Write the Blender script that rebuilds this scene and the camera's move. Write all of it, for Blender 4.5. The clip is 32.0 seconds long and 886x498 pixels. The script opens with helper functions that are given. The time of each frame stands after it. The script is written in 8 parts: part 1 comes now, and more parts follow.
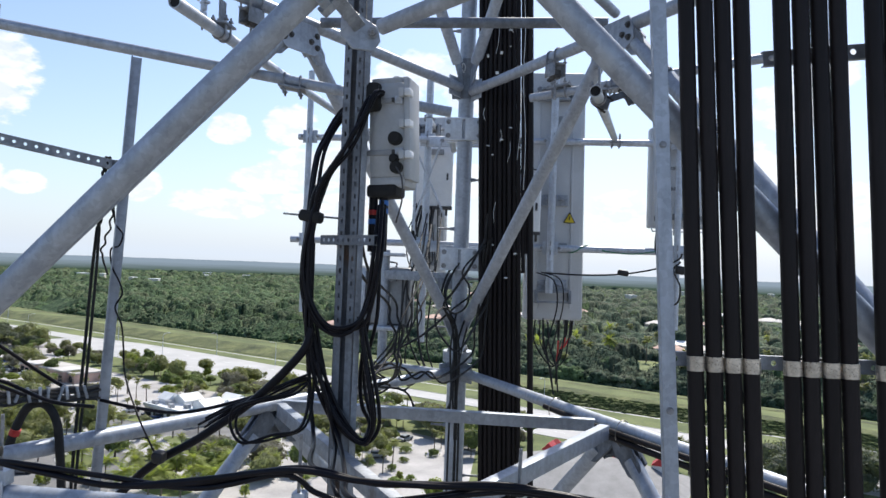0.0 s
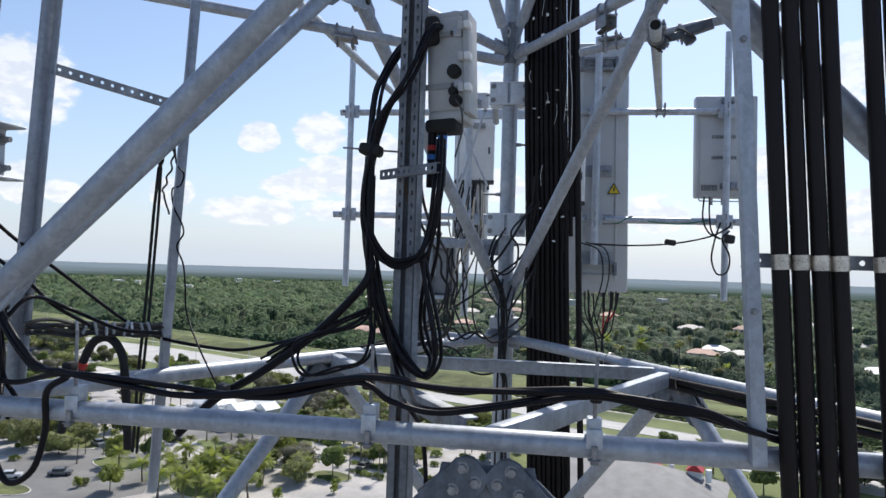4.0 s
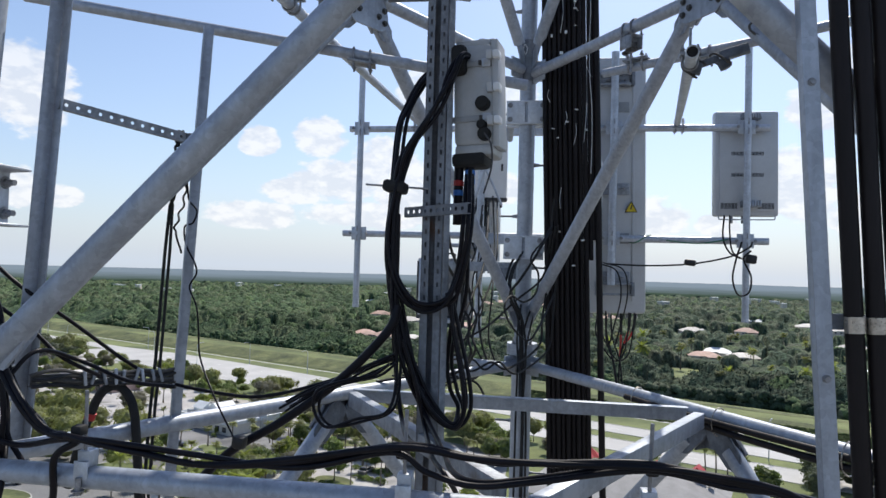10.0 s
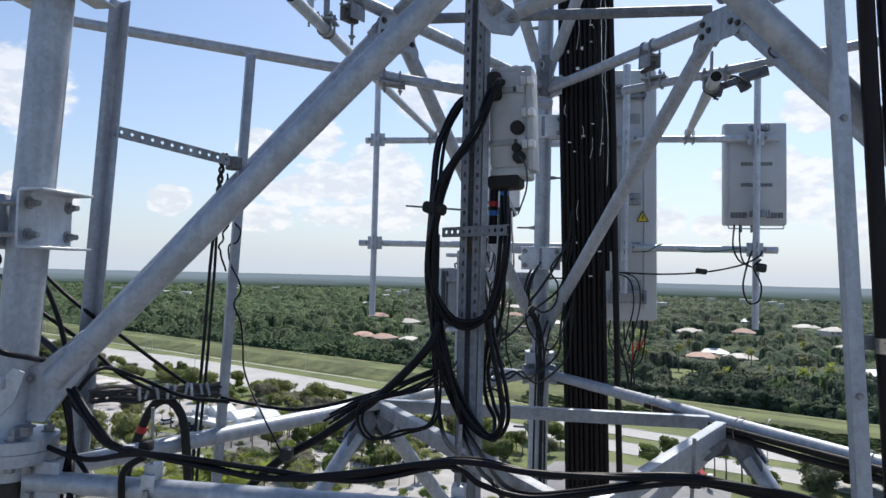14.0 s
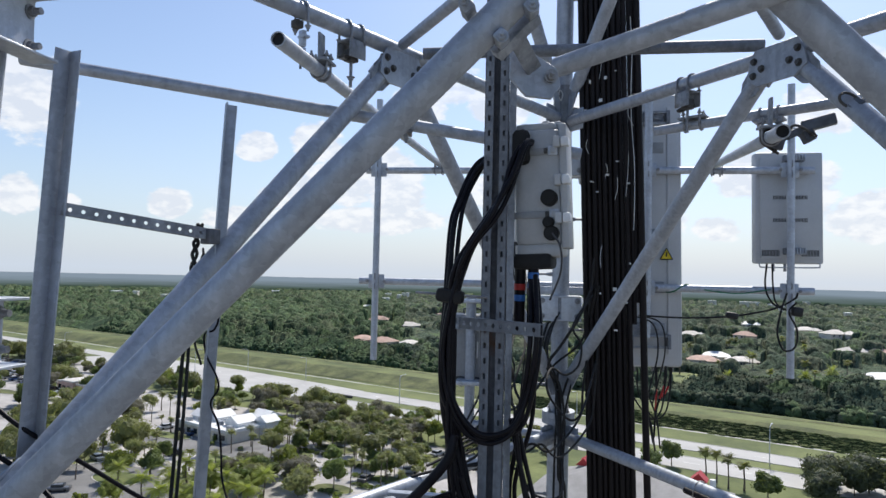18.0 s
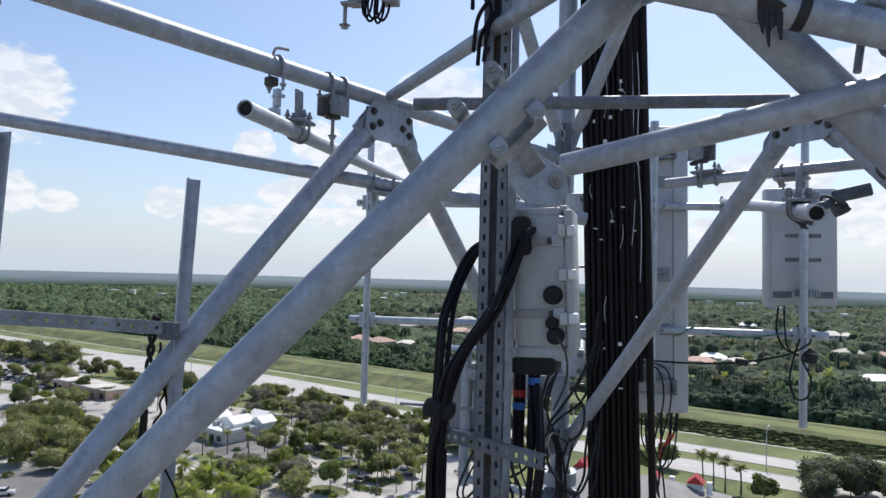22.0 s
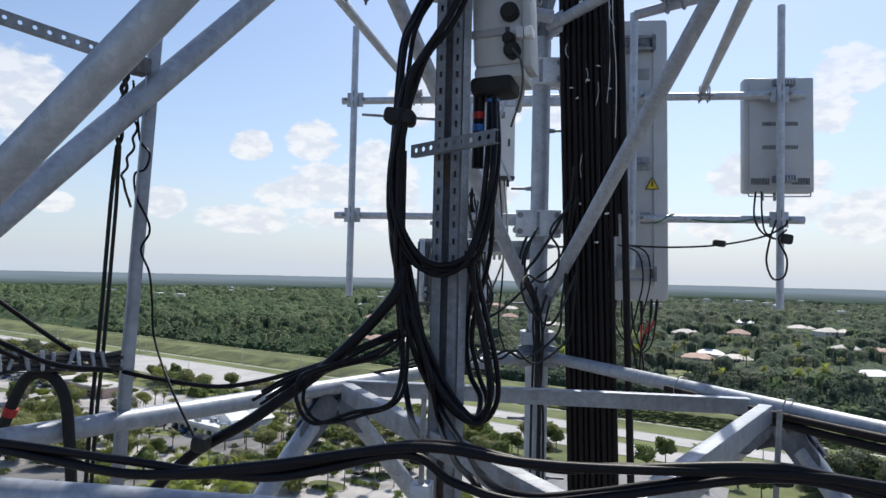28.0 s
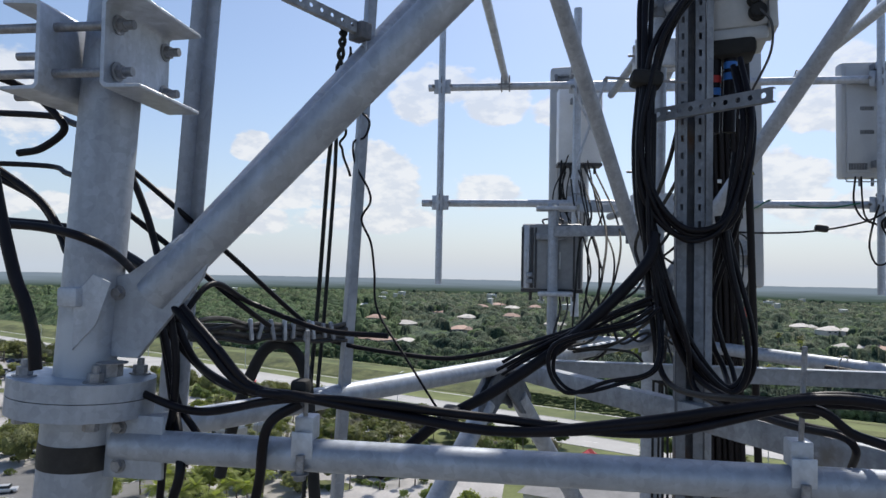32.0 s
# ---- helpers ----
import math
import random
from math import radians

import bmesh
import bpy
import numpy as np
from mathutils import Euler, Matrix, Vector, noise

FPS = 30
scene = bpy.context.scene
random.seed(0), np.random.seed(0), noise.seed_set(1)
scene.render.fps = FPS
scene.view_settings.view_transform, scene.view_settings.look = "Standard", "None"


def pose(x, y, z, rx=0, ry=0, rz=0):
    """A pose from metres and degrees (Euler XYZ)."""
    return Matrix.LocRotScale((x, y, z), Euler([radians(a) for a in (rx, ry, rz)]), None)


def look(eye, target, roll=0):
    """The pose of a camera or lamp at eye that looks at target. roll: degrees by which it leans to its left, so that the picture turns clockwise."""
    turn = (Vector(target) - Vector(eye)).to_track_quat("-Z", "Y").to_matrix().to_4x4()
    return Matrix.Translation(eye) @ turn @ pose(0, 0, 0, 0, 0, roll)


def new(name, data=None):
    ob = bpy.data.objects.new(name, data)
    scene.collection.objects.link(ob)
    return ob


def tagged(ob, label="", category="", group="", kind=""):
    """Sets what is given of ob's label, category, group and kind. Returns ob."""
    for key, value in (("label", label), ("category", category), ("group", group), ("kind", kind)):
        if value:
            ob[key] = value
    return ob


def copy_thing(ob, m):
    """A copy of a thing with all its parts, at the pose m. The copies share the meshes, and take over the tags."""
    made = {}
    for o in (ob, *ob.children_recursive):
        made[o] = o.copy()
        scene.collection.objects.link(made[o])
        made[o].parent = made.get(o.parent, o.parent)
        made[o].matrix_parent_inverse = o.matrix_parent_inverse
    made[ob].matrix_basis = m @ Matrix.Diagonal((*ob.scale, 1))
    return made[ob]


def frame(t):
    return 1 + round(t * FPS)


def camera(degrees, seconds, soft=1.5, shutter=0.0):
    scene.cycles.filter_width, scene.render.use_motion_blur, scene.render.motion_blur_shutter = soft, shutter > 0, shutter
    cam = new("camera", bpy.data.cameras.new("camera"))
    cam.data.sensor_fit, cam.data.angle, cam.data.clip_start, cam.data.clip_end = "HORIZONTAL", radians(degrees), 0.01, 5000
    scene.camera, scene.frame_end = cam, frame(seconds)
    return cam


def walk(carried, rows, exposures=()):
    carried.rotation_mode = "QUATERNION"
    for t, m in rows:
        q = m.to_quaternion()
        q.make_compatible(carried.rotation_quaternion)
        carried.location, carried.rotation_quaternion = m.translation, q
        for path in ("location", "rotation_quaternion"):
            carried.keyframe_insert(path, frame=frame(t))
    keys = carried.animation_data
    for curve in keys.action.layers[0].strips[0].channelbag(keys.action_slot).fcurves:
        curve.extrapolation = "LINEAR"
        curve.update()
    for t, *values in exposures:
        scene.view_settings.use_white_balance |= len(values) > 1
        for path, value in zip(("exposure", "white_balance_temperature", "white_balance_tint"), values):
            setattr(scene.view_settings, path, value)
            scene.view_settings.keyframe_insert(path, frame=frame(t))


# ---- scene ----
cam = camera(65.4, 32.0)
PATH = [
    (0, (0.343, -0.002, 45.009), (0.127, 1.986, 45.048), 2.2),
    (0.5, (0.33, -0.008, 44.993), (0.038, 1.97, 45.028), 2.5),
    (1, (0.327, -0.011, 44.96), (0.032, 1.966, 44.997), 2.4),
    (1.5, (0.317, -0.01, 44.918), (0.021, 1.968, 44.96), 2.3),
    (2, (0.302, 0.001, 44.864), (0.005, 1.978, 44.909), 2.2),
    (2.5, (0.288, 0.008, 44.794), (-0.008, 1.986, 44.841), 2.1),
    (3, (0.268, 0.006, 44.754), (-0.029, 1.983, 44.801), 2.0),
    (3.5, (0.237, 0.011, 44.713), (-0.061, 1.988, 44.762), 1.9),
    (5.5, (0.152, 0.02, 44.665), (-0.147, 1.997, 44.721), 1.7),
    (6, (0.133, 0.034, 44.678), (-0.166, 2.01, 44.736), 1.7),
    (6.5, (0.111, 0.062, 44.701), (-0.187, 2.039, 44.759), 1.7),
    (7, (0.099, 0.088, 44.721), (-0.199, 2.064, 44.781), 1.6),
    (7.5, (0.089, 0.114, 44.747), (-0.21, 2.091, 44.804), 1.7),
    (8, (0.084, 0.136, 44.769), (-0.216, 2.113, 44.829), 1.6),
    (8.5, (0.074, 0.152, 44.8), (-0.224, 2.129, 44.859), 1.6),
    (9, (0.072, 0.156, 44.819), (-0.228, 2.133, 44.879), 1.6),
    (9.5, (0.066, 0.16, 44.84), (-0.233, 2.137, 44.899), 1.5),
    (10, (0.063, 0.157, 44.85), (-0.237, 2.133, 44.91), 1.6),
    (10.5, (0.052, 0.142, 44.857), (-0.246, 2.119, 44.919), 1.5),
    (11, (0.043, 0.127, 44.87), (-0.256, 2.104, 44.932), 1.5),
    (11.5, (0.024, 0.104, 44.884), (-0.273, 2.081, 44.945), 1.5),
    (12, (0.007, 0.082, 44.891), (-0.289, 2.059, 44.953), 1.5),
    (12.5, (-0.016, 0.051, 44.897), (-0.312, 2.028, 44.959), 1.5),
    (13, (-0.036, 0.021, 44.893), (-0.331, 1.998, 44.957), 1.5),
    (13.5, (-0.058, 0.001, 44.899), (-0.354, 1.978, 44.962), 1.5),
    (14, (-0.091, 0.005, 44.916), (-0.384, 1.982, 44.981), 1.4),
    (14.5, (-0.106, 0.007, 44.943), (-0.402, 1.984, 45.009), 1.4),
    (16.5, (-0.194, 0.189, 45.105), (-0.483, 2.166, 45.176), 1.2),
    (17, (-0.208, 0.265, 45.145), (-0.499, 2.242, 45.224), 1.2),
    (17.5, (-0.219, 0.373, 45.21), (-0.512, 2.35, 45.285), 1.3),
    (18, (-0.233, 0.488, 45.268), (-0.527, 2.465, 45.341), 1.3),
    (18.5, (-0.253, 0.591, 45.328), (-0.544, 2.568, 45.399), 1.4),
    (19, (-0.264, 0.636, 45.369), (-0.555, 2.614, 45.438), 1.3),
    (19.5, (-0.269, 0.685, 45.414), (-0.558, 2.663, 45.483), 1.4),
    (20, (-0.27, 0.718, 45.457), (-0.563, 2.695, 45.526), 1.4),
    (20.5, (-0.273, 0.731, 45.495), (-0.565, 2.709, 45.563), 1.3),
    (21, (-0.275, 0.747, 45.523), (-0.563, 2.725, 45.592), 1.3),
    (21.5, (-0.267, 0.767, 45.553), (-0.554, 2.745, 45.622), 1.4),
    (22, (-0.258, 0.793, 45.616), (-0.545, 2.771, 45.688), 1.5),
    (22.5, (-0.249, 0.798, 45.691), (-0.535, 2.776, 45.759), 1.3),
    (23, (-0.25, 0.799, 45.729), (-0.533, 2.777, 45.797), 1.2),
    (23.5, (-0.248, 0.803, 45.755), (-0.532, 2.782, 45.823), 1.3),
    (24, (-0.245, 0.795, 45.706), (-0.522, 2.775, 45.771), 1.3),
    (24.5, (-0.226, 0.796, 45.667), (-0.504, 2.775, 45.739), 1.4),
    (25, (-0.201, 0.792, 45.668), (-0.483, 2.771, 45.737), 1.4),
    (25.5, (-0.176, 0.761, 45.589), (-0.454, 2.741, 45.658), 1.2),
    (26, (-0.155, 0.753, 45.353), (-0.433, 2.733, 45.422), 1.1),
    (26.5, (-0.13, 0.741, 44.991), (-0.406, 2.72, 45.063), 1.3),
    (28.5, (-0.107, 0.771, 44.653), (-0.387, 2.75, 44.723), 1.3),
    (29, (-0.179, 0.779, 44.612), (-0.453, 2.759, 44.685), 1.3),
    (29.5, (-0.339, 0.785, 44.604), (-0.609, 2.765, 44.671), 1.3),
    (30, (-0.539, 0.785, 44.582), (-0.806, 2.766, 44.654), 1.2),
    (30.5, (-0.753, 0.763, 44.575), (-1.024, 2.743, 44.643), 1.2),
    (31, (-0.845, 0.75, 44.56), (-1.123, 2.729, 44.632), 1.1),
    (31.5, (-0.882, 0.727, 44.563), (-1.161, 2.704, 44.632), 1.1),
    (32, (-0.897, 0.71, 44.558), (-1.179, 2.688, 44.628), 1.1),
]
walk(cam, [(t, look(eye, target, roll)) for t, eye, target, roll in PATH],
     [(0, 0.28), (1.5, 0.21), (4, 0.1), (7, 0.05), (12, 0.03), (18, 0.0), (26.5, 0.0), (29, -0.08), (31, -0.14), (32, -0.14)])

# ---- light ----
SUN_EL, SUN_AZ = 52.0, 14.0
world = bpy.data.worlds.new("sky")
scene.world = world
world.use_nodes = True
wn, wl = world.node_tree.nodes, world.node_tree.links
wn.clear()
w_out = wn.new("ShaderNodeOutputWorld")
w_bg = wn.new("ShaderNodeBackground")
w_sky = wn.new("ShaderNodeTexSky")
w_sky.sky_type, w_sky.sun_disc = "NISHITA", False
w_sky.sun_elevation, w_sky.sun_rotation = radians(SUN_EL), radians(SUN_AZ)
w_sky.air_density, w_sky.dust_density, w_sky.ozone_density, w_sky.altitude = 1.0, 1.2, 2.2, 20
w_bg.inputs["Strength"].default_value = 0.13


def wmath(op, a, b=None, c=None, clamp=False):
    n = wn.new("ShaderNodeMath")
    n.operation, n.use_clamp = op, clamp
    for k, v in enumerate((a, b, c)):
        if v is None:
            continue
        if isinstance(v, (int, float)):
            n.inputs[k].default_value = v
        else:
            wl.new(v, n.inputs[k])
    return n.outputs[0]


w_co = wn.new("ShaderNodeTexCoord")
w_sep = wn.new("ShaderNodeSeparateXYZ")
wl.new(w_co.outputs["Generated"], w_sep.inputs[0])
w_map = wn.new("ShaderNodeMapping")
w_map.inputs["Scale"].default_value = (1.0, 1.0, 1.9)
wl.new(w_co.outputs["Generated"], w_map.inputs["Vector"])


def wnoise(scale, detail, rough, seed):
    n = wn.new("ShaderNodeTexNoise")
    n.noise_dimensions = "4D"
    n.inputs["W"].default_value = seed
    n.inputs["Scale"].default_value, n.inputs["Detail"].default_value, n.inputs["Roughness"].default_value = scale, detail, rough
    wl.new(w_map.outputs[0], n.inputs["Vector"])
    return n.outputs["Fac"]


# cumulus: direction (azimuth from +y towards +x, elevation, half width, half height), all in degrees
CLOUDS = [(-40.2, 5.0, 1.4, 1.5), (-40.2, 11.9, 3.0, 3.2), (-37.7, 4.6, 1.4, 0.8), (-30.2, 5.1, 1.5, 1.1), (-24.1, 4.0, 3.6, 1.2), (-23.8, 9.8, 1.5, 1.3), (-20.9, 6.1, 2.8, 1.2),
          (-18.7, 10.4, 2.2, 1.7), (-17.4, 7.1, 4.2, 1.9), (-14.3, 4.3, 6.4, 1.2), (-14.1, 8.5, 3.0, 2.0), (-12.6, 6.9, 2.4, 2.6), (-10.5, 14.2, 2.2, 2.0), (-8.2, 15.5, 2.6, 1.6), (-4.7, 6.8, 2.8, 1.5), (-3.9, 14.2, 2.8, 1.8),
          (1.8, 13.2, 2.8, 1.4), (8.2, 4.7, 2.6, 1.6), (13.3, 4.0, 1.8, 1.0), (15.6, 8.0, 2.6, 1.8), (18.7, 7.0, 3.0, 2.6), (20.3, 12.6, 2.8, 1.8), (22.4, 14.9, 2.4, 1.8), (23.7, 4.8, 3.0, 1.8)]
w_n1 = wnoise(13.0, 7.0, 0.6, 3.1)
w_n2 = wnoise(38.0, 3.0, 0.55, 1.7)
w_az = wmath("MULTIPLY", wmath("ARCTAN2", w_sep.outputs[0], w_sep.outputs[1]), 57.2958)
w_el = wmath("MULTIPLY", wmath("ARCSINE", w_sep.outputs[2]), 57.2958)
w_sum = None
for c_az, c_el, c_w, c_h in CLOUDS:
    dx = wmath("DIVIDE", wmath("SUBTRACT", w_az, c_az), c_w)
    dy = wmath("DIVIDE", wmath("SUBTRACT", w_el, c_el), c_h)
    r2 = wmath("ADD", wmath("MULTIPLY", dx, dx), wmath("MULTIPLY", dy, dy))
    g = wmath("SUBTRACT", 1.0, wmath("MULTIPLY", r2, 0.5), clamp=True)
    w_sum = g if w_sum is None else wmath("MAXIMUM", w_sum, g)
w_shape = wmath("ADD", wmath("MULTIPLY", w_sum, 0.95), wmath("ADD", wmath("MULTIPLY", w_n1, 1.45), wmath("MULTIPLY", w_n2, 0.6)))
w_ramp = wn.new("ShaderNodeMapRange")
w_ramp.interpolation_type = "SMOOTHSTEP"
w_ramp.inputs["From Min"].default_value, w_ramp.inputs["From Max"].default_value = 1.40, 1.64
wl.new(w_shape, w_ramp.inputs["Value"])
w_fade = wn.new("ShaderNodeMapRange")
w_fade.inputs["From Min"].default_value, w_fade.inputs["From Max"].default_value = 30.0, 12.0
wl.new(w_el, w_fade.inputs["Value"])
w_cmask = wmath("MULTIPLY", wmath("MULTIPLY", w_ramp.outputs[0], w_fade.outputs[0]), 0.85)
# pale haze low over the horizon
w_haze = wmath("MULTIPLY", wmath("POWER", 2.718, wmath("MULTIPLY", wmath("ABSOLUTE", w_el), -0.13)), 0.86)
w_tint = wn.new("ShaderNodeMix")
w_tint.data_type = "RGBA"
w_tint.inputs["B"].default_value = (5.0, 5.7, 6.7, 1)
wl.new(w_haze, w_tint.inputs["Factor"])
w_blue = wn.new("ShaderNodeMix")
w_blue.data_type, w_blue.blend_type = "RGBA", "MULTIPLY"
w_blue.inputs["Factor"].default_value = 1.0
w_blue.inputs["B"].default_value = (1.04, 1.085, 1.165, 1)
wl.new(w_sky.outputs[0], w_blue.inputs["A"])
wl.new(w_blue.outputs["Result"], w_tint.inputs["A"])
w_mix = wn.new("ShaderNodeMix")
w_mix.data_type = "RGBA"
w_body = wn.new("ShaderNodeMix")
w_body.data_type = "RGBA"
w_body.inputs["A"].default_value, w_body.inputs["B"].default_value = (5.9, 6.25, 6.9, 1), (7.4, 7.5, 7.7, 1)
w_lit = wn.new("ShaderNodeMapRange")
w_lit.inputs["From Min"].default_value, w_lit.inputs["From Max"].default_value = 0.42, 0.58
wl.new(w_n2, w_lit.inputs["Value"])
wl.new(w_lit.outputs[0], w_body.inputs["Factor"])
wl.new(w_body.outputs["Result"], w_mix.inputs["B"])
wl.new(w_cmask, w_mix.inputs["Factor"])
wl.new(w_tint.outputs["Result"], w_mix.inputs["A"])
wl.new(w_mix.outputs["Result"], w_bg.inputs["Color"])
wl.new(w_bg.outputs[0], w_out.inputs[0])

sun = new("sun", bpy.data.lights.new("sun", "SUN"))
sun.data.energy, sun.data.angle, sun.data.color = 4.6, radians(0.53), (1.0, 0.95, 0.87)
sun_way = Vector((math.sin(radians(SUN_AZ)) * math.cos(radians(SUN_EL)), math.cos(radians(SUN_AZ)) * math.cos(radians(SUN_EL)), math.sin(radians(SUN_EL))))
sun.matrix_world = look(sun_way * 400, (0, 0, 0))
scene.view_settings.exposure = 0.0

# ---- materials ----


def mat(name, base, rough=0.6, metal=0.0, vary=0.25, scale=8.0, fine=60.0, bump=0.15, tint=None, stretch=(1, 1, 1), per_object=0.0, stain=None, stain_at=0.62, coat=0.0, spec=0.5, islands=0.0, glow=0.0, mottle=0.0):
    m = bpy.data.materials.new(name)
    m.use_nodes = True
    n, l = m.node_tree.nodes, m.node_tree.links
    b = n["Principled BSDF"]
    b.inputs["Metallic"].default_value, b.inputs["Specular IOR Level"].default_value, b.inputs["Coat Weight"].default_value = metal, spec, coat
    co = n.new("ShaderNodeTexCoord")
    mp = n.new("ShaderNodeMapping")
    mp.inputs["Scale"].default_value = stretch
    l.new(co.outputs["Object"], mp.inputs["Vector"])
    big, small = n.new("ShaderNodeTexNoise"), n.new("ShaderNodeTexNoise")
    for node, s, d in ((big, scale, 5.0), (small, fine, 4.0)):
        node.inputs["Scale"].default_value, node.inputs["Detail"].default_value, node.inputs["Roughness"].default_value = s, d, 0.6
        l.new(mp.outputs[0], node.inputs["Vector"])
    ramp = n.new("ShaderNodeValToRGB")
    lo = [c * (1 - vary) for c in base]
    hi = [min(1, c * (1 + vary)) for c in (tint or base)]
    ramp.color_ramp.elements[0].color, ramp.color_ramp.elements[1].color = (*lo, 1), (*hi, 1)
    ramp.color_ramp.elements[0].position, ramp.color_ramp.elements[1].position = 0.32, 0.68
    l.new(big.outputs["Fac"], ramp.inputs[0])
    col = ramp.outputs[0]

    def mixed(mode, fac, a, bb):
        x = n.new("ShaderNodeMix")
        x.data_type, x.blend_type = "RGBA", mode
        for key, v in (("Factor", fac), ("A", a), ("B", bb)):
            if isinstance(v, (int, float)):
                x.inputs[key].default_value = v
            elif isinstance(v, tuple):
                x.inputs[key].default_value = v
            else:
                l.new(v, x.inputs[key])
        return x.outputs["Result"]

    fr = n.new("ShaderNodeValToRGB")
    fr.color_ramp.elements[0].color, fr.color_ramp.elements[1].color = (0.72, 0.72, 0.72, 1), (1.2, 1.2, 1.2, 1)
    fr.color_ramp.elements[0].position, fr.color_ramp.elements[1].position = 0.3, 0.7
    l.new(small.outputs["Fac"], fr.inputs[0])
    col = mixed("MULTIPLY", min(1.0, vary * 2), col, fr.outputs[0])
    if mottle:
        # crystal flakes of the zinc coat and long run marks
        vo = n.new("ShaderNodeTexVoronoi")
        vo.inputs["Scale"].default_value = 55.0
        l.new(co.outputs["Object"], vo.inputs["Vector"])
        vr = n.new("ShaderNodeSeparateColor")
        l.new(vo.outputs["Color"], vr.inputs[0])
        vm = n.new("ShaderNodeMapRange")
        vm.inputs["To Min"].default_value, vm.inputs["To Max"].default_value = 1 - 0.3 * mottle, 1 + 0.25 * mottle
        l.new(vr.outputs[0], vm.inputs["Value"])
        st, sm = n.new("ShaderNodeTexNoise"), n.new("ShaderNodeMapping")
        sm.inputs["Scale"].default_value = (26, 26, 2.2)
        l.new(co.outputs["Object"], sm.inputs["Vector"])
        l.new(sm.outputs[0], st.inputs["Vector"])
        st.inputs["Scale"].default_value, st.inputs["Detail"].default_value = 1.0, 5.0
        sr2 = n.new("ShaderNodeMapRange")
        sr2.inputs["From Min"].default_value, sr2.inputs["From Max"].default_value = 0.35, 0.7
        sr2.inputs["To Min"].default_value, sr2.inputs["To Max"].default_value = 1 - 0.35 * mottle, 1 + 0.3 * mottle
        l.new(st.outputs["Fac"], sr2.inputs["Value"])
        mm = n.new("ShaderNodeMath")
        mm.operation = "MULTIPLY"
        l.new(vm.outputs[0], mm.inputs[0])
        l.new(sr2.outputs[0], mm.inputs[1])
        mc = n.new("ShaderNodeCombineColor")
        for k in range(3):
            l.new(mm.outputs[0], mc.inputs[k])
        col = mixed("MULTIPLY", 1.0, col, mc.outputs[0])
    if stain:
        sn = n.new("ShaderNodeTexNoise")
        sn.inputs["Scale"].default_value, sn.inputs["Detail"].default_value = scale * 0.6, 7.0
        l.new(co.outputs["Object"], sn.inputs["Vector"])
        sr = n.new("ShaderNodeMapRange")
        sr.inputs["From Min"].default_value, sr.inputs["From Max"].default_value = stain_at, stain_at + 0.09
        l.new(sn.outputs["Fac"], sr.inputs["Value"])
        col = mixed("MIX", sr.outputs[0], col, (*stain, 1))
    if per_object or islands:
        src = n.new("ShaderNodeObjectInfo").outputs["Random"] if per_object else n.new("ShaderNodeNewGeometry").outputs["Random Per Island"]
        amount = per_object or islands
        hs = n.new("ShaderNodeMapRange")
        hs.inputs["To Min"].default_value, hs.inputs["To Max"].default_value = 1 - amount, 1 + amount
        l.new(src, hs.inputs["Value"])
        comb = n.new("ShaderNodeCombineColor")
        for k in range(3):
            l.new(hs.outputs[0], comb.inputs[k])
        col = mixed("MULTIPLY", 1.0, col, comb.outputs[0])
    l.new(col, b.inputs["Base Color"])
    rr = n.new("ShaderNodeMapRange")
    rr.inputs["To Min"].default_value, rr.inputs["To Max"].default_value = max(0.03, rough - 0.13), min(1, rough + 0.13)
    l.new(small.outputs["Fac"], rr.inputs["Value"])
    l.new(rr.outputs[0], b.inputs["Roughness"])
    if bump:
        bp = n.new("ShaderNodeBump")
        bp.inputs["Strength"].default_value, bp.inputs["Distance"].default_value = bump, 0.2 / fine
        l.new(small.outputs["Fac"], bp.inputs["Height"])
        l.new(bp.outputs[0], b.inputs["Normal"])
    if glow:
        # thin leaves let sunlight through
        tr, sh = n.new("ShaderNodeBsdfTranslucent"), n.new("ShaderNodeMixShader")
        warm = mixed("MULTIPLY", 1.0, col, (1.3, 1.35, 0.85, 1))
        l.new(warm, tr.inputs["Color"])
        sh.inputs[0].default_value = glow
        l.new(b.outputs[0], sh.inputs[1])
        l.new(tr.outputs[0], sh.inputs[2])
        l.new(sh.outputs[0], n["Material Output"].inputs["Surface"])
    return m


GALV = mat("galvanised_steel", (0.38, 0.41, 0.46), 0.48, 0.35, 0.10, 6, 95, 0.15, stain=(0.49, 0.52, 0.56), stain_at=0.63, mottle=0.34)
GALV_NEW = mat("bright_galvanised_steel", (0.50, 0.53, 0.58), 0.45, 0.4, 0.14, 10, 110, 0.12, stain=(0.38, 0.40, 0.43), stain_at=0.66, mottle=0.25)
GALV_OLD = mat("weathered_galvanised_steel", (0.31, 0.33, 0.36), 0.6, 0.3, 0.22, 9, 80, 0.25, stain=(0.19, 0.17, 0.15), stain_at=0.62, mottle=0.4)
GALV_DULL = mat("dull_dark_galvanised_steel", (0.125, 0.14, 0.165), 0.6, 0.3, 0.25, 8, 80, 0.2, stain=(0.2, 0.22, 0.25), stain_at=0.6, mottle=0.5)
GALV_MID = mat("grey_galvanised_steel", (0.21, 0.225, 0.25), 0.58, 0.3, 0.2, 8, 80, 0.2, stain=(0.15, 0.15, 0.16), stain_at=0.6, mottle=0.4)
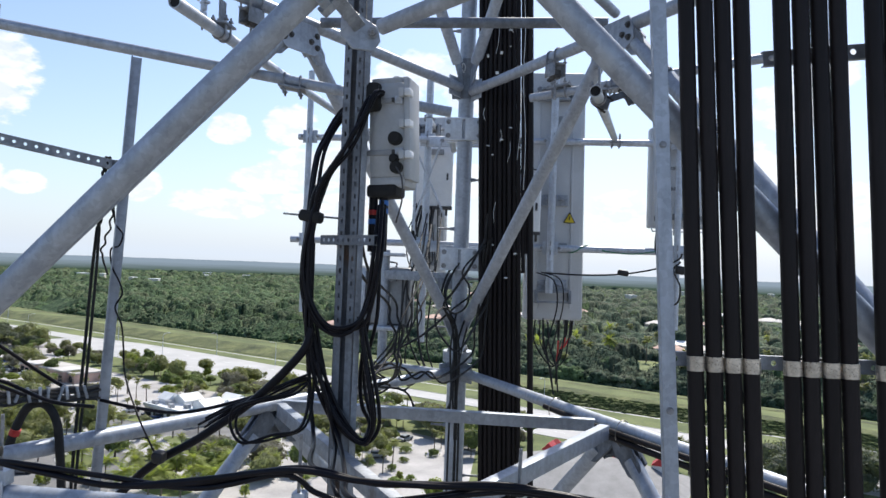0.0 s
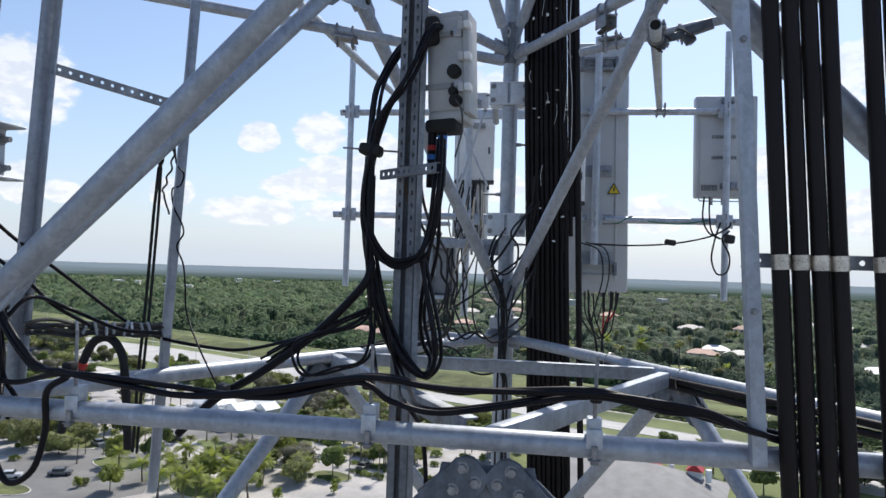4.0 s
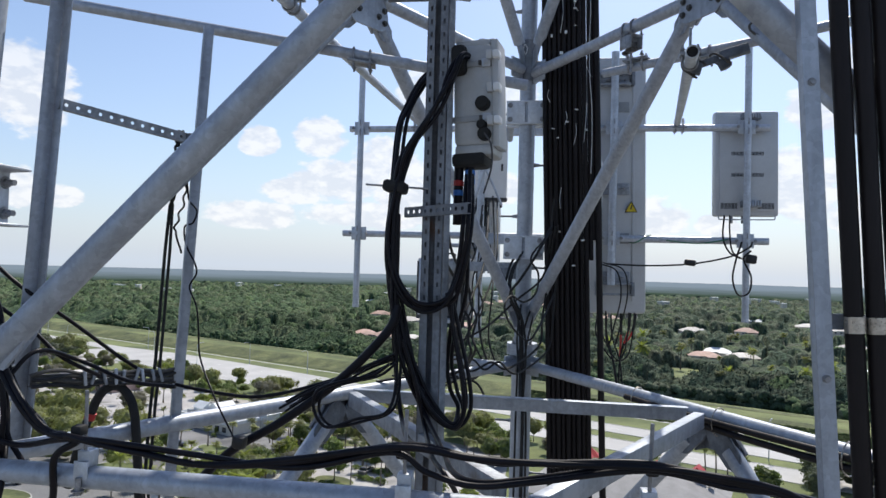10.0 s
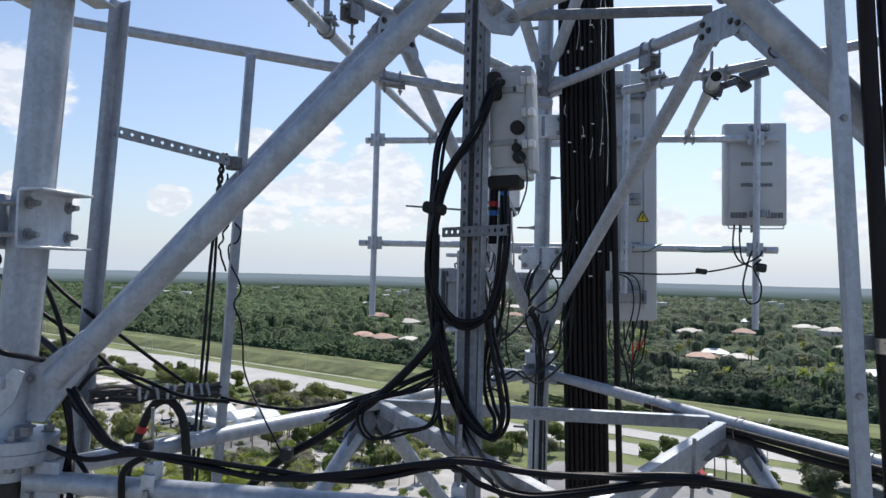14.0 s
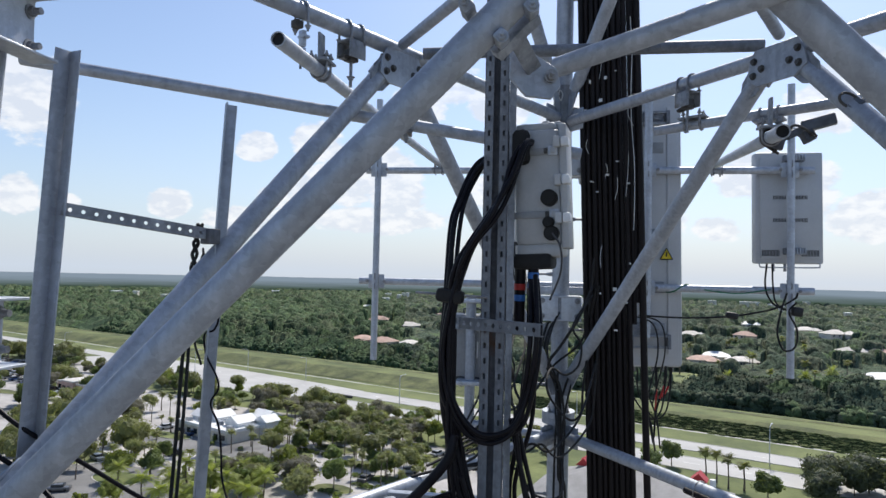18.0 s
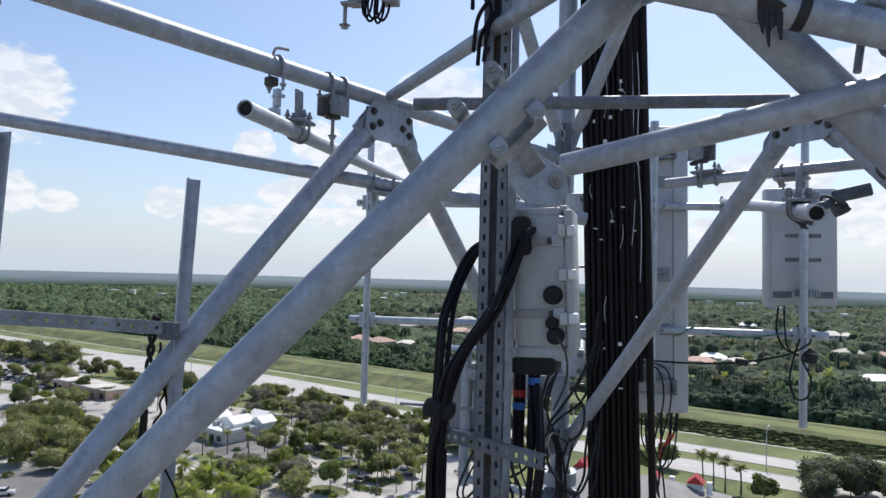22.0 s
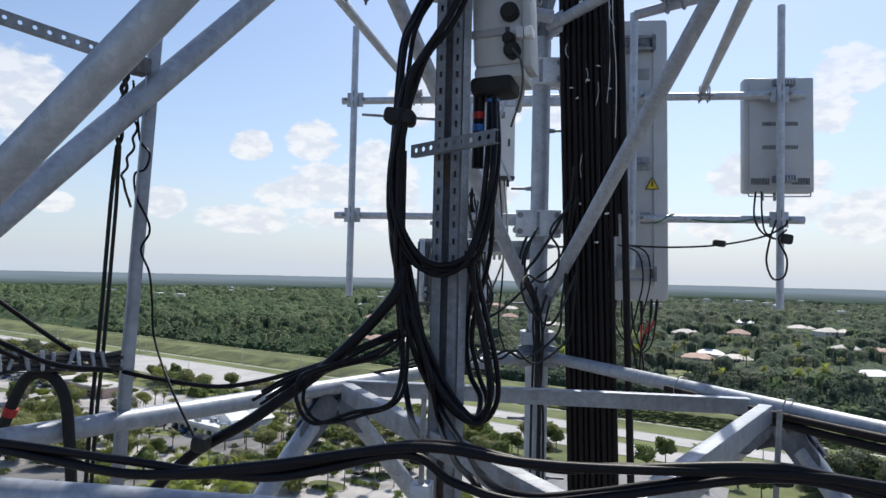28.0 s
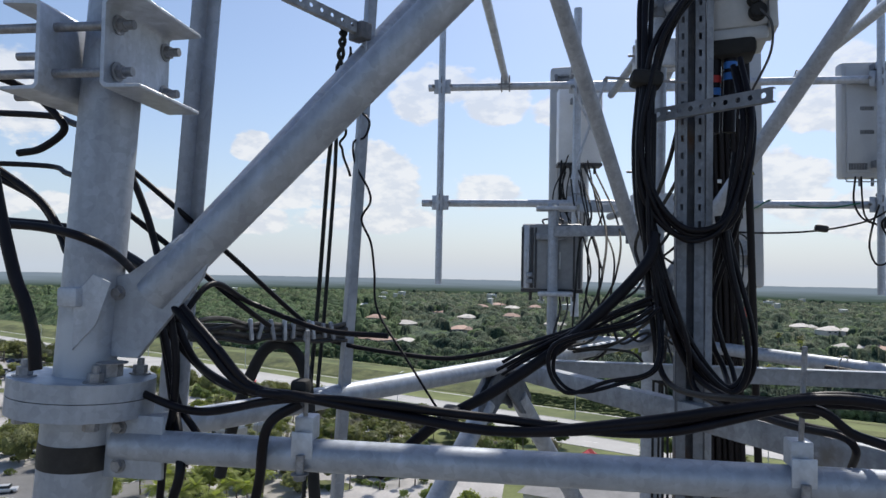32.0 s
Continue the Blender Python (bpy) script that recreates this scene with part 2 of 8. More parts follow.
# paler zinc: sunlight on the leg bracket plates put into the colour
GALV_SUNLIT = mat("sunlit_pale_zinc", (0.64, 0.67, 0.71), 0.5, 0.25, 0.1, 10, 90, 0.08, stain=(0.5, 0.53, 0.57), stain_at=0.64, mottle=0.2)
# base kept dark for the shade inside the post channel; rust streaks on top
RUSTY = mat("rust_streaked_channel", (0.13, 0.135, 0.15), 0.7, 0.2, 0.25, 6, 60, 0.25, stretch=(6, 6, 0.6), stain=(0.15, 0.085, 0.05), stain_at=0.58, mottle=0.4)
BOLT = mat("bolt_steel", (0.30, 0.30, 0.31), 0.5, 0.6, 0.3, 30, 160, 0.1)
DARKMETAL = mat("dirty_dark_metal", (0.09, 0.085, 0.08), 0.6, 0.4, 0.35, 20, 90, 0.3)
JACKET = mat("black_cable_jacket", (0.007, 0.006, 0.009), 0.42, 0.0, 0.35, 14, 90, 0.08, spec=0.2)
COAX = mat("black_feeder_jacket", (0.015, 0.0115, 0.0115), 0.5, 0.0, 0.3, 5, 50, 0.1, stretch=(4, 4, 0.5), per_object=0.25, spec=0.2)
RUBBER = mat("black_rubber", (0.015, 0.0145, 0.014), 0.8, 0.0, 0.3, 20, 120, 0.15)
TAPE = mat("black_tape", (0.015, 0.014, 0.014), 0.55, 0.0, 0.5, 20, 80, 0.5)
STEELBAND = mat("stainless_strap", (0.50, 0.46, 0.41), 0.3, 0.85, 0.3, 30, 140, 0.05, per_object=0.15)
BOXGREY = mat("box_grey_paint", (0.44, 0.45, 0.46), 0.45, 0.05, 0.08, 10, 70, 0.04, stain=(0.36, 0.36, 0.35), stain_at=0.66)
PLASTIC = mat("antenna_plastic", (0.52, 0.53, 0.54), 0.42, 0.0, 0.06, 4, 60, 0.03)
PALECASE = mat("pale_radio_case", (0.80, 0.81, 0.82), 0.4, 0.0, 0.06, 6, 60, 0.03)
RRU = mat("radio_case_grey", (0.30, 0.31, 0.32), 0.5, 0.1, 0.12, 12, 80, 0.05)
DARKGREY = mat("dark_grey_plastic", (0.06, 0.06, 0.065), 0.55, 0.0, 0.2, 14, 80, 0.1)
WHITE = mat("white_label", (0.72, 0.72, 0.70), 0.6, 0.0, 0.08, 20, 90, 0.03)
BLUE = mat("blue_tape", (0.03, 0.16, 0.50), 0.5, 0.0, 0.15, 20, 90, 0.1)
RED = mat("red_tape", (0.45, 0.025, 0.02), 0.5, 0.0, 0.2, 20, 90, 0.1)
GREEN = mat("green_wire_jacket", (0.02, 0.16, 0.09), 0.5, 0.0, 0.2, 20, 90, 0.05)
YELLOW = mat("yellow_sign", (0.75, 0.55, 0.02), 0.5, 0.0, 0.08, 20, 90, 0.02)
INK = mat("black_ink", (0.015, 0.015, 0.015), 0.5, 0.0, 0.2, 20, 90, 0.0)
ROPE = mat("dark_rope", (0.016, 0.018, 0.016), 0.85, 0.0, 0.4, 60, 300, 0.4)
# near-black fill that stands for the shade in open pipe ends
BORE_SHADE = mat("pipe_inside", (0.025, 0.025, 0.027), 0.85, 0.1, 0.3, 20, 90, 0.1)

GROUND = mat("mixed_ground", (0.15, 0.147, 0.13), 0.95, 0.0, 0.35, 0.03, 0.35, 0.2, tint=(0.21, 0.20, 0.18), stain=(0.10, 0.115, 0.06), stain_at=0.60)
GRASS = mat("mown_grass", (0.095, 0.128, 0.036), 0.95, 0.0, 0.3, 0.05, 1.1, 0.3, tint=(0.145, 0.165, 0.055))
ROUGHGRASS = mat("rough_grass", (0.06, 0.085, 0.024), 0.95, 0.0, 0.45, 0.10, 1.0, 0.8, tint=(0.12, 0.13, 0.045), stain=(0.085, 0.10, 0.03), stain_at=0.55)
CONCRETE = mat("pale_road_concrete", (0.43, 0.42, 0.40), 0.85, 0.0, 0.1, 0.08, 2.0, 0.1)
ASPHALT = mat("sun_bleached_asphalt", (0.18, 0.177, 0.172), 0.9, 0.0, 0.25, 0.07, 2.5, 0.2, stain=(0.10, 0.10, 0.10), stain_at=0.63)
PAVER = mat("pale_paving", (0.41, 0.39, 0.37), 0.85, 0.0, 0.22, 0.10, 2.0, 0.15, stain=(0.24, 0.235, 0.225), stain_at=0.6)
PAINT = mat("road_paint", (0.7, 0.7, 0.68), 0.7, 0.0, 0.15, 0.6, 4.0, 0.05)
KERB = mat("kerb_concrete", (0.45, 0.44, 0.41), 0.85, 0.0, 0.15, 0.5, 4.0, 0.1)
def canopy_mat(name, tones, patch, fine, bump_d):
    """Foliage seen from far: each crown has its own tone, broken up by leaf clumps."""
    m = bpy.data.materials.new(name)
    m.use_nodes = True
    n, l = m.node_tree.nodes, m.node_tree.links
    b = n["Principled BSDF"]
    b.inputs["Roughness"].default_value, b.inputs["Specular IOR Level"].default_value = 0.9, 0.12
    co, mp = n.new("ShaderNodeTexCoord"), n.new("ShaderNodeMapping")
    mp.inputs["Scale"].default_value = (1, 1, 0.15)
    l.new(co.outputs["Object"], mp.inputs["Vector"])
    vo, sep, ramp = n.new("ShaderNodeTexVoronoi"), n.new("ShaderNodeSeparateColor"), n.new("ShaderNodeValToRGB")
    vo.inputs["Scale"].default_value = patch
    l.new(mp.outputs[0], vo.inputs["Vector"])
    l.new(vo.outputs["Color"], sep.inputs[0])
    l.new(sep.outputs[0], ramp.inputs[0])
    while len(ramp.color_ramp.elements) < len(tones):
        ramp.color_ramp.elements.new(0.5)
    for k, c in enumerate(tones):
        ramp.color_ramp.elements[k].position = k / (len(tones) - 1)
        ramp.color_ramp.elements[k].color = (*c, 1)
    wide, leafy = n.new("ShaderNodeTexNoise"), n.new("ShaderNodeTexNoise")
    for node, sc, d in ((wide, 0.011, 4.0), (leafy, fine, 6.0)):
        node.inputs["Scale"].default_value, node.inputs["Detail"].default_value, node.inputs["Roughness"].default_value = sc, d, 0.62
        l.new(co.outputs["Object"], node.inputs["Vector"])
    grey = None
    for node, lo, hi in ((wide, 0.72, 1.28), (leafy, 0.35, 1.65)):
        r = n.new("ShaderNodeMapRange")
        r.inputs["From Min"].default_value, r.inputs["From Max"].default_value = 0.32, 0.68
        r.inputs["To Min"].default_value, r.inputs["To Max"].default_value = lo, hi
        l.new(node.outputs["Fac"], r.inputs["Value"])
        if grey is None:
            grey = r.outputs[0]
        else:
            mu = n.new("ShaderNodeMath")
            mu.operation = "MULTIPLY"
            l.new(grey, mu.inputs[0])
            l.new(r.outputs[0], mu.inputs[1])
            grey = mu.outputs[0]
    sc = n.new("ShaderNodeVectorMath")
    sc.operation = "SCALE"
    l.new(ramp.outputs[0], sc.inputs[0])
    l.new(grey, sc.inputs["Scale"])
    l.new(sc.outputs[0], b.inputs["Base Color"])
    bp = n.new("ShaderNodeBump")
    bp.inputs["Strength"].default_value, bp.inputs["Distance"].default_value = 0.9, bump_d
    l.new(leafy.outputs["Fac"], bp.inputs["Height"])
    l.new(bp.outputs[0], b.inputs["Normal"])
    return m


CANOPY = canopy_mat("forest_canopy", [(0.040, 0.066, 0.034), (0.056, 0.090, 0.042), (0.066, 0.100, 0.048), (0.090, 0.110, 0.060), (0.072, 0.112, 0.044)], 0.15, 0.55, 1.0)
SUBURB = canopy_mat("garden_tree_canopy", [(0.034, 0.054, 0.036), (0.05, 0.076, 0.047), (0.068, 0.09, 0.056), (0.10, 0.112, 0.074), (0.078, 0.118, 0.05)], 0.13, 0.55, 1.0)
# dark green hedge, tones lowered further for the deep shade on its front
HEDGE = canopy_mat("dark_shaded_hedge_leaf", [(0.016, 0.026, 0.016), (0.026, 0.04, 0.022), (0.045, 0.064, 0.032)], 0.3, 1.4, 0.4)
BRUSH = canopy_mat("bank_brush_leaf", [(0.07, 0.088, 0.03), (0.085, 0.105, 0.038), (0.105, 0.12, 0.045)], 0.35, 1.6, 0.3)
# glowing backdrop beyond the last woods; the haze is painted as a height gradient
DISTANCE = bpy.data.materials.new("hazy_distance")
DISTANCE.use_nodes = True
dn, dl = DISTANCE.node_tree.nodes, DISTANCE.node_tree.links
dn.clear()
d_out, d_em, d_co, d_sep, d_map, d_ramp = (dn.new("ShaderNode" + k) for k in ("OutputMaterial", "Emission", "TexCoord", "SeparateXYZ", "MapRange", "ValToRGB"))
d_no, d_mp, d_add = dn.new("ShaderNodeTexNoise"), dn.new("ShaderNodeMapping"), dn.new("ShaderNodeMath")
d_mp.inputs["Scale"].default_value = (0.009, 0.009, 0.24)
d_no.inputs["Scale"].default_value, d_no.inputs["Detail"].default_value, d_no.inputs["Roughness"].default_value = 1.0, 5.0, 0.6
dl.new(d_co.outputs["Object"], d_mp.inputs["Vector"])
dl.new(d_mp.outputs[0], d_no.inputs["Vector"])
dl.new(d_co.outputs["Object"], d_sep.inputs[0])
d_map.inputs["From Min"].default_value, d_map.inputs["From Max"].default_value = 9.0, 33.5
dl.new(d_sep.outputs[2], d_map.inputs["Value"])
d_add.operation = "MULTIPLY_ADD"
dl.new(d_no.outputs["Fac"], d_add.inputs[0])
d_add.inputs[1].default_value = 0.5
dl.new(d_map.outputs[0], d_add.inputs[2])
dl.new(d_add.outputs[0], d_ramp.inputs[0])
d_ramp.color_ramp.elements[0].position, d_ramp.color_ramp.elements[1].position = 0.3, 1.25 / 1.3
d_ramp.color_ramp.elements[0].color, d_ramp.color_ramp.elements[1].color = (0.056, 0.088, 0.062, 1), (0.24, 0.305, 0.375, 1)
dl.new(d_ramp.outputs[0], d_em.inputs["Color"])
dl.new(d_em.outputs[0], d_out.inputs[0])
LEAF_OAK = mat("leaf_dark_oak", (0.105, 0.12, 0.07), 0.7, 0.0, 0.3, 0.35, 3.0, 0.1, per_object=0.2, glow=0.35)
LEAF = mat("leaf_green", (0.15, 0.192, 0.06), 0.65, 0.0, 0.3, 0.35, 3.0, 0.1, per_object=0.35, glow=0.45)
LEAF_OLIVE = mat("leaf_olive", (0.212, 0.224, 0.09), 0.65, 0.0, 0.3, 0.35, 3.0, 0.1, per_object=0.3, glow=0.45)
LEAF_LIGHT = mat("leaf_yellow_green", (0.23, 0.265, 0.062), 0.7, 0.0, 0.3, 0.5, 3.0, 0.1, per_object=0.25, glow=0.5)
LEAF_DULL = mat("leaf_dull_mauve", (0.185, 0.175, 0.135), 0.75, 0.0, 0.25, 0.5, 3.0, 0.1, per_object=0.2, glow=0.5)
# leaf litter with the shade between the crowns mixed into its colour
WOODFLOOR = mat("shaded_leaf_litter", (0.07, 0.08, 0.04), 0.95, 0.0, 0.4, 0.08, 0.8, 0.3, tint=(0.11, 0.12, 0.06))
BARK = mat("bark", (0.16, 0.13, 0.10), 0.9, 0.0, 0.3, 2.0, 14.0, 0.4)
ROOF_WHITE = mat("white_roof", (0.76, 0.76, 0.74), 0.7, 0.0, 0.1, 0.4, 4.0, 0.05)
ROOF_GREY = mat("grey_roof_shingle", (0.24, 0.235, 0.23), 0.85, 0.0, 0.15, 0.4, 5.0, 0.2)
ROOF_TILE = mat("terracotta_roof", (0.36, 0.24, 0.19), 0.8, 0.0, 0.2, 0.4, 5.0, 0.2, per_object=0.25)
ROOF_PALE = mat("pale_roof", (0.50, 0.47, 0.43), 0.8, 0.0, 0.15, 0.4, 5.0, 0.15, per_object=0.2)
WALL = mat("pale_render_wall", (0.58, 0.54, 0.47), 0.85, 0.0, 0.08, 0.5, 5.0, 0.05, per_object=0.12)
PINK = mat("pink_render_wall", (0.52, 0.36, 0.30), 0.85, 0.0, 0.1, 0.5, 5.0, 0.05)
GLASS = mat("dark_window_glass", (0.03, 0.035, 0.04), 0.12, 0.0, 0.2, 2, 20, 0.0)
REDROOF = mat("red_metal_roof", (0.42, 0.03, 0.03), 0.5, 0.1, 0.15, 1.0, 8.0, 0.05)
CARS = [mat("car_paint_" + k, c, 0.3, 0.2, 0.05, 2, 20, 0.0, coat=0.5) for k, c in (("white", (0.6, 0.6, 0.6)), ("silver", (0.32, 0.33, 0.34)), ("black", (0.02, 0.02, 0.022)), ("grey", (0.12, 0.12, 0.125)), ("blue", (0.03, 0.07, 0.2)))]

# ---- building helpers ----
ORIGIN = {}
UP = Vector((0, 0, 1))


def frame_of(d):
    d = d.normalized()
    a = d.cross(UP if abs(d.z) < 0.95 else Vector((1, 0, 0))).normalized()
    return d, a, d.cross(a).normalized()


def rings(bm, centres, dirs, radii, seg, cap=True, first=None):
    rows, a = [], first
    for c, d, r in zip(centres, dirs, radii):
        d = d.normalized()
        if a is None:
            a = frame_of(d)[1]
        a = (a - d * a.dot(d)).normalized()
        b = d.cross(a)
        rows.append([bm.verts.new(c + (a * math.cos(k * math.tau / seg) + b * math.sin(k * math.tau / seg)) * r) for k in range(seg)])
    for p, q in zip(rows, rows[1:]):
        for k in range(seg):
            bm.faces.new((p[k], p[(k + 1) % seg], q[(k + 1) % seg], q[k]))
    if cap:
        bm.faces.new(rows[0][::-1])
        bm.faces.new(rows[-1])
    return rows


def tube(bm, p0, p1, r, seg=18, wall=0.0, r2=None):
    p0, p1 = Vector(p0), Vector(p1)
    d = p1 - p0
    r2 = r if r2 is None else r2
    outer = rings(bm, [p0, p1], [d, d], [r, r2], seg, cap=not wall)
    if wall:
        inner = rings(bm, [p0, p1], [d, d], [r - wall, r2 - wall], seg, cap=False)
        for e in (0, 1):
            for k in range(seg):
                f = (outer[e][k], inner[e][k], inner[e][(k + 1) % seg], outer[e][(k + 1) % seg])
                bm.faces.new(f if e else f[::-1])


def smooth_line(pts, n=8):
    p = [Vector(q) for q in pts]
    p = [2 * p[0] - p[1]] + p + [2 * p[-1] - p[-2]]
    out = []
    for k in range(1, len(p) - 2):
        a, b, c, d = p[k - 1:k + 3]
        for j in range(n):
            t = j / n
            out.append(0.5 * (2 * b + (c - a) * t + (2 * a - 5 * b + 4 * c - d) * t * t + (3 * b - a - 3 * c + d) * t ** 3))
    return out + [p[-2]]


def sweep(bm, pts, r, seg=8):
    dirs = [(pts[min(k + 1, len(pts) - 1)] - pts[max(k - 1, 0)]) for k in range(len(pts))]
    rings(bm, pts, dirs, [r] * len(pts), seg)


def box(bm, size, m=None, bevel=0.003):
    new_bm = bmesh.new()
    bmesh.ops.create_cube(new_bm, size=1, matrix=Matrix.Diagonal((*size, 1)))
    if bevel:
        bmesh.ops.bevel(new_bm, geom=new_bm.edges[:], offset=min(bevel, min(size) * 0.3), segments=2, profile=0.5, affect="EDGES")
    new_bm.transform(m if m is not None else Matrix())
    merge(bm, new_bm)


def merge(bm, other):
    me = bpy.data.meshes.new("tmp")
    other.to_mesh(me)
    other.free()
    bm.from_mesh(me)
    bpy.data.meshes.remove(me)


def prism(bm, outline, thick, m, bevel=0.0):
    other = bmesh.new()
    low = [other.verts.new((x, y, -thick / 2)) for x, y in outline]
    top = [other.verts.new((x, y, thick / 2)) for x, y in outline]
    n = len(outline)
    other.faces.new(low[::-1])
    other.faces.new(top)
    for k in range(n):
        other.faces.new((low[k], low[(k + 1) % n], top[(k + 1) % n], top[k]))
    if bevel:
        bmesh.ops.bevel(other, geom=other.edges[:], offset=bevel, segments=1, affect="EDGES")
    other.transform(m)
    merge(bm, other)


def axes(o, x, y):
    """A pose whose x and y axes lie along the two directions."""
    x = Vector(x).normalized()
    z = x.cross(Vector(y)).normalized()
    y = z.cross(x)
    return Matrix(((x.x, y.x, z.x, o[0]), (x.y, y.y, z.y, o[1]), (x.z, y.z, z.z, o[2]), (0, 0, 0, 1)))


def hexbolt(bm, p, d, r=0.012, h=0.011, washer=True, stud=0.0):
    p, d = Vector(p), Vector(d).normalized()
    if washer:
        tube(bm, p, p + d * 0.003, r * 1.45, 14)
    tube(bm, p + d * 0.003, p + d * (0.003 + h), r, 6)
    if stud:
        tube(bm, p + d * h, p + d * (h + stud), r * 0.5, 8)


def finish(bm, name, material, angle=38):
    bmesh.ops.recalc_face_normals(bm, faces=bm.faces[:])
    me = bpy.data.meshes.new(name)
    bm.to_mesh(me)
    bm.free()
    me.materials.append(material)
    for p in me.polygons:
        p.use_smooth = True
    me.set_sharp_from_angle(angle=radians(angle))
    return me


def thing(name, base, label, category, group="", kind=""):
    ob = new(name)
    ob.location = base
    ob.empty_display_size = 0.1
    ORIGIN[ob] = Vector(base)
    return tagged(ob, label, category, group, kind)


def part(name, bm, material, parent, label=""):
    o = ORIGIN[parent]
    bmesh.ops.translate(bm, verts=bm.verts[:], vec=-o)
    ob = new(name, finish(bm, name, material))
    ob.parent = parent
    ORIGIN[ob] = o
    return tagged(ob, label)


def solid(name, bm, material, base, label, category, group="", kind=""):
    o = Vector(base)
    bmesh.ops.translate(bm, verts=bm.verts[:], vec=-o)
    ob = new(name, finish(bm, name, material))
    ob.location = o
    ORIGIN[ob] = o
    return tagged(ob, label, category, group, kind)


def B():
    return bmesh.new()


# ---- the lattice tower ----
RING0, RING1 = 44.13, 46.42


def leg_at(which, z):
    k = z - RING0
    if which == "L":
        return Vector((-2.01 + 0.05 * k, 2.27 + 0.02 * k, z))
    if which == "R":
        return Vector((1.968 - 0.05 * k, 2.27 + 0.02 * k, z))
    return Vector((-0.12, 5.66 - 0.035 * k, z))


FACES = {"front": ("L", "R"), "left": ("L", "B"), "right": ("R", "B")}
CENTRE = Vector((0, 3.4, 0))
tower = thing("lattice_tower", (0, 3.4, 0), "three-legged galvanised steel lattice tower with pipe braces", "tower")


def face_mid(face, z):
    a, b = FACES[face]
    m = (leg_at(a, z) + leg_at(b, z)) / 2
    if face == "front":
        m.x += 0.061
    return m


def face_axes(face, z):
    a, b = FACES[face]
    x = (leg_at(b, z) - leg_at(a, z)).normalized()
    n = x.cross(UP).normalized()
    if (face_mid(face, z) - CENTRE).dot(n) < 0:
        n = -n
    return x, Vector(n)


for which, radius in (("L", 0.07), ("R", 0.07), ("B", 0.062)):
    splice = 44.25
    bm = B()
    tube(bm, leg_at(which, splice), leg_at(which, 49.2), radius, 28)
    part("leg", bm, GALV, tower)
    bm = B()
    low = radius + 0.016
    tube(bm, leg_at(which, 0.3), leg_at(which, splice - 0.001), low, 28)
    part("leg", bm, GALV, tower)
    fl = B()
    d = (leg_at(which, 45) - leg_at(which, 44)).normalized()
    c = leg_at(which, splice)
    s = 1.0 if which != "B" else 0.72
    tube(fl, c, c + d * 0.042, 0.165 * s, 32)
    tube(fl, c - d * 0.044, c - d * 0.002, 0.165 * s, 32)
    flange = part("flange", fl, GALV, tower, "pair of bolted round leg flanges")
    d_, a_, b_ = frame_of(d)
    for k in range(4):
        w = (a_ * math.cos(k * math.tau / 4 + math.pi / 4) + b_ * math.sin(k * math.tau / 4 + math.pi / 4)) * 0.128 * s
        bm = B()
        hexbolt(bm, c + w + d * 0.042, d, 0.018 * s, 0.02 * s, True, 0.02)
        part("bolt", bm, BOLT, flange)
        bm = B()
        hexbolt(bm, c + w - d * 0.044, -d, 0.018 * s, 0.02 * s)
        part("nut", bm, BOLT, flange)
bm = B()
for z0, z1 in ((44.075, 44.135),):
    tube(bm, leg_at("L", z0), leg_at("L", z1), 0.0875, 28)
part("tape_band", bm, TAPE, tower, "black tape wrapped round the leg")

ring_levels = [RING1 + 2.27, RING1, RING0]
z = RING0
while z > 3:
    z -= 2.3 + (RING0 - z) * 0.05
    if z > 1:
        ring_levels.append(z)


def foot_of(leg, low, high):
    """Where a chevron brace leaves its leg."""
    if leg != "B":
        return leg_at(leg, low + 0.19)
    return leg_at(leg, low + (0.0 if high > RING1 + 1 else 0.27))


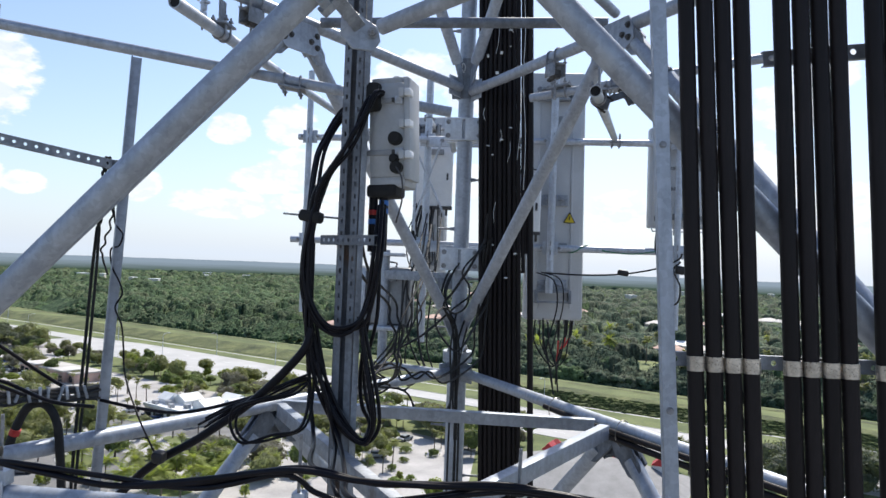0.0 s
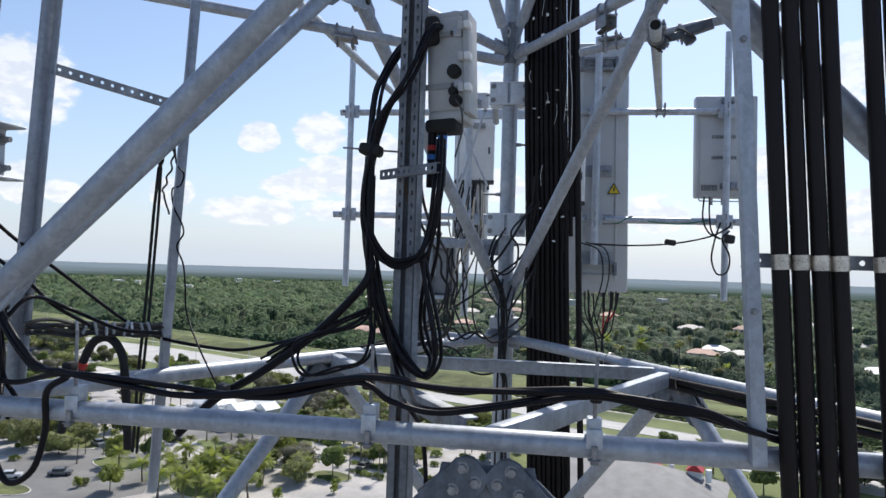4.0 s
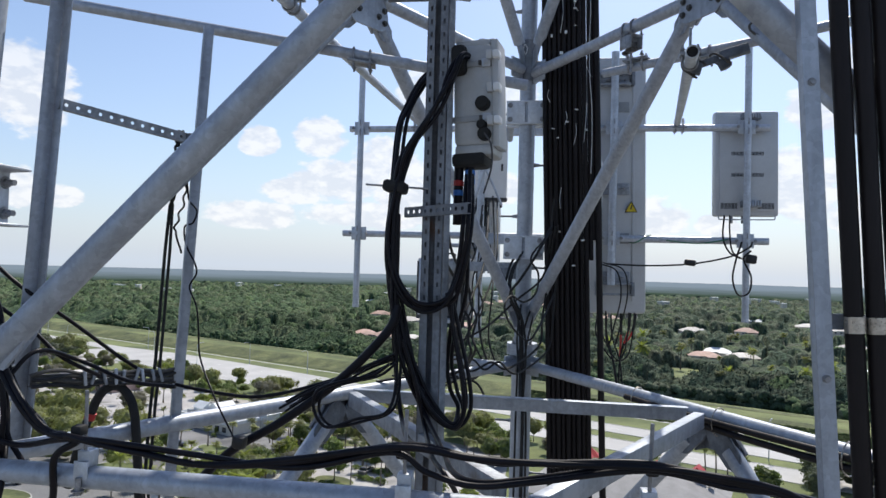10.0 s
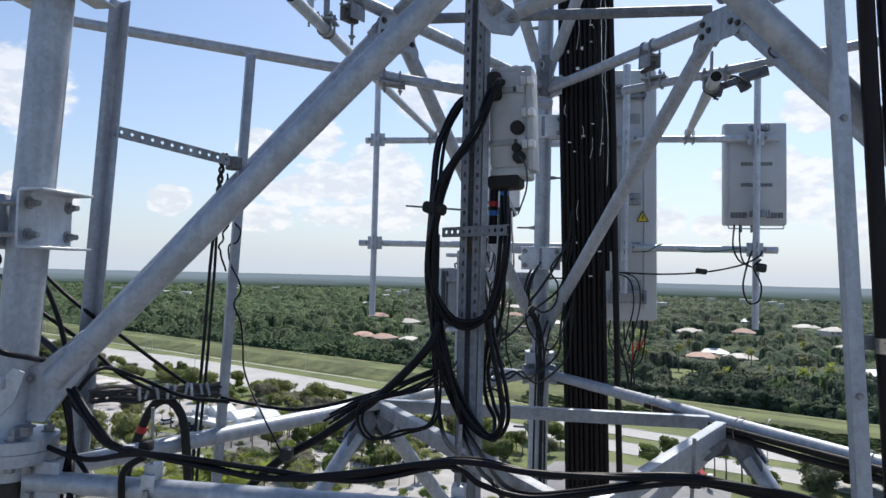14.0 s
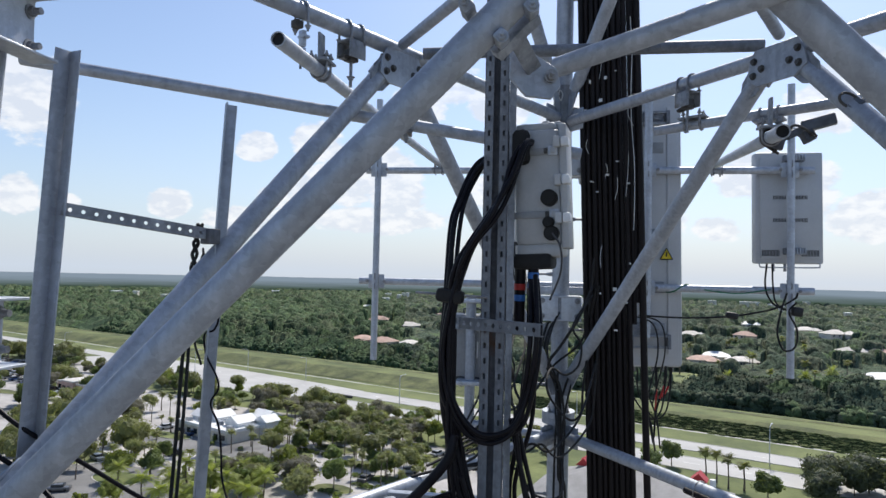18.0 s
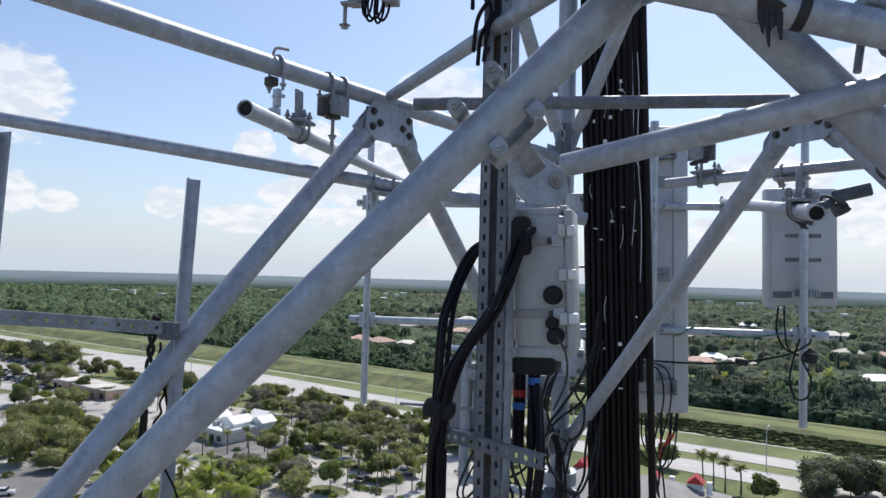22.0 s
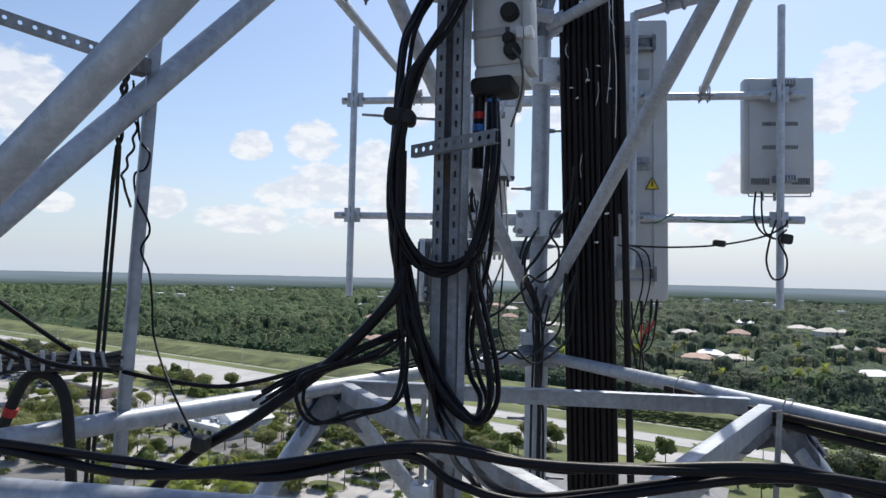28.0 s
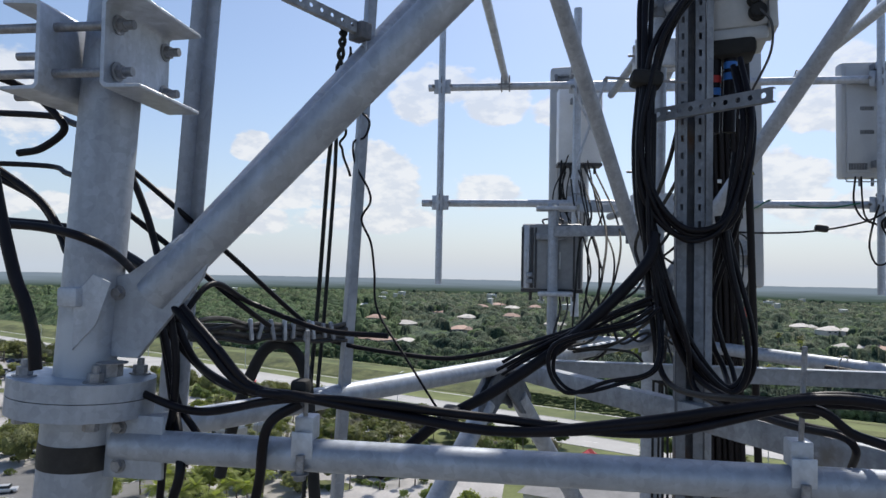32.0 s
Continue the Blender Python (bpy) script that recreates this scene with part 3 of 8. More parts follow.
for upper, lower in zip(ring_levels, ring_levels[1:] + [0.4]):
    for face, (a, b) in FACES.items():
        x, n = face_axes(face, upper)
        # horizontal at the upper ring of this bay
        dip = 0.03 if face == "right" and abs(upper - RING1) < 0.01 else 0.0
        h0, h1 = leg_at(a, upper - dip * 3), leg_at(b, upper - dip)
        near = abs(upper - RING0) < 0.01 or abs(upper - RING1) < 0.01
        r_h = 0.0375 if near else 0.036
        bm = B()
        tube(bm, h0 + x * 0.1, h1 - x * 0.1, r_h, 20)
        part("horizontal_strut", bm, GALV, tower)
        for end, leg in ((h0, 1), (h1, -1)):
            bm = B()
            box(bm, (0.17, 0.014, 0.15), axes(end + x * leg * 0.145 + n * 0.012, x * leg, n), 0.002)
            lug = part("lug_plate", bm, GALV, tower)
            if near:
                for dz in (-0.045, 0.045):
                    bm = B()
                    hexbolt(bm, end + x * leg * 0.12 + n * 0.019 + UP * dz, n, 0.013)
                    part("bolt", bm, BOLT, lug)
        # chevron braces rise from the legs to the middle of this ring
        apex = face_mid(face, upper - (0.05 if face == "front" else 0.02))
        r_b = 0.046 if face == "front" else 0.044
        for leg, side in ((a, -1), (b, 1)):
            foot = foot_of(leg, lower, upper)
            tip = apex - x * (0.055 if face == "front" and side > 0 else 0.0)
            d = (tip - foot).normalized()
            bm = B()
            tube(bm, foot + d * 0.24, tip - d * (0.13 if face == "front" or upper > 45 else 0.19), r_b, 24)
            part("brace", bm, GALV, tower)
            gp = B()
            h = x if side < 0 else -x
            k = 1.0 if leg != "B" else (0.85 if upper < RING1 + 1 else 0.62)
            rise = d.dot(UP) / max(0.2, d.dot(h))
            outline = [(0.055, 0.02), (0.14, 0.018), (0.30, 0.30 * rise - 0.085), (0.33, 0.33 * rise - 0.03), (0.25, 0.25 * rise + 0.065), (0.11, 0.22), (0.055, 0.21)]
            prism(gp, [(p * k, q * k) for p, q in outline], 0.014, axes(foot, h, UP), 0.002)
            plate = part("gusset_plate", gp, GALV, tower)
            if near:
                bm = B()
                hexbolt(bm, foot + h * 0.085 + UP * 0.175 + n * 0.007, n, 0.013)
                part("bolt", bm, BOLT, plate)
        # plate that gathers the two braces below the ring
        gp = B()
        g = (1.0 if upper < 45 else 0.72) if face == "front" else (0.8 if upper < 45 else 0.68)
        prism(gp, [(px * g, py * g) for px, py in ((-0.15, -0.025), (0.15, -0.025), (0.155, -0.06), (0.225, -0.12), (0.21, -0.19), (0.135, -0.235), (0.05, -0.20), (-0.05, -0.20), (-0.135, -0.235), (-0.21, -0.19), (-0.225, -0.12), (-0.155, -0.06))], 0.014, axes(apex + n * 0.03 * g, x, UP), 0.002)
        if near and face != "front" and upper > 45:
            # its twin on the inner side, with the bolt heads towards the tower's middle
            tw = B()
            prism(tw, [(px * 0.82, py * 0.72) for px, py in ((-0.15, -0.0), (0.15, -0.0), (0.19, -0.08), (0.21, -0.19), (0.135, -0.25), (-0.135, -0.25), (-0.21, -0.19), (-0.19, -0.08))], 0.012, axes(apex - n * 0.036, x, UP), 0.002)
            twin = part("gusset_plate", tw, GALV, tower)
            for bx, bz in ((-0.125, -0.055), (-0.08, -0.10), (-0.13, -0.125), (0.125, -0.055), (0.08, -0.10), (0.13, -0.125)):
                bm = B()
                hexbolt(bm, apex - n * 0.042 + x * bx + UP * bz, -n, 0.013, 0.012)
                part("bolt", bm, DARKMETAL, twin)
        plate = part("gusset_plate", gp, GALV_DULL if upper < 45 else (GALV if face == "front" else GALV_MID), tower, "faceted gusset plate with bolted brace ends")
        for side in (-1, 1):
            foot = foot_of(a if side < 0 else b, lower, upper)
            d = (foot - apex).normalized()
            ep = B()
            v = d.cross(n)
            prism(ep, [(0.03, -0.03 * g), (0.045, -0.052 * g), (0.08, -0.066 * g), (0.30 * g, -0.06 * g), (0.30 * g, 0.06 * g), (0.08, 0.066 * g), (0.045, 0.052 * g), (0.03, 0.03 * g)], 0.02, axes(apex + n * (0.015 + 0.03 * g), d, v), 0.002)
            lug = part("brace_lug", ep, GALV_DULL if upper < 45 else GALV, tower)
            if near and face != "front":
                # the inner plate of the pair
                ep = B()
                prism(ep, [(0.035, -0.03), (0.05, -0.056), (0.09, -0.068), (0.25, -0.058), (0.29, -0.03), (0.29, 0.03), (0.25, 0.058), (0.09, 0.068), (0.05, 0.056), (0.035, 0.03)], 0.016, axes(apex - n * 0.022, d, v), 0.003)
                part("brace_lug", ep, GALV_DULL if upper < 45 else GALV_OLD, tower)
            if near:
                for k, w in ((0.08, 0.03), (0.08, -0.03), (0.15, 0.0)):
                    bm = B()
                    hexbolt(bm, apex + n * (0.022 + 0.03 * g) + d * k * (0.5 + 0.5 * g) + v * w * g, n, 0.015 * g, 0.013)
                    part("bolt", bm, BOLT, lug)

# sleeve where the braces of the next bay leave the back leg
bm = B()
tube(bm, leg_at("B", 46.34), leg_at("B", 46.66), 0.073, 24)
sleeve = part("leg_sleeve", bm, GALV_MID, tower, "dull collar round the back leg")
for s in (-1, 1):
    bm = B()
    box(bm, (0.06, 0.01, 0.16), axes(leg_at("B", 46.42) + Vector((0.085 * s, -0.02, 0)), (1, 0, 0), (0, 1, 0)), 0.002)
    part("fin", bm, GALV_OLD, sleeve)
bm = B()
c_ = leg_at("B", 46.56)
sweep(bm, smooth_line([c_ + Vector((-0.04, -0.064, -0.1)), c_ + Vector((-0.035, -0.07, 0.05)), c_ + Vector((-0.01, -0.078, 0.03)), c_ + Vector((-0.02, -0.078, -0.02)), c_ + Vector((-0.035, -0.07, 0.01))], 6), 0.004, 6)
part("tie_loop", bm, WHITE, sleeve, "white plastic tie")

# plan bracing joins the three face middles of each of the two rings in view
for zr, kind in ((RING1 + 0.01, "pipe"), (RING0, "angle")):
    mids = {f: face_mid(f, zr) for f in FACES}
    for f, g in (("left", "right"), ("front", "left"), ("front", "right")):
        p, q = mids[f], mids[g]
        d = (q - p).normalized()
        p, q = p + d * (0.07 if kind == "pipe" or f == "left" else (0.05 if g == "right" else 0.17)), q - d * (0.07 if kind == "pipe" else 0.12)
        if kind == "angle" and f == "front":
            p, q = p - UP * (0.006 if g == "left" else 0.012), q - UP * (0.006 if g == "left" else 0.012)
        if kind == "pipe" and f == "left":
            p, q = p + Vector((0.05, 0.09, 0)), q + Vector((0.015, 0.09, 0))
        bm = B()
        if kind == "pipe":
            r = 0.031 if f == "left" else 0.027
            tube(bm, p, q, r, 18)
        else:
            ln = (q - p).length
            side = d.cross(UP)
            if (p + q).dot(side) / 2 - CENTRE.dot(side) > 0:
                side = -side
            box(bm, (ln, 0.007, 0.076), axes((p + q) / 2 + UP * 0.0, d, side), 0.001)
            box(bm, (ln, 0.048, 0.007), axes((p + q) / 2 + UP * 0.035 + side * 0.024, d, side), 0.001)
        # greyer zinc on the left-right pipe carries its shade in the colour
        part("plan_brace", bm, GALV_MID if kind == "pipe" and f == "left" else GALV if kind == "pipe" or f == "left" else (GALV if g == "right" else GALV_OLD), tower)

# ---- antenna mount behind the far leg ----
MY = 6.85


def u_bolt(bm, c, along, away, r, leg=0.06):
    """A U-bolt round a pipe that runs along; its legs point away."""
    c, along, away = Vector(c), Vector(along).normalized(), Vector(away).normalized()
    side = along.cross(away)
    pts = [c + side * r + away * leg] + [c + (side * math.cos(t) - away * math.sin(t)) * r for t in [math.pi * k / 10 for k in range(11)]] + [c - side * r + away * leg]
    sweep(bm, pts, 0.006, 8)
    for s in (1, -1):
        hexbolt(bm, c + side * r * s + away * (leg - 0.025), away, 0.010, 0.009)


def cross_clamp(parent, c, along_a, along_b, r_a, r_b):
    """Two crossed pipes held by a plate and U-bolts."""
    a, b = Vector(along_a).normalized(), Vector(along_b).normalized()
    n = a.cross(b).normalized()
    bm = B()
    box(bm, (0.15, 0.13, 0.008), axes(c, a, b), 0.002)
    pl = part("clamp_plate", bm, GALV_NEW, parent)
    for s in (-0.045, 0.045):
        bm = B()
        u_bolt(bm, Vector(c) + a * s - n * r_b, b, n, r_b + 0.006, 0.055 + r_b)
        part("u_bolt", bm, BOLT, pl)
        bm = B()
        u_bolt(bm, Vector(c) + b * s + n * r_a, a, -n, r_a + 0.006, 0.055 + r_a)
        part("u_bolt", bm, BOLT, pl)


mount = thing("antenna_mount", (-0.12, 5.7, 45.6), "galvanised pipe antenna frame held off the tower leg", "antenna mount")
for zc, x0, x1 in ((46.24, -1.93, 2.06), (45.19, -1.97, 2.06)):
    bm = B()
    tube(bm, (x0, MY, zc), (x1, MY, zc), 0.033, 20, 0.005)
    part("face_pipe", bm, GALV_NEW, mount)
    # dark core added as the shade in the open pipe
    bm = B()
    tube(bm, (x0 + 0.004, MY, zc), (x1 - 0.004, MY, zc), 0.0275, 12)
    part("pipe_plug", bm, BORE_SHADE, mount)
    # bracket round the leg and standoff arm
    leg = leg_at("B", zc - 0.14)
    zb = zc - 0.15
    for y in (-0.075, 0.078):
        for s in (-1, 1):
            bm = B()
            box(bm, (0.142, 0.012, 0.17), pose(leg.x + s * 0.083 - 0.005, leg.y + y, zb), 0.003)
            plate = part("bracket_plate", bm, GALV_SUNLIT, mount)
            if y < 0:
                for dz in (-0.055, 0.055):
                    bm = B()
                    hexbolt(bm, (leg.x + s * 0.125 - 0.005, leg.y + y - 0.006, zb + dz), (0, -1, 0), 0.014, 0.012, True, 0.02)
                    part("bolt", bm, BOLT, plate)
        for dz in (-0.085, 0.085):
            bm = B()
            box(bm, (0.31, 0.05, 0.012), pose(leg.x - 0.005, leg.y + y * 0.8, zb + dz), 0.002)
            part("bracket_rim", bm, GALV_SUNLIT, mount)
    for s in (-1, 1):
        bm = B()
        tube(bm, (leg.x + s * 0.13, leg.y + 0.05, zb), (leg.x + s * 0.2, MY - 0.1, zb + 0.03), 0.03, 16)
        part("standoff_arm", bm, GALV, mount)
    bm = B()
    box(bm, (0.9, 0.06, 0.07), pose(leg.x, MY - 0.06, zc - 0.045), 0.004)
    part("standoff_crossbar", bm, GALV_NEW, mount)


def mount_pole(x, z0, z1, y, label, r=0.0305):
    p = thing("mounting_pole", (x, y, z0), label, "pole", "antenna poles on the mount")
    bm = B()
    tube(bm, (x, y, z0), (x, y, z1), r, 20)
    part("pipe", bm, GALV_NEW, p)
    for zc in (46.24, 45.19):
        if z0 < zc < z1:
            cross_clamp(p, (x, (y + MY) / 2, zc), (1, 0, 0), (0, 0, 1), 0.033, r)
    return p


mount_pole(-1.80, 44.46, 46.9, MY - 0.068, "bare galvanised pipe clamped upright on the antenna frame")
mount_pole(1.85, 44.45, 46.98, MY - 0.068, "galvanised pipe carrying a small panel antenna")
mount_pole(0.655, 44.75, 46.95, MY - 0.068, "galvanised pipe carrying the tall panel antenna", 0.036)
mount_pole(-0.60, 44.2, 46.95, MY + 0.068, "galvanised pipe carrying a narrow panel antenna", 0.036)


def stabiliser(p0, p1, label, ring_end):
    """Kicker pipe from the mount's upper pipe to the tower, with clamps at both ends."""
    p0, p1 = Vector(p0), Vector(p1)
    st = thing("stabiliser_arm", p1, label, "brace pipe", "stabiliser arms")
    d = (p1 - p0).normalized()
    bm = B()
    tube(bm, p0, p1, 0.030, 20, 0.005)
    part("pipe", bm, GALV_NEW, st)
    # dark core drawn as shade just behind the open mouth
    bm = B()
    tube(bm, p0 + d * 0.012, p1 - d * 0.012, 0.0252, 16)
    part("pipe_inside", bm, BORE_SHADE, st)
    bm = B()
    u_bolt(bm, (p1.x - 0.035, MY, p1.z - 0.01), (1, 0, 0), (0, 0, -1), 0.039, 0.10)
    u_bolt(bm, (p1.x + 0.035, MY, p1.z - 0.01), (1, 0, 0), (0, 0, -1), 0.039, 0.10)
    part("u_bolt", bm, BOLT, st)
    bm = B()
    box(bm, (0.13, 0.09, 0.01), pose(p1.x, MY, p1.z - 0.06), 0.002)
    part("clamp_plate", bm, GALV_OLD, st)
    k = p0 + d * ring_end
    bm = B()
    for s in (-0.03, 0.03):
        u_bolt(bm, k + d * s, d, (0, 0, 1), 0.036, 0.09)
    part("u_bolt", bm, BOLT, st)
    bm = B()
    box(bm, (0.14, 0.1, 0.012), axes(k + UP * 0.045, d, d.cross(UP)), 0.002)
    box(bm, (0.07, 0.012, 0.13), axes(k + UP * 0.11, d, d.cross(UP)), 0.002)
    part("clamp_plate", bm, GALV_OLD, st)
    return st


stabiliser((-1.264, 2.984, 46.157), (-1.235, MY + 0.12, 46.31), "open-ended pipe from the antenna frame clamped to the tower ring", 0.5)
stabiliser((0.686, 3.36, 45.862), (1.255, MY + 0.1, 46.30), "open-ended pipe from the antenna frame hung on a brace", 0.33)

# spare horizontal pipes under the ring
def ring_pipe(p0, p1, r, label, clamps):
    p0, p1 = Vector(p0), Vector(p1)
    hp = thing("support_pipe", p0, label, "pipe", "spare pipes clamped to the tower")
    d = (p1 - p0).normalized()
    bm = B()
    tube(bm, p0, p1, r, 20, 0.004)
    part("pipe", bm, GALV, hp)
    # solid dark core in place of the shade in the bore
    bm = B()
    tube(bm, p0 + d * 0.05, p1 - d * 0.05, r - 0.005, 12)
    part("pipe_inside", bm, BORE_SHADE, hp)
    for k, way in clamps:
        c = p0 + d * k
        bm = B()
        box(bm, (0.15, 0.1, 0.012), axes(c + UP * way * (r + 0.012), d, d.cross(UP)), 0.002)
        pl = part("clamp_plate", bm, GALV_OLD, hp)
        for s in (-0.045, 0.045):
            bm = B()
            u_bolt(bm, c + d * s, d, (0, 0, way), r + 0.007, r + 0.055)
            part("u_bolt", bm, BOLT, pl)
    return hp


ring_pipe((-0.07, 3.957, 45.879), (-2.75, 3.448, 46.261), 0.030, "long galvanised pipe clamped level under the tower ring", ((0.92, -1),))
ring_pipe((0.392, 4.64, 46.134), (1.75, 3.86, 46.20), 0.027, "short galvanised pipe clamped under the tower ring", ((0.22, 1), (0.62, -1)))
ring_pipe((-0.80, 2.19, 46.398), (0.66, 2.19, 46.027), 0.035, "scuffed galvanised pipe with black tape crossing the tower front", ())
fp = ring_pipe((-0.208, 2.583, 45.902), (1.45, 1.601, 46.162), 0.030, "galvanised pipe bolted to a brace by a pivot plate", ())
bm = B()
prism(bm, [(-0.075, -0.03), (-0.03, -0.085), (0.045, -0.095), (0.075, -0.055), (0.065, 0.0), (0.02, 0.03), (-0.035, 0.075), (-0.07, 0.06)], 0.012, axes((-0.275, 2.52, 45.88), (1, 0.2, 0.05), (0, 0.1, 1)), 0.002)
piv = part("pivot_plate", bm, GALV, fp)
bm = B()
hexbolt(bm, (-0.225, 2.51, 45.855), (0.1, -1, 0), 0.014, 0.012, True, 0.03)
part("bolt", bm, BOLT, piv)
for k in (-0.055, 0.055):
    c = Vector((-0.365, 2.30, 45.975)) + Vector((0.707, 0, 0.707)) * k
    for s in (-1, 1):
        bm = B()
        box(bm, (0.036, 0.075, 0.03), axes(c + Vector((0.045, 0.0, -0.04)) * s, (0.707, 0, 0.707), (0.0, 1.0, 0.0)), 0.006)
        hexbolt(bm, c + Vector((0.05 * s, -0.037, -0.046 * s)), (0, -1, 0), 0.012, 0.012, True, 0.02)
        part("clamp_jaw", bm, GALV if s > 0 else GALV_OLD, fp)
bm = B()
box(bm, (0.15, 0.03, 0.05), axes((-0.325, 2.36, 45.925), (0.707, 0, 0.707), (0.2, 0.4, -0.3)), 0.003)
part("brace_bracket", bm, GALV_OLD, fp)
bm = B()
box(bm, (0.05, 0.19, 0.012), axes((-0.30, 2.44, 45.90), (0.707, 0, 0.707), (0.3, 0.9, -0.25)), 0.003)
part("bracket_arm", bm, GALV_OLD, fp)
bm = B()
tube(bm, (0.213, 2.19, 46.1405), (0.233, 2.19, 46.1354), 0.0362, 20)
part("tape_wrap", bm, TAPE, bpy.data.objects["support_pipe.002"], "ragged black tape wrap")

# dirty pipe clamp that ties the right stabiliser to the front brace
tie = thing("pipe_clamp", (0.80, 3.9, 45.9), "dirty steel pipe clamp between the stabiliser and a spare pipe", "clamp")
for p, q, w, h in (((0.735, 3.69, 45.88), (0.885, 3.74, 45.945), 0.03, 0.035), ((0.905, 3.795, 45.968), (1.035, 3.75, 46.0), 0.045, 0.05)):
    p, q = Vector(p), Vector(q)
    bm = B()
    box(bm, ((q - p).length, w, h), axes((p + q) / 2, q - p, UP.cross(q - p)), 0.006)
    part("clamp_arm", bm, GALV_DULL, tie)
for p, along in (((0.735, 3.68, 45.90), (0.155, 0.98, 0.12)), ((0.88, 3.75, 45.945), (0.8, 0.2, 0.4)), ((1.03, 3.62, 46.05), (0.5, -0.6, -0.55))):
    bm = B()
    u_bolt(bm, p, along, (0.75, 0, -0.5), 0.037, 0.07)
    part("u_bolt", bm, DARKMETAL, tie)
    bm = B()
    box(bm, (0.05, 0.055, 0.045), axes(Vector(p) + Vector((0.035, 0, -0.025)), along, (0.3, 0.2, 1)), 0.006)
    part("jaw", bm, GALV_DULL, tie)

# beam clamps and hangers along the left ring pipe
for (x, y, z), tall_ in (((-1.318, 3.377, 46.33), 0.13),):
    bc = thing("beam_clamp", (x, y, z), "small rusty beam clamp hanging from the ring pipe", "clamp", "beam clamps")
    d = Vector((0.5, 0.866, 0))
    bm = B()
    u_bolt(bm, (x, y, z + 0.09), d, (0, 0, -1), 0.043, 0.10)
    part("u_bolt", bm, GALV_OLD, bc)
    bm = B()
    box(bm, (0.04, 0.045, 0.036), axes((x - 0.02, y, z + 0.03), d, d.cross(UP)), 0.006)
    part("clamp_body", bm, DARKMETAL, bc)
    bm = B()
    box(bm, (0.022, 0.03, tall_ * 0.55), axes((x + 0.01, y - 0.01, z - tall_ * 0.3), d, d.cross(UP)), 0.003)
    box(bm, (0.03, 0.05, 0.012), axes((x + 0.016, y - 0.012, z - tall_ * 0.25), d, d.cross(UP)), 0.002)
    box(bm, (0.034, 0.036, 0.03), axes((x + 0.002, y - 0.01, z - tall_ * 0.72), d, d.cross(UP)), 0.003)
    part("hanger", bm, GALV_NEW, bc)
    bm = B()
    sweep(bm, smooth_line([Vector((x - 0.02, y, z + 0.13)), Vector((x, y - 0.01, z + 0.16)), Vector((x + 0.05, y, z + 0.155))], 5), 0.006, 6)
    part("hook", bm, BOLT, bc)
    bm = B()
    tube(bm, (x, y, z - tall_), (x, y, z - tall_ - 0.04), 0.006, 8)
    part("bolt", bm, BOLT, bc)
for x, way in ((-0.675, 0), (0.62, 1)):
    bc = thing("beam_clamp", (x, 2.27, 46.38), "beam clamp with a hanging bolt on the front ring pipe", "clamp", "beam clamps")
    bm = B()
    box(bm, (0.09, 0.1, 0.08), pose(x, 2.27, 46.36), 0.008)
    part("clamp_body", bm, GALV_OLD, bc)
    bm = B()
    box(bm, (0.045, 0.06, 0.05), pose(x + 0.07, 2.27, 46.34), 0.006)
    part("jaw", bm, DARKMETAL, bc)
    bm = B()
    tube(bm, (x - 0.03, 2.22, 46.33), (x - 0.03, 2.22, 46.24), 0.006, 8)
    hexbolt(bm, (x - 0.03, 2.22, 46.25), (0, 0, -1), 0.012, 0.01)
    part("bolt", bm, BOLT, bc)

# ---- junction box on its slotted post ----
post = thing("slotted_post", (-0.405, 3.05, 44.05), "perforated galvanised steel post standing inside the tower", "post")
PX, PY, PZ0, PZ1 = -0.41, 3.05, 42.4, 47.6
# a hat section: two slotted lips, a recessed rusty web and a plain outer flange
for name, x, w, y in (("left_lip", PX - 0.038, 0.031, PY - 0.022), ("right_lip", PX + 0.017, 0.031, PY - 0.022)):
    bm = B()
    pitch, hole = 0.056, 0.021
    for s in (-1, 1):
        box(bm, (0.011, 0.003, PZ1 - PZ0), pose(x + s * 0.01, y, (PZ0 + PZ1) / 2), 0)
    z = 44.72
    box(bm, (w - 0.022, 0.003, z - PZ0), pose(x, y, (PZ0 + z) / 2), 0)
    while z < PZ1:
        box(bm, (w - 0.022, 0.003, pitch - hole), pose(x, y, z + hole + (pitch - hole) / 2), 0)
        z += pitch
    part(name, bm, GALV_MID, post)
bm = B()
# the recess shade is in the web's dark colour
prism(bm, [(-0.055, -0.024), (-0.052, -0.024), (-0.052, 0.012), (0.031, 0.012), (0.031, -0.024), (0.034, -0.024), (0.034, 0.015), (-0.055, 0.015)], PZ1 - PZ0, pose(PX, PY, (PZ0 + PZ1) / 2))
part("channel", bm, RUSTY, post, "rust-streaked inside of the channel, darkened for the shade there")
bm = B()
box(bm, (0.026, 0.004, PZ1 - PZ0), pose(PX + 0.049, PY - 0.012, (PZ0 + PZ1) / 2, 0, 0, 24), 0.001)
part("outer_flange", bm, GALV_OLD, post)


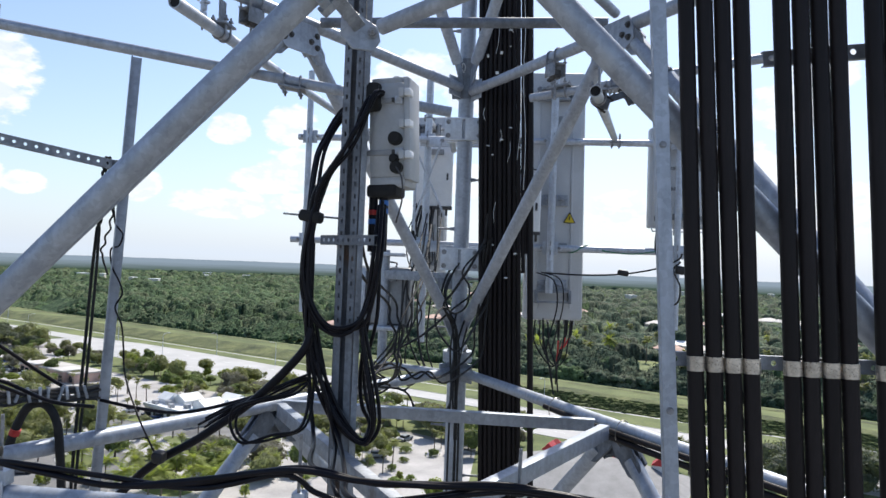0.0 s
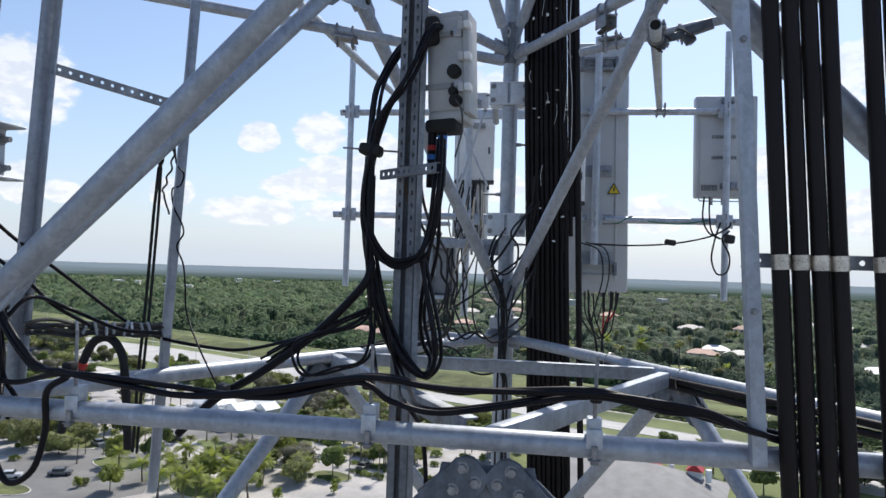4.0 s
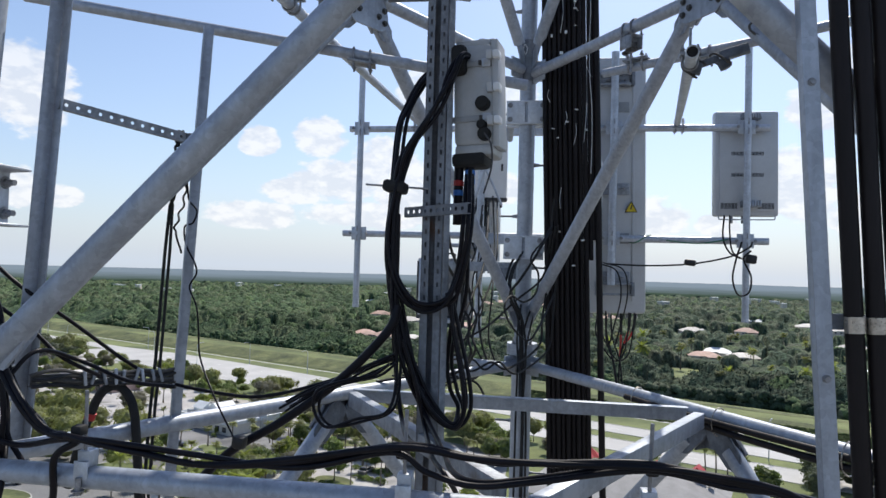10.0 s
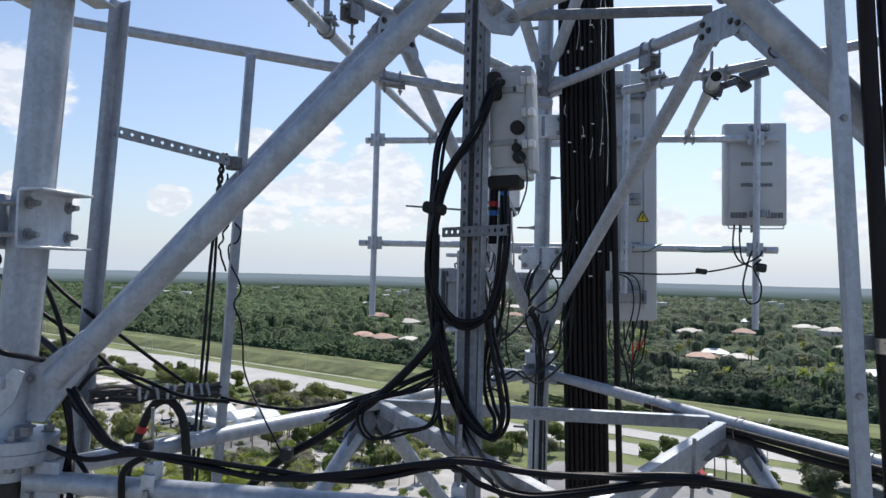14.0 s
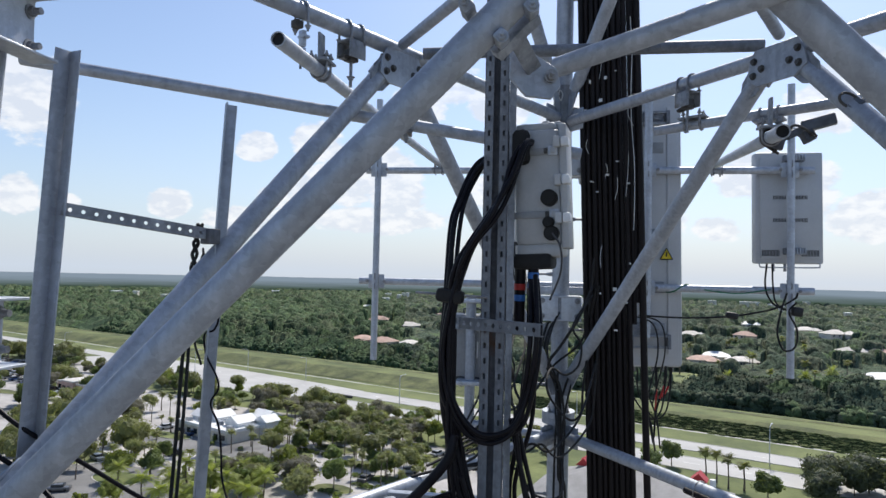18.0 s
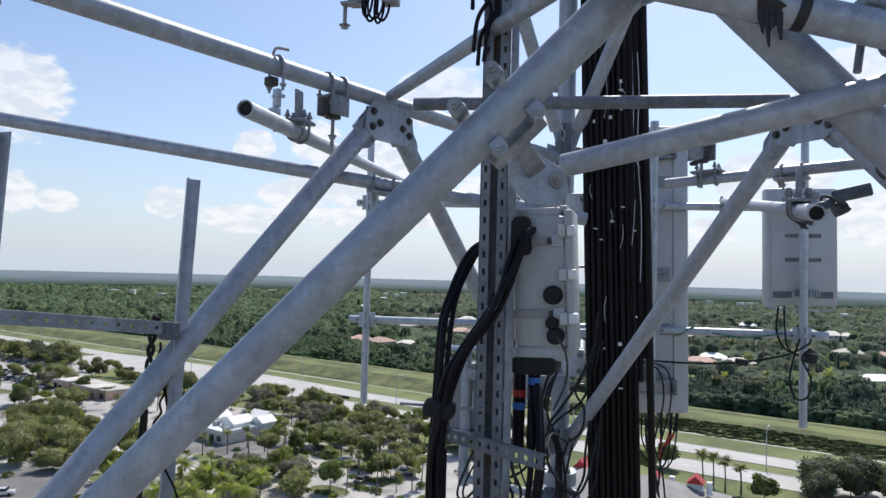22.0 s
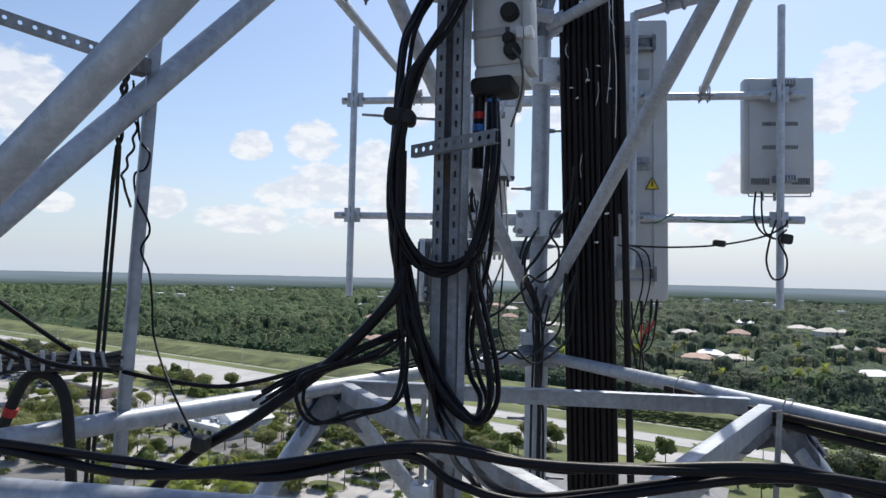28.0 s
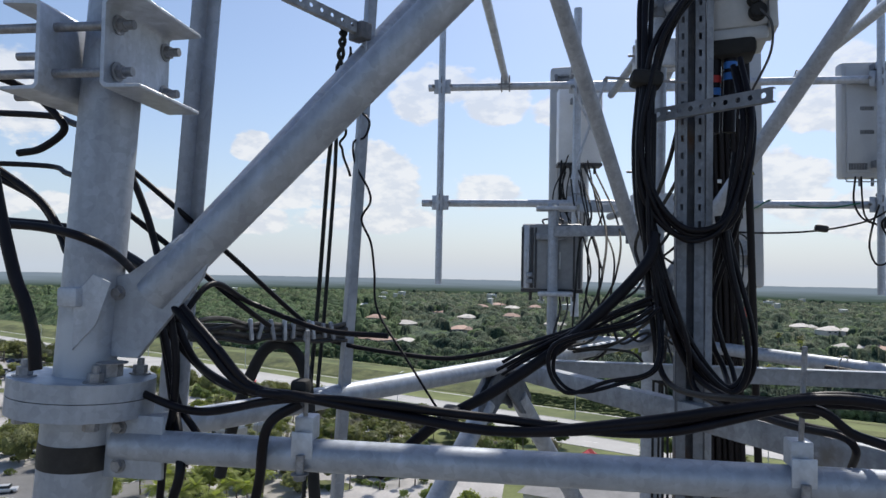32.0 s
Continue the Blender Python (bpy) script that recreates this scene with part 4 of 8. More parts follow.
def perforated(parent, p0, p1, face, h=0.041, d=0.02, pitch=0.05, hole=0.0125, material=None, name="perforated_rail"):
    """A strut rail with a row of real round-ended openings along its face."""
    p0, p1 = Vector(p0), Vector(p1)
    x = (p1 - p0).normalized()
    n = Vector(face).normalized()
    y = n.cross(x).normalized()
    ln = (p1 - p0).length
    m = axes(p0, x, y)
    bm = B()
    for s in (-1, 1):
        box(bm, (ln, h / 2 - hole, 0.0028), m @ Matrix.Translation((ln / 2, s * (h / 4 + hole / 2), d / 2)), 0)
        box(bm, (ln, 0.0028, d), m @ Matrix.Translation((ln / 2, s * (h / 2), 0)), 0)
    n_holes = int(ln / pitch)
    start = (ln - n_holes * pitch) / 2
    edges = [0.0] + [start + pitch * (j + 0.5) + s * hole for j in range(n_holes) for s in (-1, 1)] + [ln]
    for a, b in zip(edges[::2], edges[1::2]):
        box(bm, (b - a, 2 * hole + 0.002, 0.0028), m @ Matrix.Translation(((a + b) / 2, 0, d / 2)), 0)
    for j in range(n_holes):
        c = start + pitch * (j + 0.5)
        for q in range(4):
            prism(bm, [(hole, 0), (hole, hole), (0, hole), (hole * 0.70, hole * 0.70)], 0.0028, m @ Matrix.Translation((c, 0, d / 2)) @ pose(0, 0, 0, 0, 0, q * 90))
    return part(name, bm, material or GALV_NEW, parent)


cross = thing("cable_crossbar", (-0.4, 2.98, 45.09), "perforated steel bar bolted across the slotted post", "strut")
perforated(cross, (-0.54, 3.05, 45.09), (-0.24, 2.79, 45.09), (-0.65, -0.75, 0), 0.04, 0.018, 0.038, 0.009, GALV_MID)
bm = B()
tube(bm, (-0.70, 2.97, 45.2), (-0.44, 3.0, 45.187), 0.0045, 8)
part("threaded_rod", bm, BOLT, cross)
bm = B()
tube(bm, (-0.601, 2.955, 45.165), (-0.555, 2.955, 45.215), 0.001, 6)
box(bm, (0.10, 0.085, 0.05), pose(-0.572, 2.972, 45.19, 0, 8, 0), 0.02)
part("cable_tie", bm, RUBBER, cross, "black strap round the cable bundle")

jb = thing("junction_box", (-0.24, 3.1, 45.36), "pale grey weatherproof cable junction box with round ports", "junction box")
JM = pose(-0.255, 3.14, 45.6, 0, -2.5, -9)


def jpart(name, size, at, material, label="", bevel=0.008, parent=None):
    bm = B()
    box(bm, size, JM @ Matrix.Translation(at), bevel)
    return part(name, bm, material, parent or jb, label)


jpart("body", (0.185, 0.20, 0.44), (0, 0.02, 0), BOXGREY, "", 0.03)
jpart("base", (0.175, 0.18, 0.05), (-0.002, 0.02, -0.235), BOXGREY, "", 0.02)
jpart("cap", (0.15, 0.16, 0.03), (-0.005, 0.02, 0.228), BOXGREY, "", 0.012)
side = jpart("hinge_rail", (0.028, 0.15, 0.46), (0.098, -0.01, 0), BOXGREY, "lighter latch edge", 0.006)
for z in (0.16, 0.02, -0.12):
    jpart("latch", (0.026, 0.05, 0.04), (0.078, -0.082, z), PLASTIC, "", 0.005, side)
    jpart("latch_tab", (0.028, 0.056, 0.034), (0.107, -0.08, z), PALECASE, "", 0.006, side)
for z in (0.13, -0.105):
    jpart("strap", (0.15, 0.012, 0.026), (-0.03, -0.083, z), RRU, "", 0.003)
    buckle = jpart("buckle", (0.036, 0.016, 0.036), (0.062, -0.086, z), GALV_NEW, "bright strap buckle", 0.003)
    jpart("buckle_tongue", (0.022, 0.008, 0.022), (0.064, -0.096, z), BOXGREY, "", 0.002, buckle)
    jpart("strap_hook", (0.012, 0.02, 0.02), (0.036, -0.088, z), DARKMETAL, "", 0.002, buckle)
for x, z, r in ((0.045, -0.045, 0.031), (0.04, -0.135, 0.021), (0.05, -0.175, 0.028)):
    bm = B()
    p = JM @ Vector((x, -0.075, z))
    q = JM @ Vector((x, -0.105, z))
    tube(bm, p, q, r, 20)
    tube(bm, q, JM @ Vector((x, -0.113, z)), r * 0.75, 20)
    part("port_plug", bm, RUBBER, jb, "black rubber port plug")
for x, z in ((-0.05, 0.235), (0.03, 0.24), (0.075, 0.235)):
    bm = B()
    box(bm, (0.03, 0.07, 0.03), JM @ Matrix.Translation((x, 0.0, z)), 0.006)
    part("lid_lug", bm, BOXGREY, jb)
jpart("cable_entry", (0.085, 0.07, 0.13), (-0.065, -0.085, 0.15), RUBBER, "black rubber cable entry", 0.02)
jpart("cable_boot", (0.15, 0.14, 0.06), (-0.028, -0.01, -0.275), RUBBER, "black rubber cable boot", 0.02)
for k, x in enumerate((-0.08, -0.03)):
    bm = B()
    a, b = JM @ Vector((x, -0.03, -0.29)), JM @ Vector((x - 0.015, -0.02, -0.55))
    tube(bm, a, b, 0.021, 14)
    stub = part("connector_boot", bm, JACKET, jb)
    for t, m in (((0.1, BLUE), (0.24, BLUE)) if k else ((0.26, RED), (0.42, BLUE))):
        bm = B()
        tube(bm, a.lerp(b, t), a.lerp(b, t + 0.09), 0.0222, 14)
        part("colour_band", bm, m, stub, "coloured marking tape")
bm = B()
sweep(bm, smooth_line([JM @ Vector((0.055, -0.11, -0.175)), JM @ Vector((0.085, -0.12, -0.23)), JM @ Vector((0.08, -0.1, -0.32)), JM @ Vector((0.03, -0.04, -0.42))], 8), 0.004, 8)
part("ground_lead", bm, DARKGREY, jb)

# ---- antennas ----


def panel_antenna(c, size, lean, label):
    """An antenna housing with rounded edges, a back spine, brackets and bottom connectors; the radiating face points away."""
    w, d, h = size
    an = thing("panel_antenna", (c[0], c[1], c[2] - h / 2), label, "antenna")
    m = pose(*c, *lean)
    bm = B()
    box(bm, (w, d, h), m, 0.035)
    rad = part("radome", bm, PLASTIC, an)
    bm = B()
    box(bm, (w * 0.86, 0.014, h * 0.93), m @ Matrix.Translation((0, -d / 2 - 0.004, 0)), 0.004)
    part("back_plate", bm, PLASTIC, an)
    for x in (-w * 0.28, w * 0.28):
        bm = B()
        box(bm, (0.02, 0.018, h * 0.9), m @ Matrix.Translation((x, -d / 2 - 0.016, 0)), 0.004)
        part("back_rib", bm, PLASTIC, an)
    for z in (0.4 * h, -0.02 * h, -0.36 * h):
        bm = B()
        box(bm, (w * 0.5, 0.03, 0.11), m @ Matrix.Translation((-0.02, -d / 2 - 0.03, z)), 0.006)
        br = part("bracket", bm, GALV_OLD, an)
        for x in (-0.07, 0.05):
            bm = B()
            u_bolt(bm, m @ Vector((x, -d / 2 - 0.075, z)), (0, 0, 1), (0, 1, 0), 0.02, 0.06)
            part("u_bolt", bm, BOLT, br)
    for k in range(6):
        x = -w * 0.36 + k * w * 0.145
        bm = B()
        tube(bm, m @ Vector((x, 0.0, -h / 2)), m @ Vector((x, 0.0, -h / 2 - 0.045)), 0.014, 12)
        part("connector", bm, BOLT, an)
    for z in (0.405 * h, -0.405 * h):
        for dz in (-0.05, 0.05):
            bm = B()
            box(bm, (w * 0.62, 0.03, 0.022), m @ Matrix.Translation((-0.02, -d / 2 - 0.07, z + dz)), 0.003)
            part("bracket_rail", bm, GALV_OLD, an)
        for x in (-w * 0.3, w * 0.26):
            bm = B()
            box(bm, (0.03, 0.09, 0.13), m @ Matrix.Translation((x, -d / 2 - 0.05, z)), 0.004)
            part("bracket_cheek", bm, GALV_MID, an)
    for z in (-0.21 * h, 0.3 * h):
        bm = B()
        box(bm, (0.13, 0.006, 0.10), m @ Matrix.Translation((0.06, -d / 2 - 0.013, z)), 0.012)
        part("recess_panel", bm, RRU, an)
    return an


tall = panel_antenna((0.682, MY + 0.12, 45.71), (0.58, 0.16, 2.46), (0, -0.9, 4), "tall grey panel antenna with brackets on a pipe")
# warning sign on it
bm = B()
prism(bm, [(-0.055, -0.045), (0.055, -0.045), (0.0, 0.055)], 0.003, axes((0.835, MY + 0.018, 45.49), (1, 0, 0), (0, 0, 1)))
sign = part("warning_sign", bm, YELLOW, tall, "yellow triangular hazard sign")
bm = B()
for p, q in (((-0.055, -0.045), (0.055, -0.045)), ((0.055, -0.045), (0, 0.055)), ((0, 0.055), (-0.055, -0.045))):
    tube(bm, (0.835 + p[0], MY + 0.015, 45.49 + p[1]), (0.835 + q[0], MY + 0.015, 45.49 + q[1]), 0.004, 6)
tube(bm, (0.832, MY + 0.015, 45.47), (0.838, MY + 0.015, 45.51), 0.006, 6)
part("sign_print", bm, INK, sign)

sa = thing("active_antenna", (1.84, MY + 0.08, 45.43), "light grey finned active antenna unit clamped to a pipe", "antenna")
SM = pose(1.88, MY + 0.13, 45.92, 0, -0.6, 2)
bm = B()
box(bm, (0.572, 0.12, 0.985), SM, 0.02)
part("housing", bm, PLASTIC, sa)
bm = B()
box(bm, (0.50, 0.02, 0.90), SM @ Matrix.Translation((0, -0.068, 0)), 0.012)
part("back_cover", bm, PLASTIC, sa)
for z in (-0.11, 0.09):
    for x0 in (-0.09, 0.09):
        for k in range(9):
            bm = B()
            box(bm, (0.006, 0.004, 0.034), SM @ Matrix.Translation((x0 + (k - 4) * 0.0125, -0.079, z)), 0)
            part("vent_slot", bm, DARKGREY, sa)
for x0 in (-0.165, 0.165):
    for k in range(12):
        bm = B()
        box(bm, (0.007, 0.004, 0.055), SM @ Matrix.Translation((x0 + (k - 5.5) * 0.0125, -0.079, -0.40)), 0)
        part("vent_slot", bm, DARKGREY, sa)
for z in (0.43, -0.385):
    bm = B()
    box(bm, (0.17, 0.10, 0.06), SM @ Matrix.Translation((0.02, -0.1, z)), 0.008)
    br = part("bracket", bm, GALV_OLD, sa)
    for k in range(7):
        bm = B()
        box(bm, (0.008, 0.11, 0.055), SM @ Matrix.Translation((-0.05 + k * 0.023, -0.13, z)), 0.001)
        part("bracket_fin", bm, GALV_NEW, br)
bm = B()
sweep(bm, smooth_line([SM @ Vector(p) for p in ((-0.25, -0.05, -0.47), (-0.25, -0.06, -0.515), (-0.2, -0.06, -0.525), (0.2, -0.06, -0.525), (0.25, -0.06, -0.515), (0.25, -0.05, -0.47))], 5), 0.006, 8)
part("guard_rail", bm, GALV_NEW, sa)
for x in (-0.13, -0.03, 0.02):
    bm = B()
    tube(bm, SM @ Vector((x, -0.03, -0.48)), SM @ Vector((x, -0.03, -0.56)), 0.013, 12)
    part("connector", bm, BOLT, sa)

na = panel_antenna((-0.64, MY + 0.72, 45.74), (0.38, 0.15, 1.74), (0, 0, -8), "narrow light grey panel antenna behind a radio unit")


for z in (46.47, 45.28):
    bm = B()
    box(bm, (0.06, 0.62, 0.06), pose(-0.62, MY + 0.37, z), 0.004)
    arm = part("standoff_arm", bm, GALV_OLD, na)
    bm = B()
    u_bolt(bm, (-0.60, MY + 0.068, z), (0, 0, 1), (0, 1, 0), 0.042, 0.09)
    part("u_bolt", bm, BOLT, arm)


def radio_unit(c, size, turn, label, material, fins):
    w, d, h = size
    ru = thing("remote_radio", (c[0], c[1], c[2] - h / 2), label, "radio unit", "remote radio units")
    m = pose(*c, 0, 0, turn)
    bm = B()
    box(bm, size, m, 0.02)
    part("case", bm, material, ru)
    bm = B()
    box(bm, (w * 1.02, d * 0.9, 0.03), m @ Matrix.Translation((0, 0, -h / 2 - 0.01)), 0.006)
    part("base_tray", bm, DARKGREY, ru)
    for k in range(fins):
        bm = B()
        box(bm, (0.008, 0.03, h * 0.9), m @ Matrix.Translation((-w / 2 + w * (k + 0.5) / fins, d / 2 + 0.012, 0)), 0.002)
        part("cooling_fin", bm, material, ru)
    for k in range(5):
        x = -w * 0.36 + k * w * 0.18
        bm = B()
        tube(bm, m @ Vector((x, -0.02, -h / 2 - 0.02)), m @ Vector((x, -0.02, -h / 2 - 0.09)), 0.013, 12)
        part("connector", bm, BOLT if k % 2 else DARKMETAL, ru)
    if material is RRU:
        bm = B()
        box(bm, (w * 0.09, 0.03, h * 0.96), m @ Matrix.Translation((-w * 0.41, -d / 2 - 0.012, 0)), 0.004)
        part("edge_frame", bm, GALV_NEW, ru)
        for x, t_ in ((-0.485, 0.03), (-0.325, 0.045), (-0.265, 0.03), (0.36, 0.03), (0.45, 0.04)):
            bm = B()
            box(bm, (w * t_, 0.012, h * 0.92), m @ Matrix.Translation((w * x, -d / 2 - 0.005, -0.01)), 0.002)
            part("side_rib", bm, DARKGREY, ru)
        bm = B()
        box(bm, (0.012, 0.006, 0.13), m @ Matrix.Translation((w * 0.13, -d / 2 - 0.003, -0.03)), 0.002)
        part("label_strip", bm, WHITE, ru)
        for z_ in (-0.19, -0.14):
            bm = B()
            box(bm, (0.05, 0.03, 0.035), m @ Matrix.Translation((-w * 0.36, -d / 2 - 0.03, z_)), 0.008)
            part("latch", bm, GALV_OLD, ru)
    else:
        bm = B()
        box(bm, (0.02, 0.006, 0.07), m @ Matrix.Translation((w * 0.36, -d / 2 - 0.003, -0.04)), 0.002)
        part("handle_slot", bm, DARKGREY, ru)
    bm = B()
    sweep(bm, smooth_line([m @ Vector(p) for p in ((-0.07, 0, h / 2), (-0.07, 0, h / 2 + 0.04), (0.07, 0, h / 2 + 0.04), (0.07, 0, h / 2))], 5), 0.007, 8)
    part("handle", bm, DARKGREY, ru)
    bm = B()
    box(bm, (w * 0.5, 0.06, 0.05), m @ Matrix.Translation((0, -d / 2 - 0.028, h * 0.3)), 0.004)
    part("bracket", bm, GALV_OLD, ru)
    return ru


radio_unit((-0.565, 7.19, 45.94), (0.40, 0.18, 0.70), 6, "pale grey remote radio unit hung on the antenna frame", PALECASE, 10)
radio_unit((-0.81, 6.12, 44.70), (0.46, 0.22, 0.50), -4, "dark grey finned remote radio unit on a short post", RRU, 12)
radio_unit((0.42, 6.55, 45.60), (0.24, 0.14, 0.55), -5, "pale grey remote radio unit beside the tall antenna", PALECASE, 8)
rp = thing("radio_post", (-0.81, 6.0, 44.0), "short galvanised post under the dark radio unit", "post")
bm = B()
tube(bm, (-0.81, 5.97, 44.05), (-0.81, 5.97, 45.1), 0.04, 18)
part("pipe", bm, GALV, rp)
bm = B()
box(bm, (0.26, 0.2, 0.035), pose(-0.79, 5.98, 44.42), 0.008)
part("shelf", bm, GALV_NEW, rp)
bm = B()
box(bm, (0.30, 0.16, 0.03), pose(-0.79, 5.98, 45.06), 0.008)
part("top_plate", bm, GALV_NEW, rp)
bm = B()
tube(bm, (-0.81, 5.97, 44.1), (-0.15, 5.64, 44.1), 0.03, 14)
part("arm", bm, GALV, rp)
bar_a, bar_b = Vector((-0.80, 5.925, 44.885)), Vector((-0.17, 5.67, 44.885))
bm = B()
box(bm, ((bar_b - bar_a).length, 0.03, 0.078), axes((bar_a + bar_b) / 2, bar_b - bar_a, UP.cross(bar_b - bar_a)), 0.004)
part("cross_arm", bm, GALV_OLD, rp)
bm = B()
box(bm, (0.17, 0.02, 0.09), axes(bar_b - UP * 0.05 + Vector((-0.06, 0.0, 0)), bar_b - bar_a, UP.cross(bar_b - bar_a)), 0.004)
part("end_plate", bm, GALV_MID, rp)
for p, q in (((-0.66, 6.4, 46.1), (-0.36, 6.45, 45.45)), ((-0.4, 6.4, 46.15), (-0.66, 6.45, 45.35)), ((-0.64, 6.42, 46.2), (-0.64, 6.42, 45.3))):
    st = thing("tie_rod", q, "thin bright steel tie rod on the antenna frame", "rod", "tie rods")
    bm = B()
    tube(bm, p, q, 0.011, 10)
    part("rod", bm, GALV_NEW, st)
    bm = B()
    hexbolt(bm, p, (0, -1, 0), 0.014, 0.012)
    part("bolt", bm, BOLT, st)

# ---- feeder cables ----


def feeder(x, y, z0, z1, lean, r, group, label):
    bm = B()
    pts = [Vector((x - lean * (z - 44.73) + 0.0012 * math.sin(z * 2.1 + x * 40), y + 0.0012 * math.sin(z * 1.7 + x * 23), z)) for z in np.linspace(z0, z1, int((z1 - z0) / 0.35) + 2)]
    sweep(bm, pts, r, 14)
    return solid("feeder_cable", bm, COAX, pts[0], label, "cable", group)


for g, x0 in enumerate((0.871, 1.155, 1.42)):
    for k in range(4):
        c = feeder(x0 + 0.0275 + 0.055 * k, 2.20, 36.0, 49.0, 0.057, 0.0248, "front feeder cables", "thick black ribbed feeder cable clamped upright to the tower front")
    cl = thing("feeder_clamp", (x0 + 0.11, 2.20, 44.73), "bright steel hose straps on a perforated rail", "clamp", "feeder clamps")
    for k in range(4):
        bm = B()
        tube(bm, (x0 + 0.0275 + 0.055 * k + 0.0012, 2.197, 44.708), (x0 + 0.0275 + 0.055 * k - 0.0012, 2.197, 44.753), 0.0268, 20)
        part("strap", bm, STEELBAND, cl)
rail = thing("feeder_rail", (0.78, 2.24, 44.73), "perforated steel rail behind the feeder cables", "strut")
perforated(rail, (0.80, 2.245, 44.735), (1.99, 2.30, 44.735), (0, -1, 0), 0.041, 0.02, 0.05, 0.009, GALV_OLD)
rail = thing("feeder_rail", (1.05, 2.28, 45.78), "perforated steel rail behind the feeder cables", "strut")
perforated(rail, (1.1, 2.30, 45.70), (1.95, 2.32, 45.78), (0, -1, 0), 0.045, 0.02, 0.05, 0.010, GALV_OLD)
up = thing("channel_upright", (0.83, 2.21, 44.15), "galvanised channel upright beside the feeder cables", "strut")
bm = B()
um = axes((0.783, 2.21, 45.3), (1, 0, 0.057), (0, 1, 0))
prism(bm, [(-0.0215, -0.022), (0.0215, -0.022), (0.0215, 0.02), (0.0175, 0.02), (0.0175, -0.018), (-0.0175, -0.018), (-0.0175, 0.02), (-0.0215, 0.02)], 2.36, um, 0.001)
part("channel", bm, GALV, up)
for z in (-0.72, 0.1, 0.9):
    bm = B()
    hexbolt(bm, um @ Vector((0, -0.022, z)), (0, -1, 0), 0.008, 0.007)
    part("bolt", bm, BOLT, up)
# far bundle beside the back leg
for k in range(9):
    feeder(0.064 + 0.0371 * k, 5.42 + 0.012 * (k % 2), 38.0, 49.2, 0.034, 0.0172, "far feeder cables", "thin black feeder cable in the far bundle")
for k in range(8):
    feeder(0.080 + 0.0371 * k, 5.465, 38.0, 49.2, 0.034, 0.0172, "far feeder cables", "thin black feeder cable in the far bundle")
for x_, z_ in ((0.392, 44.95), (0.414, 45.1)):
    feeder(x_ + 0.004, 5.435, z_, 49.2, 0.034, 0.0165, "far feeder cables", "thin black feeder cable in the far bundle")
feeder(0.452, 5.42, 38.0, 49.2, 0.034, 0.024, "far feeder cables", "thicker single black feeder cable beside the far bundle")
rnd = random.Random(3)
for k in range(20):
    z = 44.8 + 2.4 * rnd.random()
    j = rnd.randrange(9)
    x = 0.085 + 0.0355 * j - 0.034 * (z - 44.73)
    tg = B()
    box(tg, (rnd.choice((0.014, 0.02, 0.026)), 0.003, rnd.choice((0.008, 0.012, 0.024))), pose(x, 5.396, z, 0, rnd.uniform(-12, 12), 0), 0.001)
    solid("cable_tag", tg, WHITE, (x, 5.396, z), "small white tag on a feeder cable", "tag", "cable tags")
for k in range(8):
    z = 44.9 + 2.3 * rnd.random()
    x = 0.09 + 0.3 * rnd.random() - 0.034 * (z - 44.73)
    ln = rnd.choice((0.07, 0.1, 0.16, 0.3))
    tg = B()
    sweep(tg, smooth_line([(x, 5.394, z), (x + rnd.uniform(-0.012, 0.012), 5.388, z - ln * 0.5), (x + rnd.uniform(-0.035, 0.035), 5.384, z - ln)], 5), 0.0019, 6)
    solid("cable_tie", tg, WHITE, (x, 5.39, z), "loose white cable tie end hanging on the far bundle", "cable tie", "cable ties")


tg = B()
sweep(tg, smooth_line([(0.405 - 0.034 * (z - 44.73) + 0.008 * math.sin(z * 7), 5.392, z) for z in (47.1, 46.85, 46.6, 46.35, 46.1, 45.85, 45.6)], 5), 0.0026, 6)
solid("cable_tie", tg, WHITE, (0.4, 5.39, 45.6), "long loose white tie strip down the edge of the far bundle", "cable tie", "cable ties")


def ring_clamp(c, way, drop):
    """Two U-bolts round a pipe, an open block under it and a bent strap with a stud down to the pipe below."""
    c, way = Vector(c), Vector(way).normalized()
    across = way.cross(UP)
    rc = thing("ring_clamp", c, "dirty galvanised pipe clamp block with U-bolts and dark nuts", "clamp", "ring clamps")
    for s in (-1, 1):
        bm = B()
        u_bolt(bm, c + way * 0.042 * s, way, (0, 0, -1), 0.042, 0.07)
        part("u_bolt", bm, BOLT, rc)
    bm = B()
    for s in (-1, 1):
        box(bm, (0.105, 0.006, 0.085), axes(c - UP * 0.095 + across * 0.042 * s, way, across), 0.001)
    box(bm, (0.105, 0.09, 0.008), axes(c - UP * 0.056, way, across), 0.001)
    part("block", bm, GALV_OLD, rc)
    bm = B()
    box(bm, (0.055, 0.05, 0.06), axes(c - UP * 0.12, way, across), 0.006)
    part("wedge", bm, DARKMETAL, rc)
    bm = B()
    box(bm, (0.10, 0.045, 0.014), axes(c - UP * (drop - 0.075) - way * 0.015, way + UP * 0.25, across), 0.003)
    part("strap", bm, DARKMETAL, rc)
    bm = B()
    tube(bm, c - UP * 0.13, c - UP * (drop + 0.07), 0.008, 10)
    hexbolt(bm, c - UP * (drop + 0.02), (0, 0, -1), 0.014, 0.012)
    part("threaded_rod", bm, BOLT, rc)
    bm = B()
    hexbolt(bm, c - UP * (drop - 0.055) - way * 0.05, (0, 0, 1), 0.013, 0.016)
    part("nut", bm, DARKMETAL, rc)


ring_clamp((0.542, 4.49, 46.372), (2.15, -3.39, 0), 0.21)
ring_clamp((-1.168, 3.65, 46.42), (1.89, 3.39, 0), 0.2)

